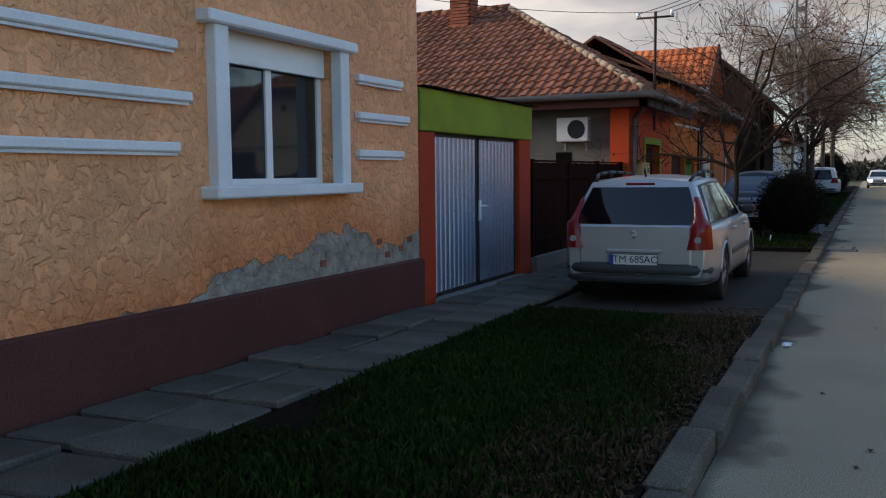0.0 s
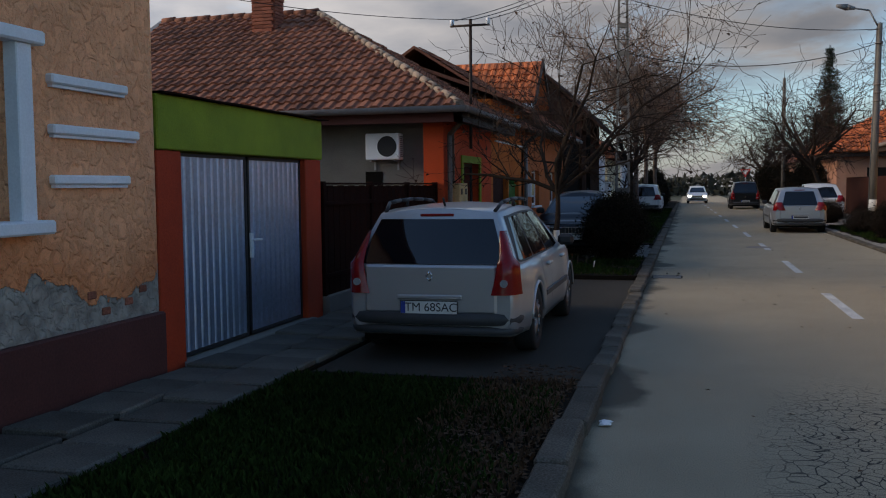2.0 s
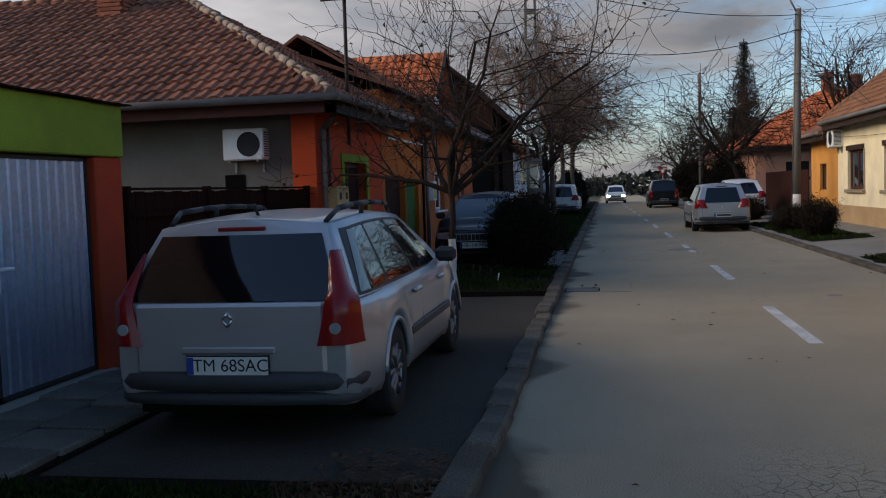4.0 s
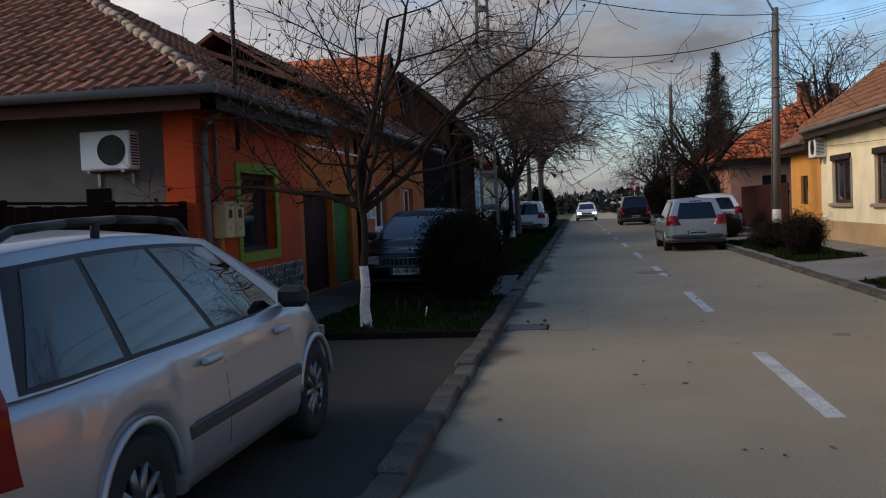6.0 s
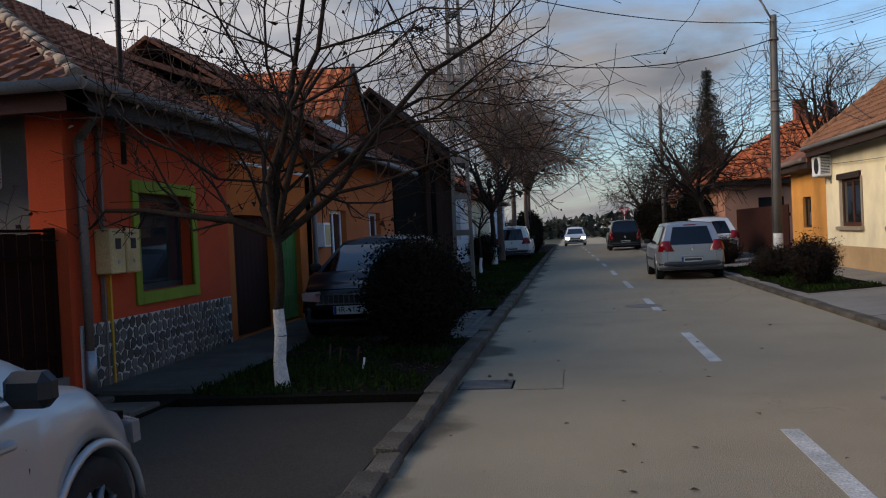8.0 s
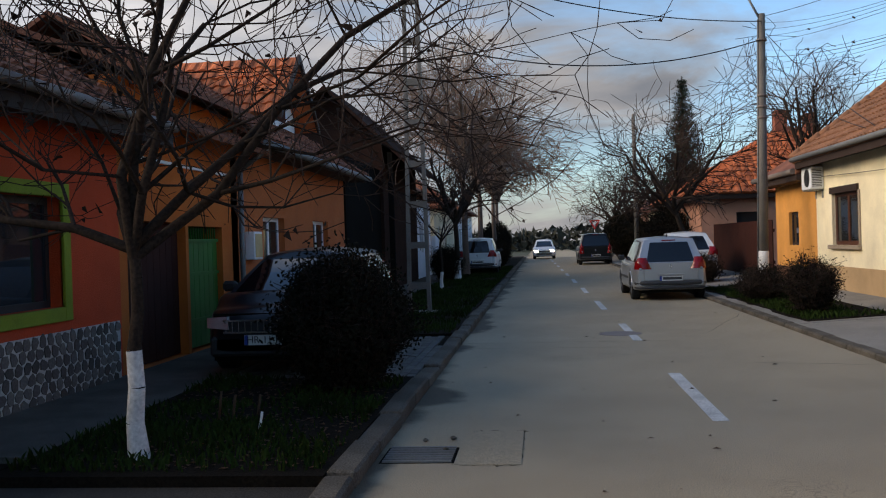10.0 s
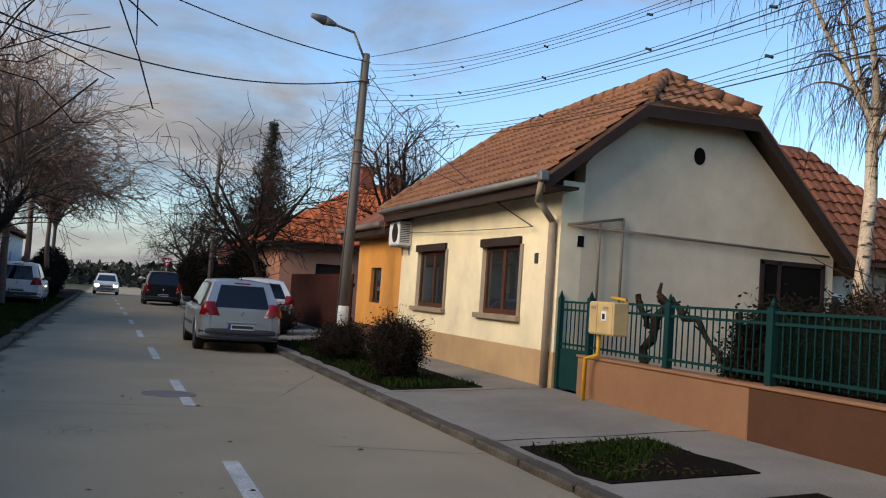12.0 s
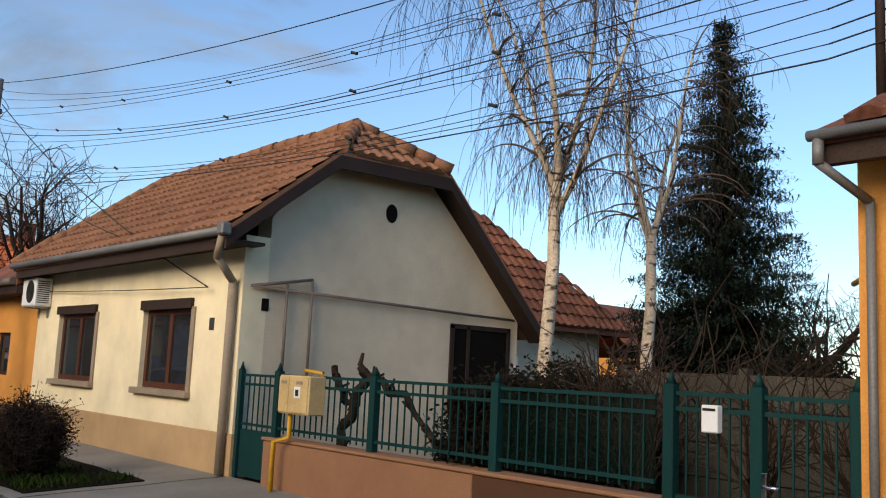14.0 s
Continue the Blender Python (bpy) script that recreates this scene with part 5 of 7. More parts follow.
ys = (25.78, 23.93, 22.16, 20.44)
for y in ys[:3]:
    post(fz, y, 0.7, 1.52, 0.045)
for a, b in zip(ys[1:], ys):
    rail_panel(fz, a + 0.05, b - 0.05, 0.80, 1.52)
pg = thing("side_gate", (0, 0, 0), "narrow teal steel gate beside the house corner", "gate")
post(pg, 26.66, 0.2, 1.52, 0.035)
bpart("lower_panel", (FX - 0.012, FX + 0.012, 25.86, 26.58, 0.24, 0.80), M["teal"], pg)
rail_panel(pg, 25.86, 26.58, 0.80, 1.50)
bg = thing("yard_gate", (0, 0, 0), "double teal steel yard gate with barred top", "gate")
for y in (20.36, 19.66, 18.98):
    post(bg, y, 0.2, 1.58, 0.045)
for a, b in ((19.71, 20.31), (19.03, 19.61)):
    bpart("lower_panel", (FX - 0.012, FX + 0.012, a, b, 0.26, 0.72), M["teal"], bg)
    rail_panel(bg, a, b, 0.72, 1.56, 0.085)
# dark mesh sheet tied behind the last railing panel
bpart("mesh_sheet", (FX + 0.018, FX + 0.022, 20.50, 22.10, 0.80, 1.46), M["tealglass"], fz, "dark green mesh sheet behind the bars")
bm = bmesh.new()
box(bm, FX - 0.06, FX - 0.04, 19.575, 19.615, 0.78, 1.02, 0.005)
tube(bm, (FX - 0.08, 19.595, 0.93), (FX - 0.08, 19.47, 0.93), 0.012)
part("handle", bm, M["chrome"], bg, "chrome lever handle")
ml = thing("letter_box", (FX - 0.05, 19.98, 1.25), "white metal letter box on the yard gate", "letter box")
bpart("box", (-0.05, 0.02, -0.065, 0.065, 0, 0.19), M["pvc"], ml, "", 0.008)
bpart("slot", (-0.054, -0.05, -0.05, 0.05, 0.15, 0.168), M["ink"], ml)
gb = thing("gas_meter_box", (FX - 0.06, 25.05, 1.06), "weathered cream yellow gas meter box on the fence", "gas box")
b = bpart("box", (-0.2, 0.02, -0.3, 0.3, 0, 0.42), M["gasbox"], gb, "", 0.015)
for ya, yb in ((-0.285, 0.08), (0.095, 0.285)):
    bpart("box_door", (-0.209, -0.199, ya, yb, 0.02, 0.40), M["gasbox"], b, "", 0.003)
bpart("window", (-0.214, -0.208, -0.15, -0.03, 0.18, 0.30), M["white"], b)
bpart("warning_label", (-0.213, -0.208, -0.19, -0.06, 0.325, 0.36), M["stonegrey"], b)
bpart("warning_label", (-0.213, -0.208, 0.13, 0.24, 0.325, 0.36), M["stonegrey"], b)
bpart("dial", (-0.217, -0.213, -0.12, -0.06, 0.2, 0.27), M["ink"], b)
raw("supply_pipe", *sweep([(-0.12, 0.16, 0), (-0.12, 0.16, -0.26), (-0.2, 0.34, -0.32), (-0.2, 0.34, -0.9)], 0.028, 8), M["yellow"], gb, "bright yellow gas pipe", True)
raw("outlet_pipe", *sweep([(0.0, -0.25, 0.42), (0.0, -0.25, 0.46), (0.0, 0.1, 0.48)], 0.02, 8), M["yellow"], gb, "bright yellow gas pipe", True)

# -- yellow house beyond the yard gate --
yh = thing("yellow_house", (0, 0, 0), "yellow-orange house with red tile eave and zinc gutter", "house")
bpart("wall", (6.95, 7.3, 8, 18.92, 0, 3.05), M["yorange"], yh)
bpart("corner_pier", (6.93, 7.28, 18.72, 18.95, 0, 3.04), M["yorange"], yh)
bpart("side_wall", (7.3, 14, 18.57, 18.92, 0, 3.05), M["yorange"], yh)
bpart("side_wall", (7.3, 14, 8, 8.35, 0, 3.3), M["yorange"], yh)
bpart("back_wall", (14, 14.3, 8, 18.92, 0, 3.3), M["yorange"], yh)
bm = bmesh.new()
poly(bm, [(6.5, 7.6, 3.15), (6.5, 19.0, 3.15), (10.4, 16.2, 5.6), (10.4, 10.5, 5.6)], (0, 0, -0.1))
poly(bm, [(6.5, 19.0, 3.15), (14.8, 19.0, 3.15), (10.4, 16.2, 5.6)], (0, 0, -0.1))
poly(bm, [(6.5, 7.6, 3.15), (14.8, 7.6, 3.15), (10.4, 10.5, 5.6)], (0, 0, -0.1))
poly(bm, [(14.8, 7.6, 3.15), (14.8, 19.0, 3.15), (10.4, 16.2, 5.6), (10.4, 10.5, 5.6)], (0, 0, -0.1))
part("roof", bm, M["tile"], yh)


def in_yh(a, b):
    return b < 4.4 and b * 0.65 < a < 11.3 - b * 0.68


tiles("roof_tiles", (6.5, 7.6, 3.17), (0, 1, 0), (3.9, 0, 2.45), in_yh, (12.0, 4.5), M["tile"], yh, 0.22, 0.32, "red clay tiles")
bpart("eave_board", (6.52, 6.6, 7.7, 18.98, 2.93, 3.06), M["darkwood"], yh)
tpart("gutter", (6.45, 7.6, 3.10), (6.45, 19.03, 3.10), 0.035, M["gutter_grey"], yh)
bm = bmesh.new()
tube(bm, (6.46, 18.97, 3.08), (6.46, 18.97, 2.92), 0.036)
tube(bm, (6.46, 18.97, 2.93), (6.86, 18.84, 2.74), 0.030)
tube(bm, (6.86, 18.84, 2.76), (6.86, 18.84, 0.2), 0.030)
part("downpipe", bm, M["gutter_grey"], yh, "zinc downpipe")
tpart("gas_riser", (6.86, 18.74, 0.2), (6.86, 18.74, 2.3), 0.02, M["yellow"], yh, "yellow gas riser")
tpart("gas_riser", (6.86, 18.84, 2.3), (7.4, 19.2, 2.3), 0.02, M["yellow"], yh)
tpart("service_mast", (6.95, 18.8, 3.2), (6.95, 18.8, 5.3), 0.03, M["darkwood"], yh)

# -- orange house and wall, pink house --
oh = thing("orange_house", (0, 0, 0), "narrow orange house with dark eave", "house")
OW = [(36.0, 36.9, 1.15, 2.0)]
wall_holes("front_wall", "x", 6.95, 0.3, 34.36, 38.2, 0, 2.9, OW, M["yorange"], oh)
for a, b, c, d in OW:
    window(oh, 6.95, a, b, c, d, -1, M["darkwood"], 0, 0.1)
bpart("plinth", (6.93, 6.95, 34.36, 38.2, 0, 0.6), M["brownwall"], oh)
bpart("side_wall", (7.25, 12, 37.9, 38.2, 0, 2.9), M["yorange"], oh)
bm = bmesh.new()
poly(bm, [(6.5, 34.4, 2.95), (6.5, 38.6, 2.95), (9.0, 37.5, 4.6), (9.0, 34.4, 4.6)], (0, 0, -0.1))
poly(bm, [(6.5, 38.6, 2.95), (12, 38.6, 2.95), (9.0, 37.5, 4.6)], (0, 0, -0.1))
part("roof", bm, M["tile"], oh)
tpart("gutter", (6.45, 34.5, 2.92), (6.45, 38.6, 2.92), 0.07, M["gutter"], oh)
bpart("eave_board", (6.5, 6.9, 34.4, 38.5, 2.7, 2.84), M["darkwood"], oh)

rf = thing("board_fence", (0, 0, 0), "rust red board fence", "fence")
for i in range(44):
    y = 38.7 + i * 0.2
    bpart("board", (6.95, 6.98, y, y + 0.19, 0.2, 1.85), M["doorbrown"], rf)
bpart("rail", (6.98, 7.02, 38.7, 47.5, 0.6, 0.7), M["doorbrown"], rf)
bpart("rail", (6.98, 7.02, 38.7, 47.5, 1.5, 1.6), M["doorbrown"], rf)

ph = thing("pink_house", (0, 0, 0), "pink rendered house with hipped red tile roof and chimneys", "house")
PW = [(51.0, 52.2, 1.2, 2.3), (55, 56.2, 1.2, 2.3)]
wall_holes("front_wall", "x", 6.6, 0.3, 48.0, 59.5, 0, 3.0, PW, M["pink"], ph)
for a, b, c, d in PW:
    window(ph, 6.6, a, b, c, d, -1, M["pvc"], 1, 0.1)
wall_holes("side_wall", "y", 48.0, 0.3, 6.9, 15, 0, 3.0, [(7.9, 8.9, 1.3, 2.3)], M["pink"], ph)
bpart("side_pane", (7.9, 8.9, 48.1, 48.12, 1.3, 2.3), M["glass"], ph)
bpart("back_wall", (15, 15.3, 48, 59.5, 0, 3), M["pink"], ph)
bm = bmesh.new()
A, B, C, D = (6.1, 47.5, 3.0), (15.8, 47.5, 3.0), (15.8, 60, 3.0), (6.1, 60, 3.0)
R1, R2 = (10.9, 51.8, 5.9), (10.9, 56, 5.9)
poly(bm, [A, B, R1])
poly(bm, [B, C, R2, R1])
poly(bm, [C, D, R2])
poly(bm, [D, A, R1, R2])
part("roof", bm, M["tile_new"], ph)


def in_ph(a, b):
    f = b / 5.19
    return f < 1 and f * 4.8 < a < 9.7 - f * 4.9


tiles("roof_tiles", (6.1, 47.5, 3.02), (1, 0, 0), (0, 4.3, 2.9), in_ph, (9.7, 5.2), M["tile_new"], ph, 0.28, 0.38)


def in_ph2(a, b):
    f = b / 5.6
    return f < 1 and f * 4.3 < a < 12.5 - f * 4.0


tiles("roof_tiles", (6.1, 47.5, 3.02), (0, 1, 0), (4.8, 0, 2.9), in_ph2, (12.5, 5.6), M["tile_new"], ph, 0.28, 0.38)
for x, y in ((10.2, 51.2), (11.8, 52.6)):
    bpart("chimney", (x, x + 0.5, y, y + 0.5, 4.6, 6.5), M["brick"], ph, "", 0.02)
bpart("eave_board", (6.15, 15.7, 47.55, 47.65, 2.8, 2.96), M["darkwood"], ph)
bpart("eave_board", (6.15, 6.25, 47.65, 59.9, 2.8, 2.96), M["darkwood"], ph)
for i, (y0, y1) in enumerate(((64, 73), (76, 88))):
    hs = thing("street_house", (0, 0, 0), "low pale street house with clay tile roof", "house", "far right houses")
    bpart("wall", (7.5, 14, y0, y1, 0, 3), M["pink"] if i else M["cream"], hs)
    bm = bmesh.new()
    poly(bm, [(7.0, y0 - 0.3, 3), (7.0, y1 + 0.3, 3), (10.7, y1 - 2, 5.4), (10.7, y0 + 2, 5.4)], (0, 0, 0.08))
    poly(bm, [(14.5, y0 - 0.3, 3), (14.5, y1 + 0.3, 3), (10.7, y1 - 2, 5.4), (10.7, y0 + 2, 5.4)], (0, 0, 0.08))
    poly(bm, [(7.0, y0 - 0.3, 3), (14.5, y0 - 0.3, 3), (10.7, y0 + 2, 5.4)], (0, 0, 0.08))
    part("roof", bm, M["tile"], hs)


# ---- vehicles ----
def lerp_table(tab, y):
    for (a, va), (b, vb) in zip(tab, tab[1:]):
        if y <= b:
            t = max(0.0, (y - a) / (b - a))
            t = t * t * (3 - 2 * t)
            return va + (vb - va) * t
    return tab[-1][1]


def wheel(parent, x, y, side, r, hub):
    w = new("wheel")
    w.parent = parent
    w.location = (x, y, r)
    bm = bmesh.new()
    prof = [(0.60, -0.09), (0.72, -0.1), (0.93, -0.1), (0.99, -0.085), (1.0, -0.06), (1.0, 0.06), (0.99, 0.085), (0.93, 0.1), (0.72, 0.1), (0.60, 0.09)]
    seg = 32
    rings = []
    for i in range(seg):
        a = 2 * math.pi * i / seg
        rings.append([bm.verts.new((p[1], math.cos(a) * r * p[0], math.sin(a) * r * p[0])) for p in prof])
    for i in range(seg):
        for j in range(len(prof) - 1):
            f = bm.faces.new((rings[i][j], rings[i][j + 1], rings[(i + 1) % seg][j + 1], rings[(i + 1) % seg][j]))
            f.smooth = True
    part("tyre", bm, M["black"], w)
    bm = bmesh.new()
    s = side
    tube(bm, (s * 0.02, 0, 0), (s * 0.04, 0, 0), r * 0.61, None, 28)
    part("rim_well", bm, M["plastic"], w)
    bm = bmesh.new()
    for i in range(hub):
        a = 2 * math.pi * i / hub
        d = Vector((0, math.cos(a), math.sin(a)))
        tube(bm, Vector((s * 0.07, 0, 0)) + d * r * 0.1, Vector((s * 0.075, 0, 0)) + d * r * 0.62, 0.026, 0.02, 6)
    tube(bm, (s * 0.05, 0, 0), (s * 0.085, 0, 0), r * 0.16, None, 12)
    for i in range(28):
        a, b = 2 * math.pi * i / 28, 2 * math.pi * (i + 1) / 28
        tube(bm, (s * 0.075, math.cos(a) * r * 0.62, math.sin(a) * r * 0.62), (s * 0.075, math.cos(b) * r * 0.62, math.sin(b) * r * 0.62), 0.014, None, 5, False)
    part("rim", bm, M["alloy"], w)
    return w


def car(loc, turn, label, paint, L=4.4, W=1.72, H=1.48, wb=2.62, rear_over=0.93, estate=True, plate="", rails=False, tail_tall=True, lights_on=False, bonnet=0.95, suv=0.0, group=""):
    """A car that looks along +y, its rear at y = 0, the middle at x = 0. The shell is lofted from stations along its length."""
    c = thing("car", loc, label, "car", group)
    c.rotation_euler = (0, 0, radians(turn))
    yr, yf, R = rear_over, rear_over + wb, 0.305 + suv * 0.04
    belt = 0.90 + suv * 0.14
    base_front = L - bonnet - 0.12
    zlo_t = [(0, 0.33), (0.12, 0.24), (L - 0.25, 0.22), (L, 0.30)]
    top_t = [(0, belt - 0.02), (0.05, belt), (base_front, belt + 0.02), (base_front + 0.3, belt + 0.0), (L - 0.35, belt - 0.16), (L - 0.12, belt - 0.24), (L, belt - 0.42)]
    wid_t = [(0, 0.86), (0.10, 0.93), (0.5, 0.985), (1.2, 1.0), (L - 1.0, 0.99), (L - 0.35, 0.93), (L - 0.1, 0.82), (L, 0.70)]
    n = int(L / 0.055)
    bm = bmesh.new()
    rings = []
    stations = sorted({round(L * i / n, 4) for i in range(n + 1)})
    for y in stations:
        w = W / 2 * lerp_table(wid_t, y)
        zl, zt = lerp_table(zlo_t, y), lerp_table(top_t, y)
        flare = 0.0
        for yw in (yr, yf):
            d = abs(y - yw)
            ra = R * 1.16
            if d < ra:
                zl = max(zl, R + math.sqrt(ra * ra - d * d))
            if d < ra * 1.25:
                flare = 0.014
        zl = min(zl, zt - 0.12)
        h = zt - zl
        end = 0.0 if 0.03 < y < L - 0.03 else 0.04
        half = [(0.0, zl), (w * 0.86, zl), (w * 0.955 + flare, zl + 0.015), (w * 0.985 + flare, zl + h * 0.12), (w + flare, zl + h * 0.35), (w * 0.995 + flare * 0.5, zl + h * 0.58), (w * 0.985, zl + h * 0.72), (w * 0.965, zl + h * 0.88), (w * 0.93, zt - 0.012), (w * 0.88, zt), (w * 0.45, zt + 0.02 * (1 if y > base_front else 0)), (0.0, zt + 0.028 * (1 if y > base_front else 0))]
        full = [(-x, z) for x, z in half[::-1]] + half[1:-1]
        rings.append([bm.verts.new((x, y, z)) for x, z in full])
    m = len(rings[0])
    for a, b in zip(rings, rings[1:]):
        for i in range(m):
            f = bm.faces.new((a[i], a[(i + 1) % m], b[(i + 1) % m], b[i]))
            f.smooth = True
    bm.faces.new(rings[0])
    bm.faces.new(rings[-1][::-1])
    body = part("body", bm, paint, c)
    bpart("underbody", (-W * 0.40, W * 0.40, 0.15, L - 0.15, 0.18, belt - 0.2), M["void"], c)
    # greenhouse: bottom and top outlines, sides bowed
    gy0, gy1 = 0.03, base_front + 0.28
    ty0, ty1 = (0.30 if estate else 0.75), base_front - 0.72
    wb_, wt = W / 2 * 0.925, W / 2 * 0.70
    zr = H - 0.03

    def gpt(side, u, v):
        yb = gy0 + (gy1 - gy0) * u
        yt = ty0 + (ty1 - ty0) * u
        endw = 1.0 - 0.10 * max(0, u - 0.72) / 0.28 - 0.07 * max(0, 0.12 - u) / 0.12
        bow = 0.004 * math.sin(math.pi * v)
        arch = 0.045 * math.sin(math.pi * min(1, max(0, u))) * v
        return Vector((side * ((wb_ + (wt - wb_) * v) * endw + bow), yb + (yt - yb) * (v ** 1.15), belt - 0.01 + (zr - belt) * v + arch - (0.02 * (1 - v) if u < 0.02 else 0)))

    bm = bmesh.new()
    NU, NV = 28, 6
    cols = []
    for i in range(NU + 1):
        u = i / NU
        col = [bm.verts.new(gpt(-1, u, j / NV)) for j in range(NV + 1)]
        pl, pr = gpt(-1, u, 1), gpt(1, u, 1)
        for k in range(1, 6):
            f = k / 6
            p = pl.lerp(pr, f)
            p.z += 0.05 * math.sin(math.pi * f)
            col.append(bm.verts.new(p))
        col += [bm.verts.new(gpt(1, u, j / NV)) for j in range(NV, -1, -1)]
        cols.append(col)
    for a, b in zip(cols, cols[1:]):
        for i in range(len(a) - 1):
            f = bm.faces.new((a[i], a[i + 1], b[i + 1], b[i]))
            f.smooth = True
    bm.faces.new(cols[0][::-1])
    bm.faces.new(cols[-1])
    part("cabin", bm, paint, c)
    # glass patches, offset off the cabin
    def patch(name, f, nu, nv, material, parent=c, label=""):
        verts = [f(i / nu, j / nv) for i in range(nu + 1) for j in range(nv + 1)]
        faces = [(i * (nv + 1) + j, (i + 1) * (nv + 1) + j, (i + 1) * (nv + 1) + j + 1, i * (nv + 1) + j + 1) for i in range(nu) for j in range(nv)]
        return raw(name, verts, faces, material, parent, label, True)

    wins = ((0.075, 0.265), (0.285, 0.53), (0.55, 0.875)) if estate else ((0.20, 0.52), (0.54, 0.88))
    for s in (-1, 1):
        for a, b in wins:
            first = a < 0.1

            def f(p, q, a=a, b=b, s=s, first=first):
                u = a + (b - a) * p
                if first:
                    u = a + 0.03 * q + (b - a - 0.03 * q) * p
                v = 0.06 + 0.82 * q
                if a > 0.54:
                    v = 0.06 + (0.82 - 0.0) * q
                g = gpt(s, u, v)
                return (g.x + s * 0.006, g.y, g.z)
            patch("side_window", f, 6, 5, M["carglass"])

            def fs(p, q, a=a, b=b, s=s):
                g = gpt(s, a - 0.012 + (b - a + 0.024) * p, 0.02 + 0.9 * q)
                return (g.x + s * 0.003, g.y, g.z)
            patch("window_seal", fs, 6, 4, M["plastic"])

    def rearw(p, q):
        l_, r_ = gpt(-1, 0, 0.06 + 0.84 * q), gpt(1, 0, 0.06 + 0.84 * q)
        g = l_.lerp(r_, (0.035 if tail_tall else 0.13) + (0.93 if tail_tall else 0.74) * p)
        return (g.x, g.y - 0.012 - 0.02 * math.sin(math.pi * p), g.z)
    patch("rear_window", rearw, 10, 5, M["carglass"])

    def windsc(p, q):
        l_, r_ = gpt(-1, 1, 0.05 + 0.85 * q), gpt(1, 1, 0.05 + 0.85 * q)
        g = l_.lerp(r_, 0.05 + 0.9 * p)
        return (g.x, g.y + 0.01 + 0.05 * math.sin(math.pi * p) * (1 - q), g.z + 0.006)
    patch("windscreen", windsc, 10, 5, M["carglass"])
    # rear end
    def wrap(name, z0, z1, out, material, label=""):
        path = [(-0.462, 0.38), (-0.462, 0.28), (-0.455, 0.13), (-0.42, 0.03), (-0.34, -0.02), (-0.17, -0.045), (0, -0.05), (0.17, -0.045), (0.34, -0.02), (0.42, 0.03), (0.455, 0.13), (0.462, 0.28), (0.462, 0.38)]
        vs, fs = [], []
        for x, y in path:
            for d, z in ((0.0, z0 + 0.012), (out, z0 + 0.02), (out + 0.012, (z0 + z1) / 2), (out, z1 - 0.012), (-0.03, z1)):
                vs.append((x * W * (1 + d * 1.1) , y - d, z))
        m5 = 5
        for i in range(len(path) - 1):
            for j in range(m5 - 1):
                fs.append((i * m5 + j, (i + 1) * m5 + j, (i + 1) * m5 + j + 1, i * m5 + j + 1))
        return raw(name, vs, fs, material, c, label, True)
    wrap("rear_bumper", 0.345, 0.47, 0.012, M["greyplastic"], "dark grey plastic rear bumper")
    wrap("bumper_lip", 0.26, 0.347, 0.004, M["greyplastic"])
    bm = bmesh.new()
    box(bm, -W * 0.36, W * 0.36, -0.022, 0.03, 0.455, belt - 0.01, 0.022)
    tg = part("tailgate", bm, paint, c)
    bm = bmesh.new()
    box(bm, -0.30, 0.30, -0.045, -0.016, 0.585, 0.625, 0.008)
    part("plate_trim", bm, paint, tg)
    bm = bmesh.new()
    for k in range(4):
        a, b = math.pi / 2 * k, math.pi / 2 * (k + 1)
        tube(bm, (0.03 * math.cos(a), -0.024, 0.79 + 0.045 * math.sin(a)), (0.03 * math.cos(b), -0.024, 0.79 + 0.045 * math.sin(b)), 0.009, None, 6)
    part("badge", bm, M["chrome"], tg)
    for s in (-1, 1):
        zs = (0.63, 0.68, 0.74, 0.81, belt, 0.96, 1.02, 1.08, 1.14, 1.19) if tail_tall else (0.73, 0.78, 0.83, belt - 0.01, belt + 0.05, belt + 0.10)
        vs, fs = [], []
        for k, z in enumerate(zs):
            f = k / (len(zs) - 1)
            if z < belt + 0.005:
                y0_, hw = -0.012, W / 2 * 0.86 * 0.985
                corner = Vector((s * hw, y0_ - 0.004, z))
                side = Vector((s * (W / 2 * (0.955 - 0.05 * f) + 0.004), 0.15 - 0.07 * f, z))
            else:
                v = (z - belt) / (zr - belt)
                g0, g1 = gpt(s, 0.0, v), gpt(s, 0.035, v)
                corner = Vector((g0.x + s * 0.004, g0.y - 0.016, z))
                side = Vector((g1.x + s * 0.010, g1.y, z))
            wdt = (0.092 - 0.082 * f ** 1.1) * W if tail_tall else (0.17 - 0.07 * f) * W
            inner = Vector((corner.x - s * wdt, corner.y - 0.022, z))
            vs += [inner + Vector((0, 0.03, 0)), inner, corner + Vector((0, -0.008, 0)), corner.lerp(side, 0.5) + Vector((s * 0.012, -0.006, 0)), side]
        for k in range(len(zs) - 1):
            for j in range(4):
                fs.append((k * 5 + j, k * 5 + j + 1, k * 5 + j + 6, k * 5 + j + 5))
        tl = raw("tail_light", vs, fs, M["taillight"], c, "red tail light lens", True)
        bm = bmesh.new()
        tube(bm, (s * 0.40 * W, -0.044, 0.735), (s * 0.40 * W, -0.02, 0.735), 0.034, None, 16)
        part("reversing_lens", bm, M["lens"], tl)
    bpart("brake_light", (-0.16, 0.16, ty0 - 0.035, ty0 + 0.02, zr - 0.035, zr - 0.008), M["taillight"], c, "", 0.006)
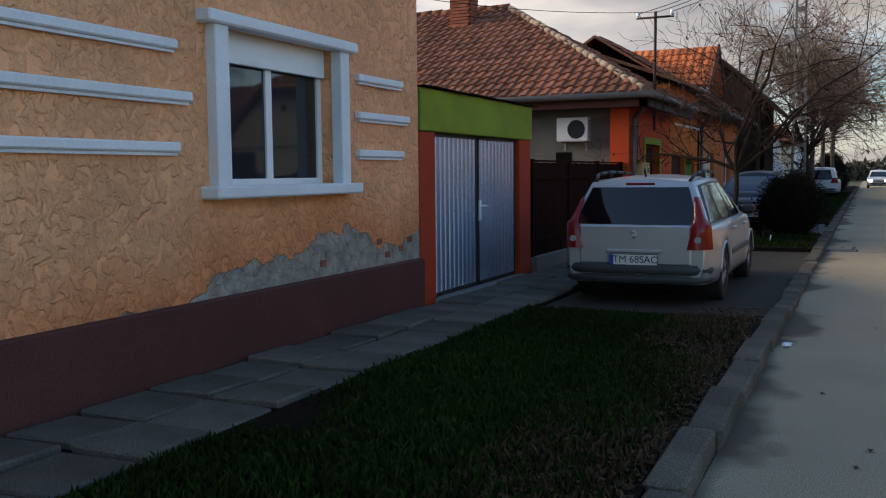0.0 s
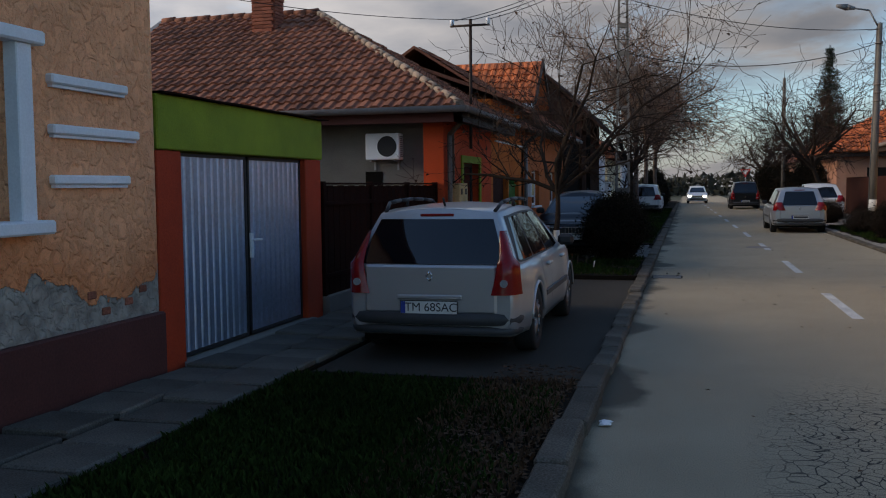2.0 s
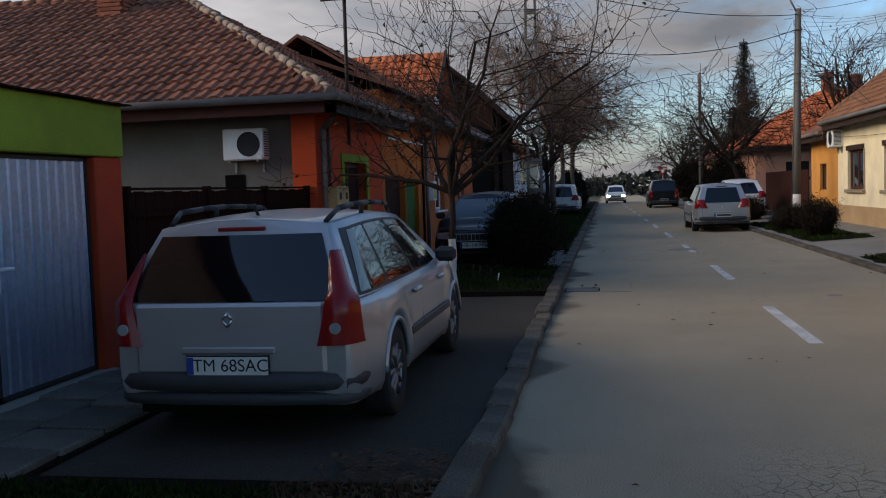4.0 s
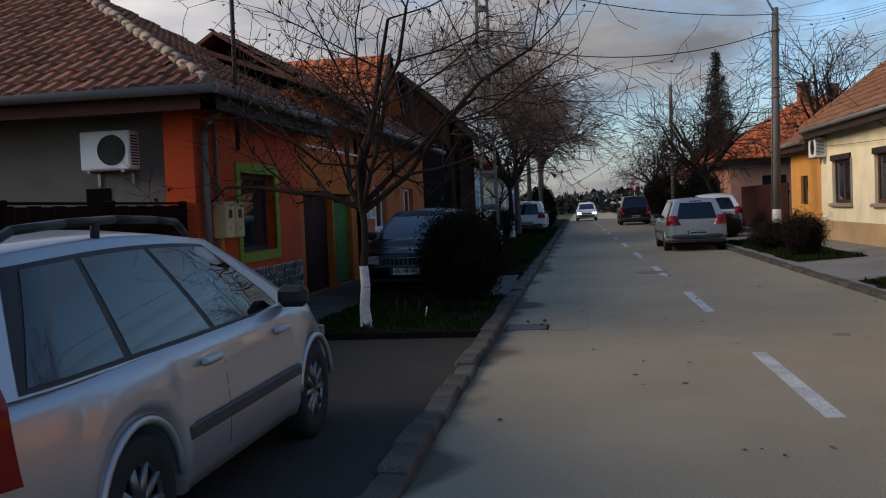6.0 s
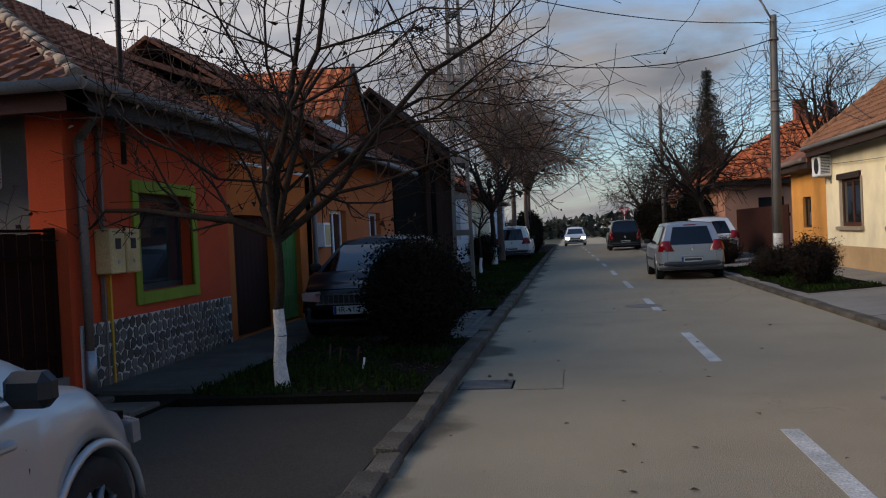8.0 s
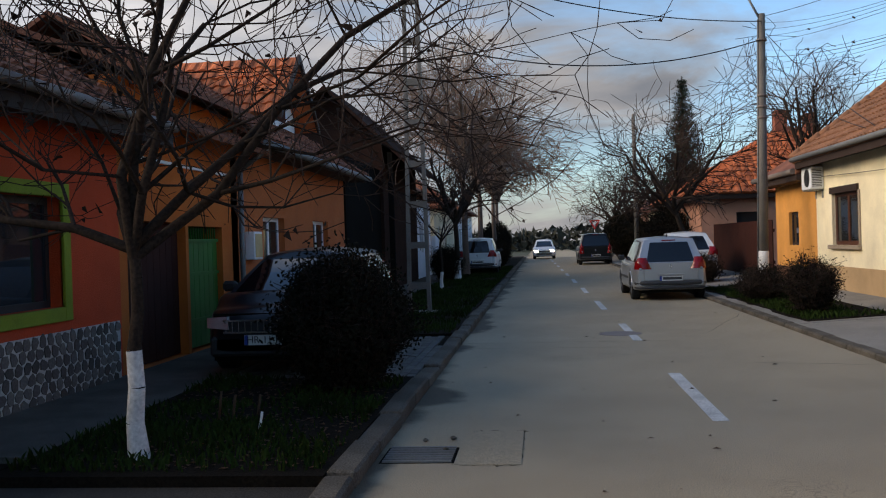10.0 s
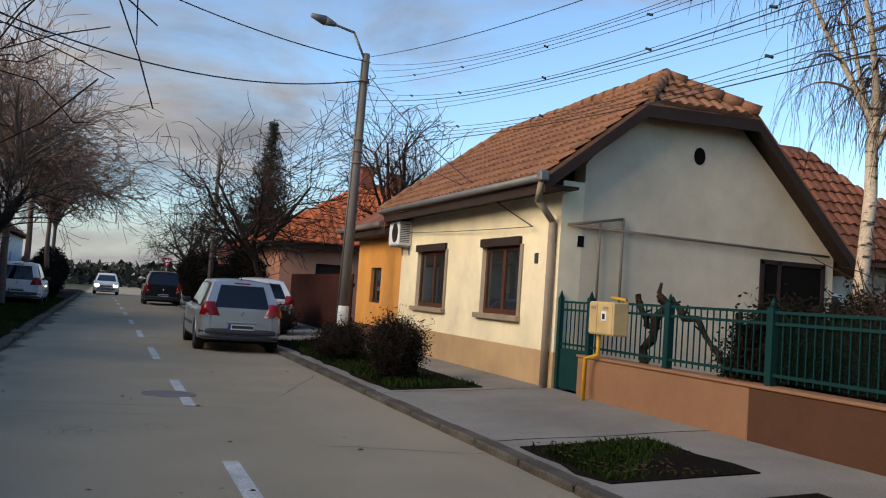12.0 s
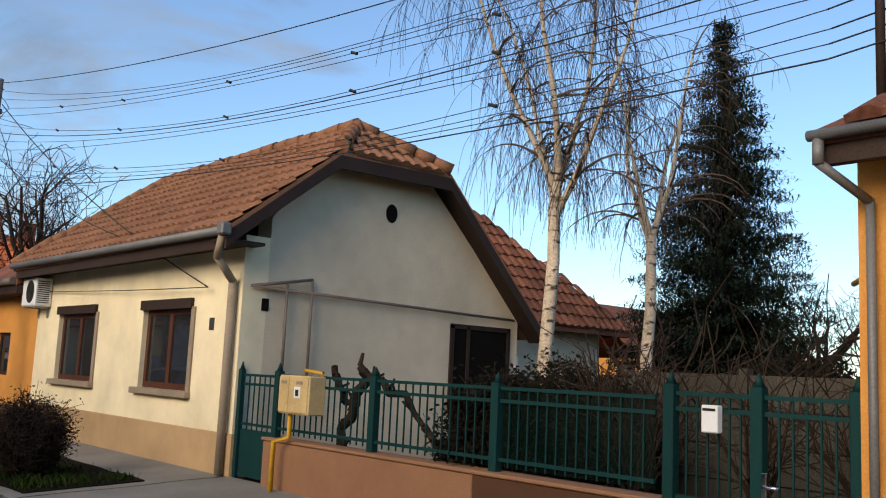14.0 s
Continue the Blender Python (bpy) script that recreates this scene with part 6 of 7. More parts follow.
    # plates
    for yy, turn_, zz in ((-0.055, 0, 0.515), (L + 0.012, 180, 0.42)):
        p = new("number_plate")
        p.parent = c
        p.location = (0, yy, zz)
        p.rotation_euler = (0, 0, radians(turn_))
        bpart("plate_sheet", (-0.26, 0.26, -0.008, 0.012, -0.055, 0.055), M["plate"], p, "white number plate")
        bpart("plate_border", (-0.265, 0.265, -0.004, 0.014, -0.061, 0.061), M["ink"], p)
        bpart("country_band", (-0.258, -0.215, -0.010, -0.008, -0.053, 0.053), M["plateblue"], p)
        if plate:
            cu = bpy.data.curves.new("plate_text", "FONT")
            cu.body = plate
            cu.size = 0.108
            cu.extrude = 0.0008
            cu.align_x, cu.align_y = "CENTER", "CENTER"
            cu.materials.append(M["ink"])
            t = new("plate_text", cu)
            t.parent = p
            t.location, t.rotation_euler = (0.022, -0.0095, 0), (radians(90), 0, 0)
        else:
            bpart("plate_bar", (-0.19, 0.24, -0.010, -0.008, -0.03, 0.03), M["greyplastic"], p)
    # front end
    bm = bmesh.new()
    box(bm, -W * 0.30, W * 0.30, L - 0.06, L + 0.01, 0.50, 0.64, 0.02)
    gr = part("grille", bm, M["plastic"], c)
    bm = bmesh.new()
    for zz in (0.505, 0.635):
        box(bm, -W * 0.30, W * 0.30, L - 0.03, L + 0.018, zz - 0.01, zz + 0.01)
    for i in range(14):
        xx = -W * 0.28 + W * 0.56 * i / 13
        box(bm, xx - 0.006, xx + 0.006, L, L + 0.014, 0.51, 0.63)
    part("grille_bars", bm, M["chrome"], gr)
    bm = bmesh.new()
    box(bm, -W * 0.40, W * 0.40, L - 0.14, L + 0.0, 0.24, 0.46, 0.03)
    part("front_bumper", bm, M["plastic"] if paint is not M["whitecar"] else paint, c)
    for s in (-1, 1):
        bm = bmesh.new()
        poly(bm, [(s * W * 0.26, L - 0.03, 0.54), (s * W * 0.43, L - 0.16, 0.55), (s * W * 0.445, L - 0.22, 0.66), (s * W * 0.27, L - 0.06, 0.68)], (0, 0.07, 0))
        part("headlight", bm, M["headlamp"] if lights_on else M["lens"], c, "lit headlight" if lights_on else "clear headlight")
    # sides
    for s in (-1, 1):
        xs = W / 2
        for y in (yr, yf):
            wheel(c, s * (xs - 0.115), y, s, R, 10)
            r_ = R * 1.17
            raw("arch_lip", *sweep([(s * (xs * 0.985), y + math.cos(math.radians(8 + 164 * i / 16)) * r_, R + math.sin(math.radians(8 + 164 * i / 16)) * r_) for i in range(17)], 0.02), paint, c, "", True)
            bpart("wheel_well", (*sorted((s * (xs - 0.24), s * (xs - 0.25))), y - R, y + R, 0.15, R * 2.1), M["void"], c)
        yd = [gy0 + (gy1 - gy0) * u for u in (0.275, 0.54, 0.86)] if estate else [gy0 + (gy1 - gy0) * u for u in (0.3, 0.53, 0.88)]
        for y in yd:
            w_ = xs * lerp_table(wid_t, y)
            bm = bmesh.new()
            z0 = 0.34 if y > yr + R * 1.3 else R * 2.2
            zz = [z0, 0.42, 0.52, 0.65, 0.75, 0.86, belt - 0.02]
            hh = belt - 0.22
            def sx(z):
                t = (z - 0.22) / hh
                tab = [(0.0, 0.955), (0.12, 0.985), (0.35, 1.0), (0.58, 0.995), (0.72, 0.985), (0.88, 0.965), (1.0, 0.93)]
                return w_ * lerp_table(tab, t)
            zz = sorted(z for z in zz if z >= z0)
            for za, zb in zip(zz, zz[1:]):
                xa, xb = s * (sx(za) + 0.0015), s * (sx(zb) + 0.0015)
                poly(bm, [(xa, y - 0.004, za), (xa, y + 0.004, za), (xb, y + 0.004, zb), (xb, y - 0.004, zb)])
            part("door_seam", bm, M["plastic"], c)
        for y in yd[1:]:
            w_ = xs * lerp_table(wid_t, y - 0.2)
            bm = bmesh.new()
            box(bm, *sorted((s * (w_ * 0.975), s * (w_ * 0.975 + 0.045))), y - 0.30, y - 0.10, 0.775, 0.81, 0.012)
            part("door_handle", bm, paint, c)
        bm = bmesh.new()
        box(bm, *sorted((s * (xs * 0.99), s * (xs + 0.018))), yr + R * 1.3, yf - R * 1.3, 0.48, 0.545, 0.008)
        part("side_moulding", bm, M["greyplastic"], c)
        ym = gy0 + (gy1 - gy0) * 0.86
        bm = bmesh.new()
        box(bm, *sorted((s * (xs * 0.90), s * (xs + 0.10))), ym - 0.06, ym + 0.05, belt + 0.0, belt + 0.13, 0.035)
        part("door_mirror", bm, M["plastic"], c)
        if rails:
            bm = bmesh.new()
            pts = [gpt(s, u, 1.0) + Vector((-s * 0.045, 0, 0.015 + (0.065 if 0.1 < u < 0.9 else 0.0))) for u in (0.04, 0.13, 0.3, 0.5, 0.7, 0.84, 0.92)]
            for a, b in zip(pts, pts[1:]):
                tube(bm, a, b, 0.019, None, 6)
            for u in (0.42,):
                p = gpt(s, u, 1.0) + Vector((-s * 0.045, 0, 0.0))
                tube(bm, p, p + Vector((0, 0, 0.08)), 0.02, None, 6)
            part("roof_rail", bm, M["plastic"], c, "black roof rail")
    tpart("aerial", (0, ty0 + 0.3, zr + 0.02), (0, ty0 + 0.2, zr + 0.13), 0.012, M["plastic"], c, seg=6)
    return c


car((-2.32, 9.74, 0.03), 0, "silver estate car with black roof rails parked on the drive", M["silver"], L=4.00, W=1.70, H=1.38, wb=2.42, rear_over=0.90, bonnet=0.84, plate="TM 68SAC", rails=True)
car((-2.52, 25.95, 0.085), 180, "black hatchback parked nose out behind the shrub", M["blackcar"], L=4.2, W=1.66, H=1.36, wb=2.5, rear_over=0.85, plate="HR-11-FVK")
car((3.45, 33.7, 0.0), 0, "silver hatchback parked by the kerb", M["silver"], L=4.2, W=1.72, H=1.44, wb=2.6, rear_over=0.75, estate=True, tail_tall=False)
car((3.5, 63.5, 0.0), 0, "dark sport utility vehicle parked by the kerb", M["blackcar"], L=4.4, W=1.85, H=1.7, wb=2.65, rear_over=0.85, suv=1.0)
car((0.75, 86.0, 0.0), 180, "white oncoming saloon with lit headlights", M["whitecar"], L=4.3, W=1.7, H=1.42, estate=False, lights_on=True)
car((-2.2, 51.0, 0.1), 0, "white hatchback parked on the verge", M["whitecar"], L=4.1, W=1.72, H=1.5, wb=2.55, rear_over=0.75, tail_tall=False)
car((5.2, 41.5, 0.12), 0, "pale saloon parked on the pavement", M["whitecar"], L=4.2, W=1.7, H=1.44, estate=False, tail_tall=False)


# ---- trees and shrubs ----
def grow(rnd, segs, p, d, r, length, level, maxlevel, droop, spread, kids, wig):
    """Collect tapered segments (p, q, r0, r1, level) of a branch and its children."""
    n = 4 if level < 2 else 3
    pts = [p]
    for i in range(n):
        d = (d + Vector((rnd.gauss(0, wig), rnd.gauss(0, wig), rnd.gauss(0, wig) + droop))).normalized()
        q = pts[-1] + d * (length / n)
        r0, r1 = r * (1 - 0.55 * i / n), r * (1 - 0.55 * (i + 1) / n)
        segs.append((pts[-1], q, r0, r1, level))
        pts.append(q)
        if level < maxlevel:
            for _ in range(kids[level] if i > 0 or level > 0 else 0):
                if rnd.random() < 0.8:
                    a = rnd.uniform(0, 6.28)
                    o = d.orthogonal().normalized()
                    side = (o * math.cos(a) + d.cross(o) * math.sin(a))
                    nd = (d * rnd.uniform(0.35, 0.8) + side * spread).normalized()
                    grow(rnd, segs, pts[-1], nd, r1 * rnd.uniform(0.45, 0.68), length * rnd.uniform(0.5, 0.75), level + 1, maxlevel, droop, spread, kids, wig)


def mesh_segs(segs, fat=1.0):
    verts, faces = [], []
    for p, q, r0, r1, lv in segs:
        k = 3 if lv >= 3 else (4 if lv == 2 else 7)
        d = (q - p).normalized()
        a = d.orthogonal().normalized()
        b = d.cross(a)
        s = len(verts)
        for c, r in ((p, r0 * fat), (q, r1 * fat)):
            for i in range(k):
                t = 2 * math.pi * i / k
                verts.append(c + (a * math.cos(t) + b * math.sin(t)) * r)
        faces += [(s + i, s + (i + 1) % k, s + k + (i + 1) % k, s + k + i) for i in range(k)]
    return verts, faces


def bare_tree(loc, label, seed, trunk_h, r, limbs, limb_len, maxlevel=4, droop=0.0, spread=0.7, kids=(2, 2, 2, 2), wig=0.12, lean=(0, 0), trunk_mat="bark", twig_mat="twig", lime=0.0, up=0.8, minr=0.004, buds=0, group="", dirs=(), floor=-1.0):
    rnd = random.Random(seed)
    t = thing("tree", loc, label, "tree", group)
    trunk, segs = [], []
    p = Vector((0, 0, -0.05))
    n = 6
    for i in range(n):
        q = Vector((lean[0] * (i + 1) / n + rnd.gauss(0, 0.015), lean[1] * (i + 1) / n + rnd.gauss(0, 0.015), trunk_h * (i + 1) / n))
        trunk.append((p, q, r * (1.25 if i == 0 else 1 - 0.06 * i), r * (1 - 0.06 * (i + 1)), 0))
        p = q
    for i in range(limbs):
        a = 2 * math.pi * (i + rnd.uniform(-0.25, 0.25)) / limbs
        d = Vector((math.cos(a), math.sin(a), up * rnd.uniform(0.7, 1.5))).normalized()
        grow(rnd, segs, p - Vector((0, 0, rnd.uniform(0, 0.25) * trunk_h * 0.3)), d, r * rnd.uniform(0.55, 0.75), limb_len * rnd.uniform(0.75, 1.15), 1, maxlevel, droop, spread, kids, wig)
    for dx, dy, dz, ln in dirs:
        grow(rnd, segs, p - Vector((0, 0, rnd.uniform(0, 0.12))), Vector((dx, dy, dz)).normalized(), r * rnd.uniform(0.62, 0.75), ln, 1, maxlevel, droop, spread, kids, wig)
    segs = [(p_, q_, max(r0, minr), max(r1, minr * 0.8), lv) for p_, q_, r0, r1, lv in segs if q_.z > floor]
    raw("trunk", *mesh_segs(trunk), M[trunk_mat], t, "", True)
    thick = [s for s in segs if s[4] <= 2]
    thin = [s for s in segs if s[4] > 2]
    raw("crown_limb", *mesh_segs(thick), M[trunk_mat], t, "", True)["kind"] = "stuff"
    raw("crown", *mesh_segs(thin), M[twig_mat], t)["kind"] = "stuff"
    if lime:
        coat = trunk[:max(1, round(lime / trunk_h * n))]
        raw("lime_wash", *mesh_segs([(a, b, r0 * 1.1, r1 * 1.1, 0) for a, b, r0, r1, _ in coat]), M["limewash"], t, "white lime wash round the trunk foot", True)
    if buds:
        verts, faces = [], []
        for p_, q_, r0, r1, lv in thin:
            if rnd.random() < buds:
                c = q_ + Vector((rnd.gauss(0, 0.02), rnd.gauss(0, 0.02), rnd.gauss(0, 0.02)))
                k = len(verts)
                s = rnd.uniform(0.012, 0.028)
                for _ in range(4):
                    verts.append(c + Vector((rnd.gauss(0, s), rnd.gauss(0, s), rnd.gauss(0, s))))
                faces += [(k, k + 1, k + 2), (k, k + 2, k + 3)]
        raw("dry_leaves", verts, faces, M["twig"], t)["kind"] = "stuff"
    return t


bare_tree((-2.29, 17.95, 0.1), "bare fruit tree with lime-washed trunk foot", 5, 1.48, 0.060, 0, 2.2, 4, 0.07, 0.85, (2, 2, 2, 2), 0.22, lime=0.70, buds=0.12, minr=0.0042, dirs=((-1, -0.1, 0.3, 1.7), (-0.3, 0.3, 1, 2.3), (0.12, -0.25, 1, 2.4), (0.75, 0.05, 0.85, 2.9), (1, 0.25, 0.4, 2.1), (-0.4, 0.9, 0.6, 2.0), (0.0, -0.5, 1.0, 1.8)), floor=1.5)
bare_tree((-2.6, 46.0, 0.1), "bare street tree with lime-washed trunk", 8, 2.2, 0.12, 8, 2.5, 4, 0.02, 0.7, (2, 2, 2, 1), 0.13, lime=0.9, up=1.1, twig_mat="twig", minr=0.008)
bare_tree((-2.55, 40.0, 0.1), "young bare sapling on the verge", 9, 1.5, 0.05, 4, 1.1, 3, 0.02, 0.6, (2, 2, 1, 1), 0.12, lime=0.4, up=1.2, minr=0.006)
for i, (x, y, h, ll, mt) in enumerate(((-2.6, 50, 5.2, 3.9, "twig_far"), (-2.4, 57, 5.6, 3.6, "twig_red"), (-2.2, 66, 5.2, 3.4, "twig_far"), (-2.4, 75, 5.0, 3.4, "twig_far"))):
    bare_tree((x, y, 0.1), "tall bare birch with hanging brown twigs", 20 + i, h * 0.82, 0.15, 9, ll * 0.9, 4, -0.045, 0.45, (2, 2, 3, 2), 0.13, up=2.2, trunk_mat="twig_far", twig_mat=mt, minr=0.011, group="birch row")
for i, (x, y, h, ll) in enumerate(((6.0, 45.0, 2.2, 2.6), (6.2, 56, 2.4, 2.8), (6.0, 70, 2.4, 2.8), (5.6, 80, 2.4, 2.8))):
    bare_tree((x, y, 0.15), "bare dark street tree with lime-washed foot", 40 + i, h, 0.12, 7, ll, 4, 0.02, 0.75, (2, 2, 2, 1), 0.14, lean=(-0.9 if i == 0 else 0.1, -0.4), lime=0.5, up=0.9, minr=0.011, group="right street trees")
bare_tree((9.2, 42.5, 0.2), "tall bare tree behind the board fence", 47, 3.2, 0.12, 7, 2.6, 4, 0.03, 0.6, (2, 2, 2, 1), 0.12, up=1.6, minr=0.01)


def birch(loc, label, seed, stems, h, r, hang):
    rnd = random.Random(seed)
    t = thing("birch_tree", loc, label, "tree", "garden birches")
    main, segs = [], []
    p = Vector((0, 0, -0.1))
    fork = h * 0.56
    n = 6
    for i in range(n):
        q = Vector((0.03 * i + rnd.gauss(0, 0.02), rnd.gauss(0, 0.02), fork * (i + 1) / n))
        main.append((p, q, r * (1 - 0.05 * i), r * (1 - 0.05 * (i + 1)), 0))
        p = q
    tips = []
    for s in range(stems):
        a = 6.28 * s / stems + rnd.uniform(-0.3, 0.3)
        d = Vector((math.cos(a) * 0.6, math.sin(a) * 0.6, 1)).normalized()
        q = p - Vector((0, 0, rnd.uniform(0, 0.9)))
        rr = r * 0.5
        for i in range(7):
            d = (d + Vector((rnd.gauss(0, 0.08), rnd.gauss(0, 0.08), 0.16))).normalized()
            e = q + d * (h - fork) / 6.5
            main.append((q, e, rr, rr * 0.84, 1))
            rr *= 0.84
            q = e
            for _ in range(2):
                b = rnd.uniform(0, 6.28)
                dd = Vector((math.cos(b), math.sin(b), rnd.uniform(0.2, 0.9))).normalized()
                tips.append((q, dd, rr * 0.5))
            if i == 6:
                tips.append((q, d, rr))
    for q, d, rr in tips:
        ln = rnd.uniform(0.9, 1.9)
        for i in range(6):
            d = (d + Vector((rnd.gauss(0, 0.1), rnd.gauss(0, 0.1), -0.12 - 0.05 * i))).normalized()
            e = q + d * ln / 6
            segs.append((q, e, max(rr * (1 - i / 8), 0.006), max(rr * (1 - (i + 1) / 8), 0.005), 2))
            q = e
            for _ in range(3):
                w, dq = q, Vector((rnd.gauss(0, 0.5), rnd.gauss(0, 0.5), -0.2)).normalized()
                for k in range(5):
                    dq = (dq + Vector((rnd.gauss(0, 0.05), rnd.gauss(0, 0.05), -0.5))).normalized()
                    x = w + dq * hang * rnd.uniform(0.12, 0.3)
                    segs.append((w, x, 0.0036, 0.003, 3))
                    w = x
    raw("trunk", *mesh_segs(main), M["birchbark"], t, "pale peeling birch bark", True)
    raw("crown_limb", *mesh_segs([s for s in segs if s[4] == 2]), M["birchtwig"], t)["kind"] = "stuff"
    raw("crown", *mesh_segs([s for s in segs if s[4] == 3]), M["twig"], t)["kind"] = "stuff"
    return t


birch((11.7, 25.95, 0.2), "pale birch with cut forked crown and hanging twigs", 3, 5, 8.6, 0.125, 1.0)
birch((14.65, 26.3, 0.2), "pale birch with broken upright limbs behind the fence", 4, 4, 7.2, 0.13, 0.5)


def spruce(loc, label, seed, h, rad):
    rnd = random.Random(seed)
    t = thing("spruce_tree", loc, label, "tree")
    tpart("trunk", (0, 0, -0.1), (0, 0, h), 0.16, M["bark"], t, r1=0.02)
    verts, faces = [], []
    tiers = int(h / 0.22)
    for i in range(tiers):
        f = i / tiers
        z = h * (0.06 + 0.94 * f)
        L0 = rad * (1 - f) ** 0.85 + 0.12
        nb = max(6, int(22 * (1 - f) + 6))
        for k in range(nb):
            a = rnd.uniform(0, 6.28)
            L1 = L0 * rnd.uniform(0.65, 1.12)
            m = max(3, int(L1 / 0.13))
            for s in range(m):
                g = (s + 0.5) / m
                c = Vector((math.cos(a) * L1 * g, math.sin(a) * L1 * g, z - 0.35 * L1 * g + 0.22 * L1 * g * g))
                for _ in range(16):
                    e = c + Vector((rnd.gauss(0, 0.09), rnd.gauss(0, 0.09), rnd.gauss(-0.05, 0.06)))
                    o = Vector((rnd.gauss(0, 0.5), rnd.gauss(0, 0.5), rnd.gauss(-0.2, 0.3))).normalized() * 0.15
                    w = Vector((-o.y, o.x, 0.02)).normalized() * 0.02
                    q = len(verts)
                    verts += [e - w, e + w, e + o]
                    faces.append((q, q + 1, q + 2))
    raw("needles", verts, faces, M["needle"], t)["kind"] = "stuff"
    return t


spruce((20.0, 28.1, 0.2), "tall dark spruce with narrow crown", 6, 10.2, 2.8)
spruce((8.0, 61, 0.2), "dark pointed spruce behind the pink house", 7, 9.5, 2.0)


def shrub(loc, label, seed, rx, ry, h, count, dense=0.5, leaf=0.02, group=""):
    rnd = random.Random(seed)
    t = thing("shrub", loc, label, "shrub", group)
    segs = []
    for _ in range(count):
        a, rr = rnd.uniform(0, 6.28), math.sqrt(rnd.random())
        top = Vector((math.cos(a) * rr * rx, math.sin(a) * rr * ry, h * (1 - 0.42 * rr ** 3) * rnd.uniform(0.55, 1.04)))
        p = Vector((math.cos(a) * rr * rx * 0.35, math.sin(a) * rr * ry * 0.35, 0))
        for k in range(4):
            q = p.lerp(top, (k + 1) / 4) if k < 3 else top
            q = q + Vector((rnd.gauss(0, 0.03), rnd.gauss(0, 0.03), 0.0))
            segs.append((p, q, 0.007 - k * 0.001, 0.006 - k * 0.001, 3))
            for _ in range(2):
                e = q + Vector((rnd.gauss(0, 0.09), rnd.gauss(0, 0.09), rnd.gauss(0.05, 0.07)))
                segs.append((q, e, 0.004, 0.003, 3))
            p = q
    raw("crown", *mesh_segs(segs), M["twig"], t)["kind"] = "stuff"
    verts, faces = [], []
    for p_, q_, *_r in segs:
        if rnd.random() < dense:
            for _ in range(3):
                c = q_ + Vector((rnd.gauss(0, 0.05), rnd.gauss(0, 0.05), rnd.gauss(0, 0.05)))
                k = len(verts)
                o = Vector((rnd.gauss(0, 1), rnd.gauss(0, 1), rnd.gauss(0, 1))).normalized() * leaf
                w = o.orthogonal().normalized() * leaf * 0.6
                verts += [c - o, c + w, c + o, c - w]
                faces.append((k, k + 1, k + 2, k + 3))
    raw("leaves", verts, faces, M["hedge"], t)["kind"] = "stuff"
    return t


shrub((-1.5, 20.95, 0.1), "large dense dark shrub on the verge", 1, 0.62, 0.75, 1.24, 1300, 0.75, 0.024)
shrub((5.0, 28.1, 0.10), "clipped round brown shrub on the grass island", 2, 0.42, 0.45, 0.92, 420, 0.5, 0.02, "island shrubs")
shrub((4.95, 31.4, 0.10), "clipped low brown shrub on the grass island", 3, 0.45, 0.75, 0.66, 380, 0.5, 0.02, "island shrubs")
shrub((5.1, 39.6, 0.10), "clipped low brown shrub on the grass island", 4, 0.6, 0.9, 0.8, 300, 0.5, 0.025, "island shrubs")
shrub((-1.9, 63, 0.1), "far clipped hedge by the kerb", 5, 0.7, 3.0, 1.3, 500, 0.9, 0.04)
shrub((6.1, 54, 0.15), "tangled dark undergrowth beside the far pavement", 31, 1.0, 5.0, 2.4, 1100, 0.6, 0.05)
shrub((6.0, 74, 0.15), "tangled dark undergrowth beside the far pavement", 32, 1.2, 9.0, 2.9, 1400, 0.6, 0.06)
shrub((-2.6, 78, 0.1), "far dark hedge beside the verge", 33, 0.9, 8.0, 2.6, 1200, 0.7, 0.06)
shrub((-3.0, 46, 0.1), "far dark shrub near the fence", 6, 0.6, 1.2, 1.2, 250, 0.9, 0.03)
# climbing vine and shrubs in the cream house garden
vine = thing("vine", (7.25, 24.15, 0.12), "gnarled dark vine trunk behind the railing", "vine")
rnd_ = random.Random(77)
sg = []
for a, b, r in (((0, 0.9, 0.3), (0.0, 0.35, 1.5), 0.06), ((0, 0.55, 1.0), (0.0, 0.95, 1.45), 0.04), ((0.0, 0.0, 1.35), (0.0, -1.3, 0.55), 0.035), ((0, -1.3, 0.3), (0, -1.15, 1.3), 0.04), ((0, 0.35, 1.45), (0.0, -0.1, 1.3), 0.04)):
    p, q = Vector(a), Vector(b)
    last = p
    for i in range(8):
        e = p.lerp(q, (i + 1) / 8) + Vector((rnd_.gauss(0, 0.03), rnd_.gauss(0, 0.05), rnd_.gauss(0, 0.04)))
        sg.append((last, e, r * rnd_.uniform(0.8, 1.3), r * rnd_.uniform(0.7, 1.1), 1))
        if rnd_.random() < 0.6:
            sg.append((e, e + Vector((rnd_.gauss(0, 0.06), rnd_.gauss(0, 0.1), rnd_.uniform(0.02, 0.14))), r * 0.5, r * 0.3, 1))
        last = e
raw("vine_wood", *mesh_segs(sg), M["bark"], vine, "", True)
shrub((7.6, 22.75, 0.2), "dense dark evergreen shrub behind the railing", 10, 0.5, 0.48, 1.3, 900, 0.95, 0.03)
for i, (x, y) in enumerate(((8.2, 21.6), (8.6, 20.6), (9.2, 22.2), (10.2, 23.2), (9.0, 19.8))):
    bare_tree((x, y, 0.2), "thin bare garden bush behind the fence", 60 + i, 0.3, 0.03, 7, 1.0, 3, 0.03, 0.5, (2, 2, 1, 1), 0.12, up=1.6, minr=0.006, group="garden bushes")
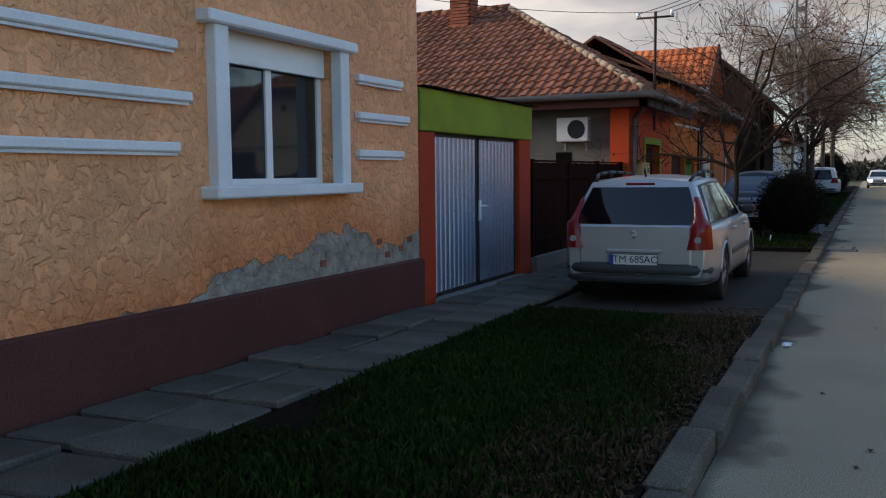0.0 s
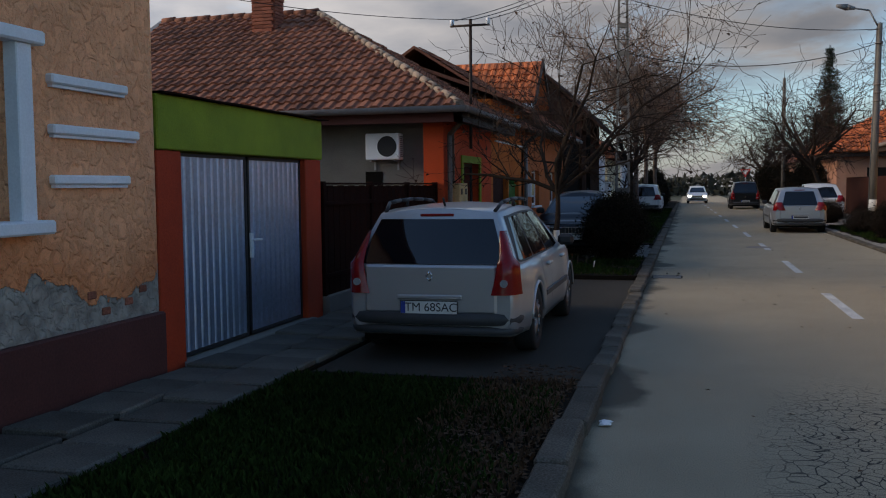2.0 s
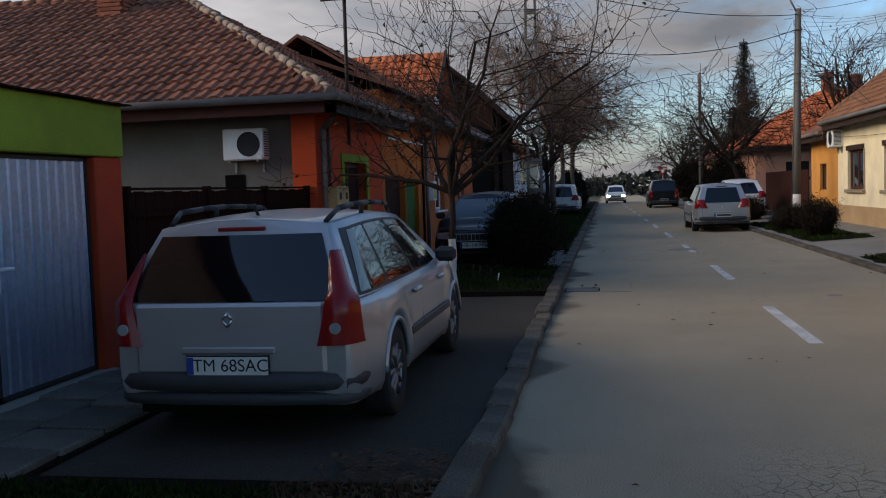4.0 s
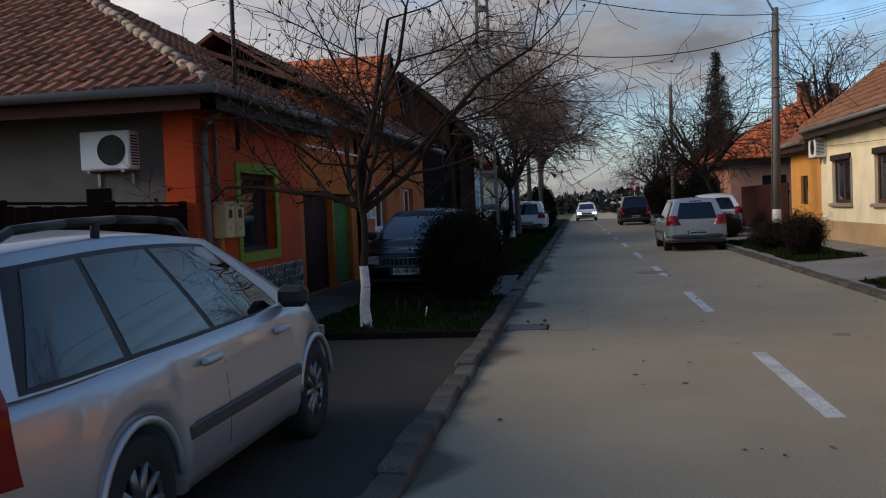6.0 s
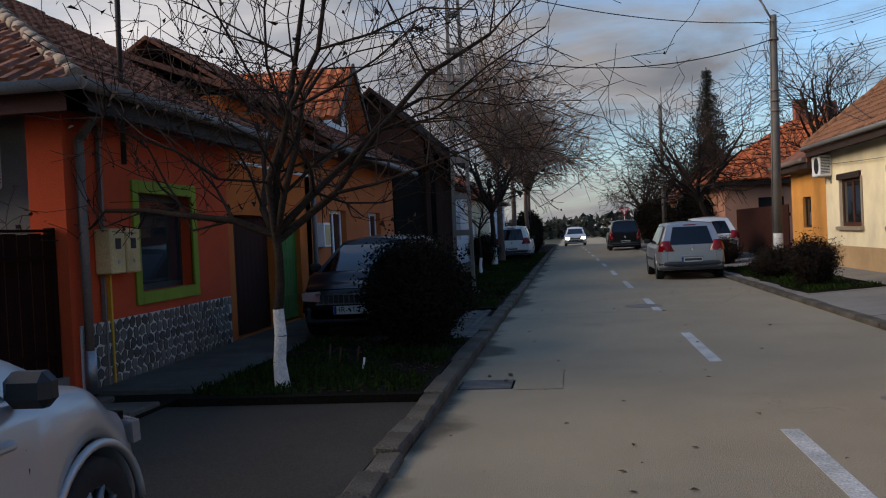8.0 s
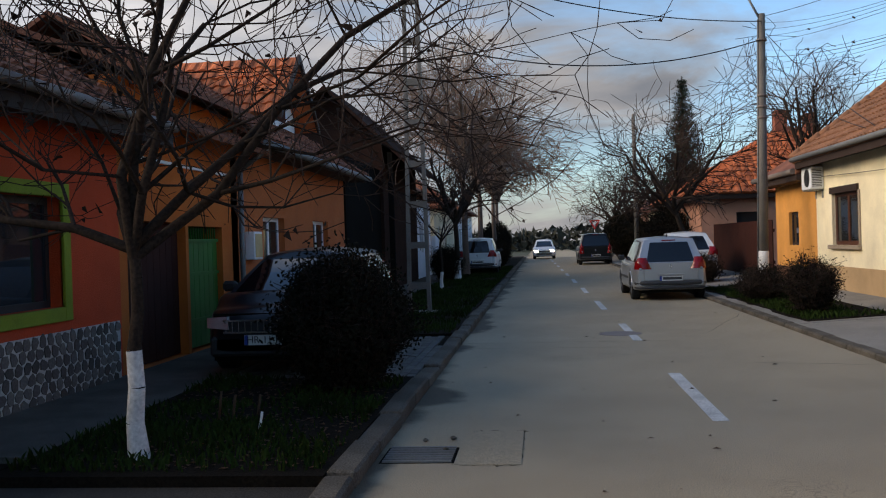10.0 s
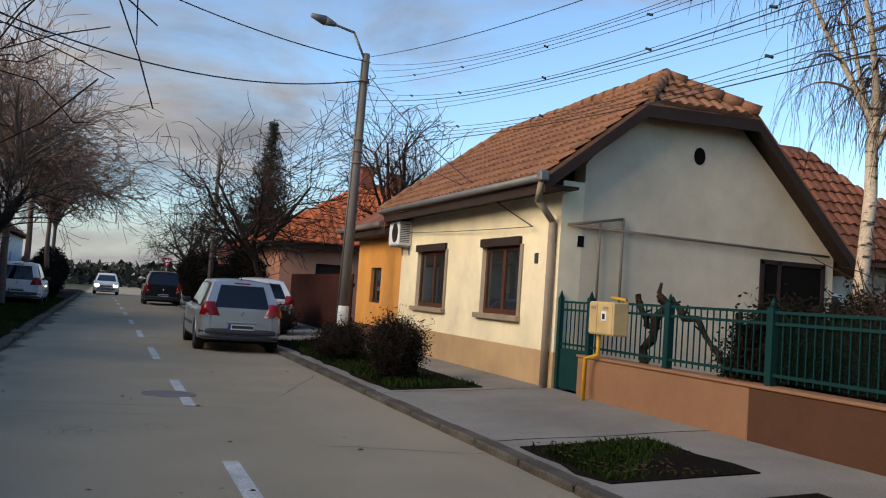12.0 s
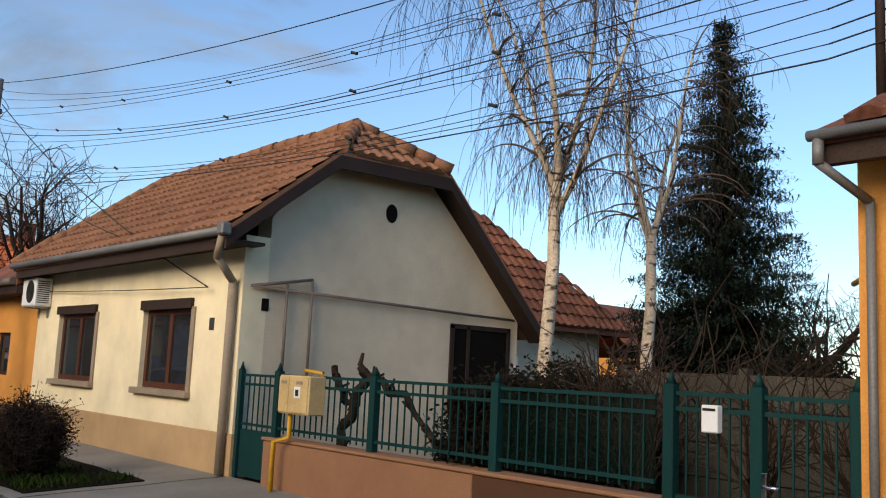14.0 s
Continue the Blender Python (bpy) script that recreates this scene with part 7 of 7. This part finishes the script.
gwall = thing("yard_wall", (0, 0, 0), "weathered concrete panel wall at the back of the yard", "wall")
for r_ in range(4):
    for i in range(6):
        bpart("panel", (10.3, 10.35, 13.8 + i * 1.6, 15.34 + i * 1.6, 0.2 + r_ * 0.38, 0.57 + r_ * 0.38), M["shadewall"], gwall, "", 0.008)
for i in range(7):
    bpart("post", (10.26, 10.39, 13.7 + i * 1.6, 13.8 + i * 1.6, 0.1, 1.78), M["shadewall"], gwall)
# three hedges added only to keep the view behind the fence dark
shrub((9.6, 23.6, 0.2), "added dark evergreen filler along the yard wall", 14, 0.6, 1.3, 1.5, 500, 0.95, 0.035)
shrub((14.6, 23.4, 0.2), "added dark evergreen filler behind the yard", 16, 2.2, 0.9, 1.75, 1000, 0.95, 0.05)
shrub((12.6, 24.6, 0.2), "added dark low filler planting under the birches", 15, 2.4, 0.6, 1.5, 700, 0.9, 0.04)


bare_tree((25.6, 28.6, 0.2), "dark bare fruit tree at the back of the gardens", 71, 1.9, 0.13, 6, 2.0, 4, 0.05, 0.7, (2, 2, 2, 2), 0.18, up=1.2, minr=0.007)
ob_ = thing("outbuilding", (0, 0, 0), "low orange rendered outbuilding with a clay tile roof", "shed")
bpart("wall", (23.5, 33.0, 33.0, 37.0, 0.1, 2.3), M["yorange"], ob_)
bm = bmesh.new()
poly(bm, [(23.1, 32.6, 2.25), (33.4, 32.6, 2.25), (33.4, 35.0, 3.9), (23.1, 35.0, 3.9)], (0, 0, 0.1))
poly(bm, [(23.1, 37.4, 2.25), (33.4, 37.4, 2.25), (33.4, 35.0, 3.9), (23.1, 35.0, 3.9)], (0, 0, 0.1))
part("roof", bm, M["tile"], ob_)


# ---- poles and cables ----
lp = thing("lattice_pole", (-1.98, 30.4, 0.08), "slotted concrete power pole on the verge", "power pole")
PH = 9.0
for s in (-1, 1):
    bm = bmesh.new()
    a = [bm.verts.new((s * 0.20 + dx, dy, 0)) for dx, dy in ((-0.035, -0.09), (0.035, -0.09), (0.035, 0.09), (-0.035, 0.09))]
    b = [bm.verts.new((s * 0.10 + dx, dy, PH)) for dx, dy in ((-0.03, -0.06), (0.03, -0.06), (0.03, 0.06), (-0.03, 0.06))]
    for i in range(4):
        bm.faces.new((a[i], a[(i + 1) % 4], b[(i + 1) % 4], b[i]))
    bm.faces.new(b)
    bm.faces.new(a)
    part("leg", bm, M["concretepole"], lp)
for i in range(11):
    z = 0.5 + i * 0.82
    w = 0.2 - 0.1 * z / PH
    bpart("rung", (-w, w, -0.07, 0.07, z, z + 0.13), M["concretepole"], lp)
bpart("foot", (-0.34, 0.34, -0.2, 0.2, -0.08, 0.06), M["concrete"], lp, "", 0.02)

def round_pole(base, top, label, lamp=None):
    p = thing("street_lamp", base, label, "street lamp")
    t = Vector(top) - Vector(base)
    tpart("pole", (0, 0, -0.1), t, 0.13, M["concretepole"], p, seg=12, r1=0.08)
    tpart("conduit", (-0.13, -0.02, 0.3), t * 0.98 + Vector((-0.09, -0.02, 0)), 0.02, M["gutter_grey"], p)
    tpart("white_band", (0, 0, 0.05), t * 0.14, 0.136, M["limewash"], p, "white painted pole foot", seg=12, r1=0.13)
    for f in (0.62, 0.66, 0.7, 0.9):
        tpart("clamp", t * f, t * (f + 0.008), 0.125, M["gutter"], p, seg=12)
    if lamp:
        l = new("lamp_arm")
        l.parent = p
        a, b, c_ = t * 0.97, t + Vector((lamp[0] * 0.4, lamp[1] * 0.4, 0.42)), t + Vector((lamp[0], lamp[1], 0.5))
        tpart("arm", a, b, 0.028, M["gutter_grey"], l)
        tpart("arm", b, c_, 0.028, M["gutter_grey"], l)
        bm = bmesh.new()
        d = (c_ - b).normalized()
        tube(bm, c_ - d * 0.05, c_ + d * 0.22, 0.05, 0.11, 10)
        tube(bm, c_ + d * 0.22, c_ + d * 0.55, 0.11, 0.05, 10)
        part("lamp_head", bm, M["gutter_grey"], l)
    return p


round_pole((5.82, 35.0, 0.12), (5.95, 35.0, 6.78), "leaning grey street lamp pole with wires and clamps", (-0.85, -0.2))
round_pole((5.6, 62.0, 0.12), (5.6, 62.0, 8.0), "far plain grey utility pole")
round_pole((5.6, 4.0, 0.12), (5.6, 4.0, 7.8), "grey street lamp pole behind the walker", (-1.0, 0))


def cable(p, q, sag, r=0.011, label="thin black overhead cable strung between poles", group="overhead cables"):
    p, q = Vector(p), Vector(q)
    cu = bpy.data.curves.new("cable", "CURVE")
    cu.dimensions, cu.bevel_depth, cu.bevel_resolution = "3D", r, 1
    sp = cu.splines.new("POLY")
    n = 20
    sp.points.add(n)
    for i in range(n + 1):
        f = i / n
        c = p.lerp(q, f)
        sp.points[i].co = (c.x, c.y, c.z - 4 * sag * f * (1 - f), 1)
    cu.materials.append(M["cable"])
    return tagged(new("cable", cu), label, "cable", group)


PT = Vector((6.1, 35.0, 7.0))
for k in range(13):
    z = 4.75 + 0.165 * k
    sg_ = 0.28 + 0.09 * ((k * 5) % 4)
    far, near_ = Vector((6.0 + 0.02 * (k % 5), 35.0, z)), Vector((6.95 + 0.03 * (k % 3), 19.15, 3.75 + 0.115 * k))
    cb = cable(far, near_, sg_, 0.004 if k % 6 else 0.0065)
    if k in (3, 7, 9):
        for f in (0.18, 0.33, 0.52, 0.68, 0.81):
            p_ = far.lerp(near_, f) - Vector((0, 0, 4 * sg_ * f * (1 - f)))
            tpart("cable_clamp", p_ + Vector((0, -0.05, -0.02)), p_ + Vector((0, 0.05, 0.02)), 0.017, M["cable"], cb, seg=6)
    cable(near_, (5.6, 4.0, z + 0.6), 0.2, 0.006)
    if k < 9:
        cable(far, (5.6, 62, z + 0.9), sg_, 0.007)
cable((6.05, 35, 6.6), (-1.98, 30.4, 7.2), 0.35, 0.012)
cable((6.05, 35, 6.2), (-1.98, 30.4, 5.6), 0.6, 0.014)
cable((6.05, 35, 6.3), (6.8, 27.4, 2.55), 0.25, 0.009, "thin service cable to the cream house")
cable((6.8, 27.4, 2.55), (6.86, 34.2, 2.75), 0.02, 0.007, "thin cable along the facade")
cable((6.05, 35, 5.3), (6.6, 30.0, 3.4), 0.15, 0.008, "thin service cable to the cream house")
for x in (-0.16, 0.0, 0.16):
    cable((-1.98 + x, 30.4, 8.8), (-1.98 + x * 2, 66, 8.6), 0.6, 0.010)
    cable((-1.98 + x, 30.4, 8.8), (-3.88 + x * 2, 18.25, 4.6), 0.3, 0.008, "thin service cable to the roof mast")
cable((-1.98, 30.4, 6.8), (-4.1, 28.5, 4.0), 0.1, 0.008, "thin service cable to the orange house")
cable((-3.88, 18.2, 4.6), (-8.5, 12.5, 4.7), 0.2, 0.006, "thin service cable to the roof mast")
cable((-1.98, 30.4, 7.6), (-1.98, -10, 8.0), 0.6, 0.009)

# ---- horizon ----
rnd_ = random.Random(5)
verts, faces = [], []
for i in range(16000):
    x = rnd_.uniform(-110, 110)
    y = rnd_.uniform(128, 150)
    h = (2.6 + 1.2 * noise.noise(Vector((x * 0.05, 0, 3)))) * rnd_.random() ** 1.1
    k = len(verts)
    s = rnd_.uniform(0.15, 0.45)
    for _ in range(4):
        verts.append((x + rnd_.gauss(0, s), y + rnd_.gauss(0, s), max(0, h + rnd_.gauss(0, s))))
    faces += [(k, k + 1, k + 2), (k, k + 2, k + 3)]
tagged(raw("far_woods", verts, faces, M["farwood"]), "dark line of far scrub at the horizon", "woods", kind="stuff")
sg = thing("road_sign", (4.9, 88, 0), "small red-bordered give-way sign at the junction", "road sign")
tpart("post", (0, 0, 0), (0, 0, 2.6), 0.03, M["steel"], sg)
bm = bmesh.new()
poly(bm, [(-0.45, -0.04, 2.9), (0.45, -0.04, 2.9), (0, -0.04, 2.15)], (0, 0.02, 0))
part("plate", bm, M["sign"], sg)
bm = bmesh.new()
poly(bm, [(-0.28, -0.05, 2.8), (0.28, -0.05, 2.8), (0, -0.05, 2.34)], (0, 0.008, 0))
part("plate_face", bm, M["white"], sg)

# ---- small things on the ground ----
dr = thing("storm_drain", (-0.42, 18.4, 0.0), "rusty road drain grate beside broken asphalt", "drain")
bpart("pit", (-0.26, 0.26, -0.24, 0.24, -0.2, 0.002), M["void"], dr)
for i in range(7):
    bpart("grate_bar", (-0.24, 0.24, -0.22 + i * 0.071, -0.195 + i * 0.071, 0.0, 0.014), M["gutter_grey"], dr)
rnd_ = random.Random(9)
for i in range(3):
    bm = bmesh.new()
    s = rnd_.uniform(0.02, 0.045)
    bmesh.ops.create_icosphere(bm, subdivisions=1, radius=s)
    for v in bm.verts:
        v.co = v.co * rnd_.uniform(0.7, 1.2)
        v.co.z *= 0.6
    st = part("stone", bm, M["kerb"])
    st.location = (-0.2 + rnd_.uniform(-0.3, 0.3), 18.68 + rnd_.uniform(-0.2, 0.35), 0.02)
    tagged(st, "broken lump of asphalt by the drain", "rubble", "asphalt lumps")
bm = bmesh.new()
bmesh.ops.create_icosphere(bm, subdivisions=2, radius=0.05)
for v in bm.verts:
    v.co = v.co * rnd_.uniform(0.6, 1.3)
    v.co.z = v.co.z * 0.4
pap = part("litter", bm, M["white"])
pap.location = (-0.62, 8.0, 0.02)
tagged(pap, "crumpled white paper in the gutter", "litter")
for x, y, r in ((1.67, 26.5, 0.33), (2.9, 17.3, 0.09)):
    bm = bmesh.new()
    tube(bm, (0, 0, -0.02), (0, 0, 0.006), r, None, 28)
    mh = part("manhole_cover", bm, M["gutter"])
    mh.location = (x, y, 0)
    tagged(mh, "dark iron cover set in the asphalt", "manhole cover", "road covers")
pat = bpart("asphalt_patch", (-0.12, 0.3, 18.1, 19.2, -0.02, 0.005), M["asphalt"])
tagged(pat, "square road repair with dark joints", "road patch", kind="structure")

for x, y, h, m_ in ((-1.75, 18.9, 0.13, "limewash"), (-2.1, 19.3, 0.2, "leaf_dead"), (-2.2, 19.25, 0.24, "leaf_dead"), (-1.95, 19.5, 0.17, "leaf_dead")):
    pg_ = tpart("plant_stake", (x, y, 0.08), (x + 0.02, y + 0.03, 0.1 + h), 0.012, M[m_], None, seg=6)
    tagged(pg_, "short pale stake stuck in the verge bed", "stake", "verge stakes")
for y_ in (22.9, 26.75):
    pts = [(4.45 + 2.45 * i / 10, y_ + 0.03 * math.sin(i)) for i in range(11)]
    vs_ = []
    for x, y in pts:
        z_ = 0.065 + (x - 4.43) / 2.52 * 0.145 + 0.003
        vs_ += [(x, y - 0.012, z_), (x, y + 0.012, z_)]
    tagged(raw("pavement_joint", vs_, [(2 * i, 2 * i + 1, 2 * i + 3, 2 * i + 2) for i in range(10)], M["void"]), "dark joint across the concrete pavement", "pavement joint", kind="structure")

# ---- pieces: kerb stones, slabs, pavers, mosaic ----
def piece(name, sx, sy, sz, material, bevel):
    bm = bmesh.new()
    box(bm, -sx / 2, sx / 2, -sy / 2, sy / 2, -sz, 0, bevel)
    bmesh.ops.recalc_face_normals(bm, faces=bm.faces)
    me = bpy.data.meshes.new(name)
    bm.to_mesh(me)
    bm.free()
    me.materials.append(material)
    return me


rnd_ = random.Random(21)
kl = thing("kerb_left", (0, 0, 0), "worn concrete kerb stones, tilted and chipped", "kerb", kind="structure")
kme = piece("kerb_stone", 0.19, 0.96, 0.4, M["kerb"], 0.018)
kme2 = piece("kerb_stone", 0.19, 0.47, 0.4, M["kerb"], 0.022)
y = -12.0
while y < 88:
    if 9 < y < 17.4:
        shared("kerb_stone", kme2, kl, (-0.81 + rnd_.uniform(-0.02, 0.02), y + 0.24, 0.085 + rnd_.uniform(-0.03, 0.015)), (rnd_.uniform(-0.03, 0.03), rnd_.uniform(-0.05, 0.08), rnd_.uniform(-0.04, 0.04)))
        y += 0.49
    else:
        shared("kerb_stone", kme, kl, (-0.81 + rnd_.uniform(-0.012, 0.012), y + 0.49, 0.115 + rnd_.uniform(-0.035, 0.015)), (rnd_.uniform(-0.02, 0.02), rnd_.uniform(-0.04, 0.07), rnd_.uniform(-0.022, 0.022)))
        y += 0.985
krr = thing("kerb_right", (0, 0, 0), "low concrete kerb stones", "kerb", kind="structure")
for i in range(88):
    y = -6 + i
    shared("kerb_stone", kme, krr, (4.355, y + 0.49, 0.072 + rnd_.uniform(-0.01, 0.008)), (rnd_.uniform(-0.008, 0.008), rnd_.uniform(-0.01, 0.01), rnd_.uniform(-0.008, 0.008)))
slab_me = [piece("slab", 0.505, s, 0.06, M["slab"], 0.014) for s in (0.555, 0.485)]
for col in range(2):
    y = -4.0 + col * 0.37
    k = 0
    while y < 17.4:
        idx = rnd_.randrange(2)
        s = (0.595, 0.525)[idx]
        shared("slab", slab_me[idx], walk_left, (-4.07 + col * 0.55 + rnd_.uniform(-0.008, 0.008), y + s / 2, 0.10 + rnd_.uniform(-0.016, 0.016)), (rnd_.uniform(-0.025, 0.025), rnd_.uniform(-0.025, 0.025), rnd_.uniform(-0.025, 0.025)))
        y += s + rnd_.uniform(0.0, 0.015)
        k += 1
pme = piece("paver", 0.095, 0.195, 0.05, M["paver"], 0.006)
n = 0
for i in range(21):
    for j in range(14):
        yy = 21.75 + j * 0.3 + (0.1 if i % 2 else 0)
        if n < 290:
            shared("paver", pme, brick_drive, (-3.0 + i * 0.102, yy, 0.085 + rnd_.uniform(-0.003, 0.003)), (0, 0, radians(45 if (i + j) % 2 else -45) * 0), (1, 1.48, 1))
            n += 1
mos = [c for c in redh.children if c.name.startswith("mosaic_base")][0]
mverts = []
for q in range(5):
    k = 6
    bm = bmesh.new()
    ang = [2 * math.pi * (i + rnd_.uniform(-0.25, 0.25)) / k for i in range(k)]
    pts = [(0, 0.074 * math.cos(a) * rnd_.uniform(0.8, 1.12), 0.060 * math.sin(a) * rnd_.uniform(0.8, 1.15)) for a in ang]
    poly(bm, pts, (0.012, 0, 0))
    bmesh.ops.recalc_face_normals(bm, faces=bm.faces)
    me = bpy.data.meshes.new("mosaic_piece")
    bm.to_mesh(me)
    bm.free()
    me.materials.append(M["mosaic"])
    mverts.append(me)
for r_ in range(6):
    for i in range(27):
        shared("mosaic_piece", mverts[rnd_.randrange(5)], mos, (-4.272, 18.04 + i * 0.143 + (0.07 if r_ % 2 else 0), 0.12 + r_ * 0.112), (rnd_.uniform(0, 6.28), 0, 0))
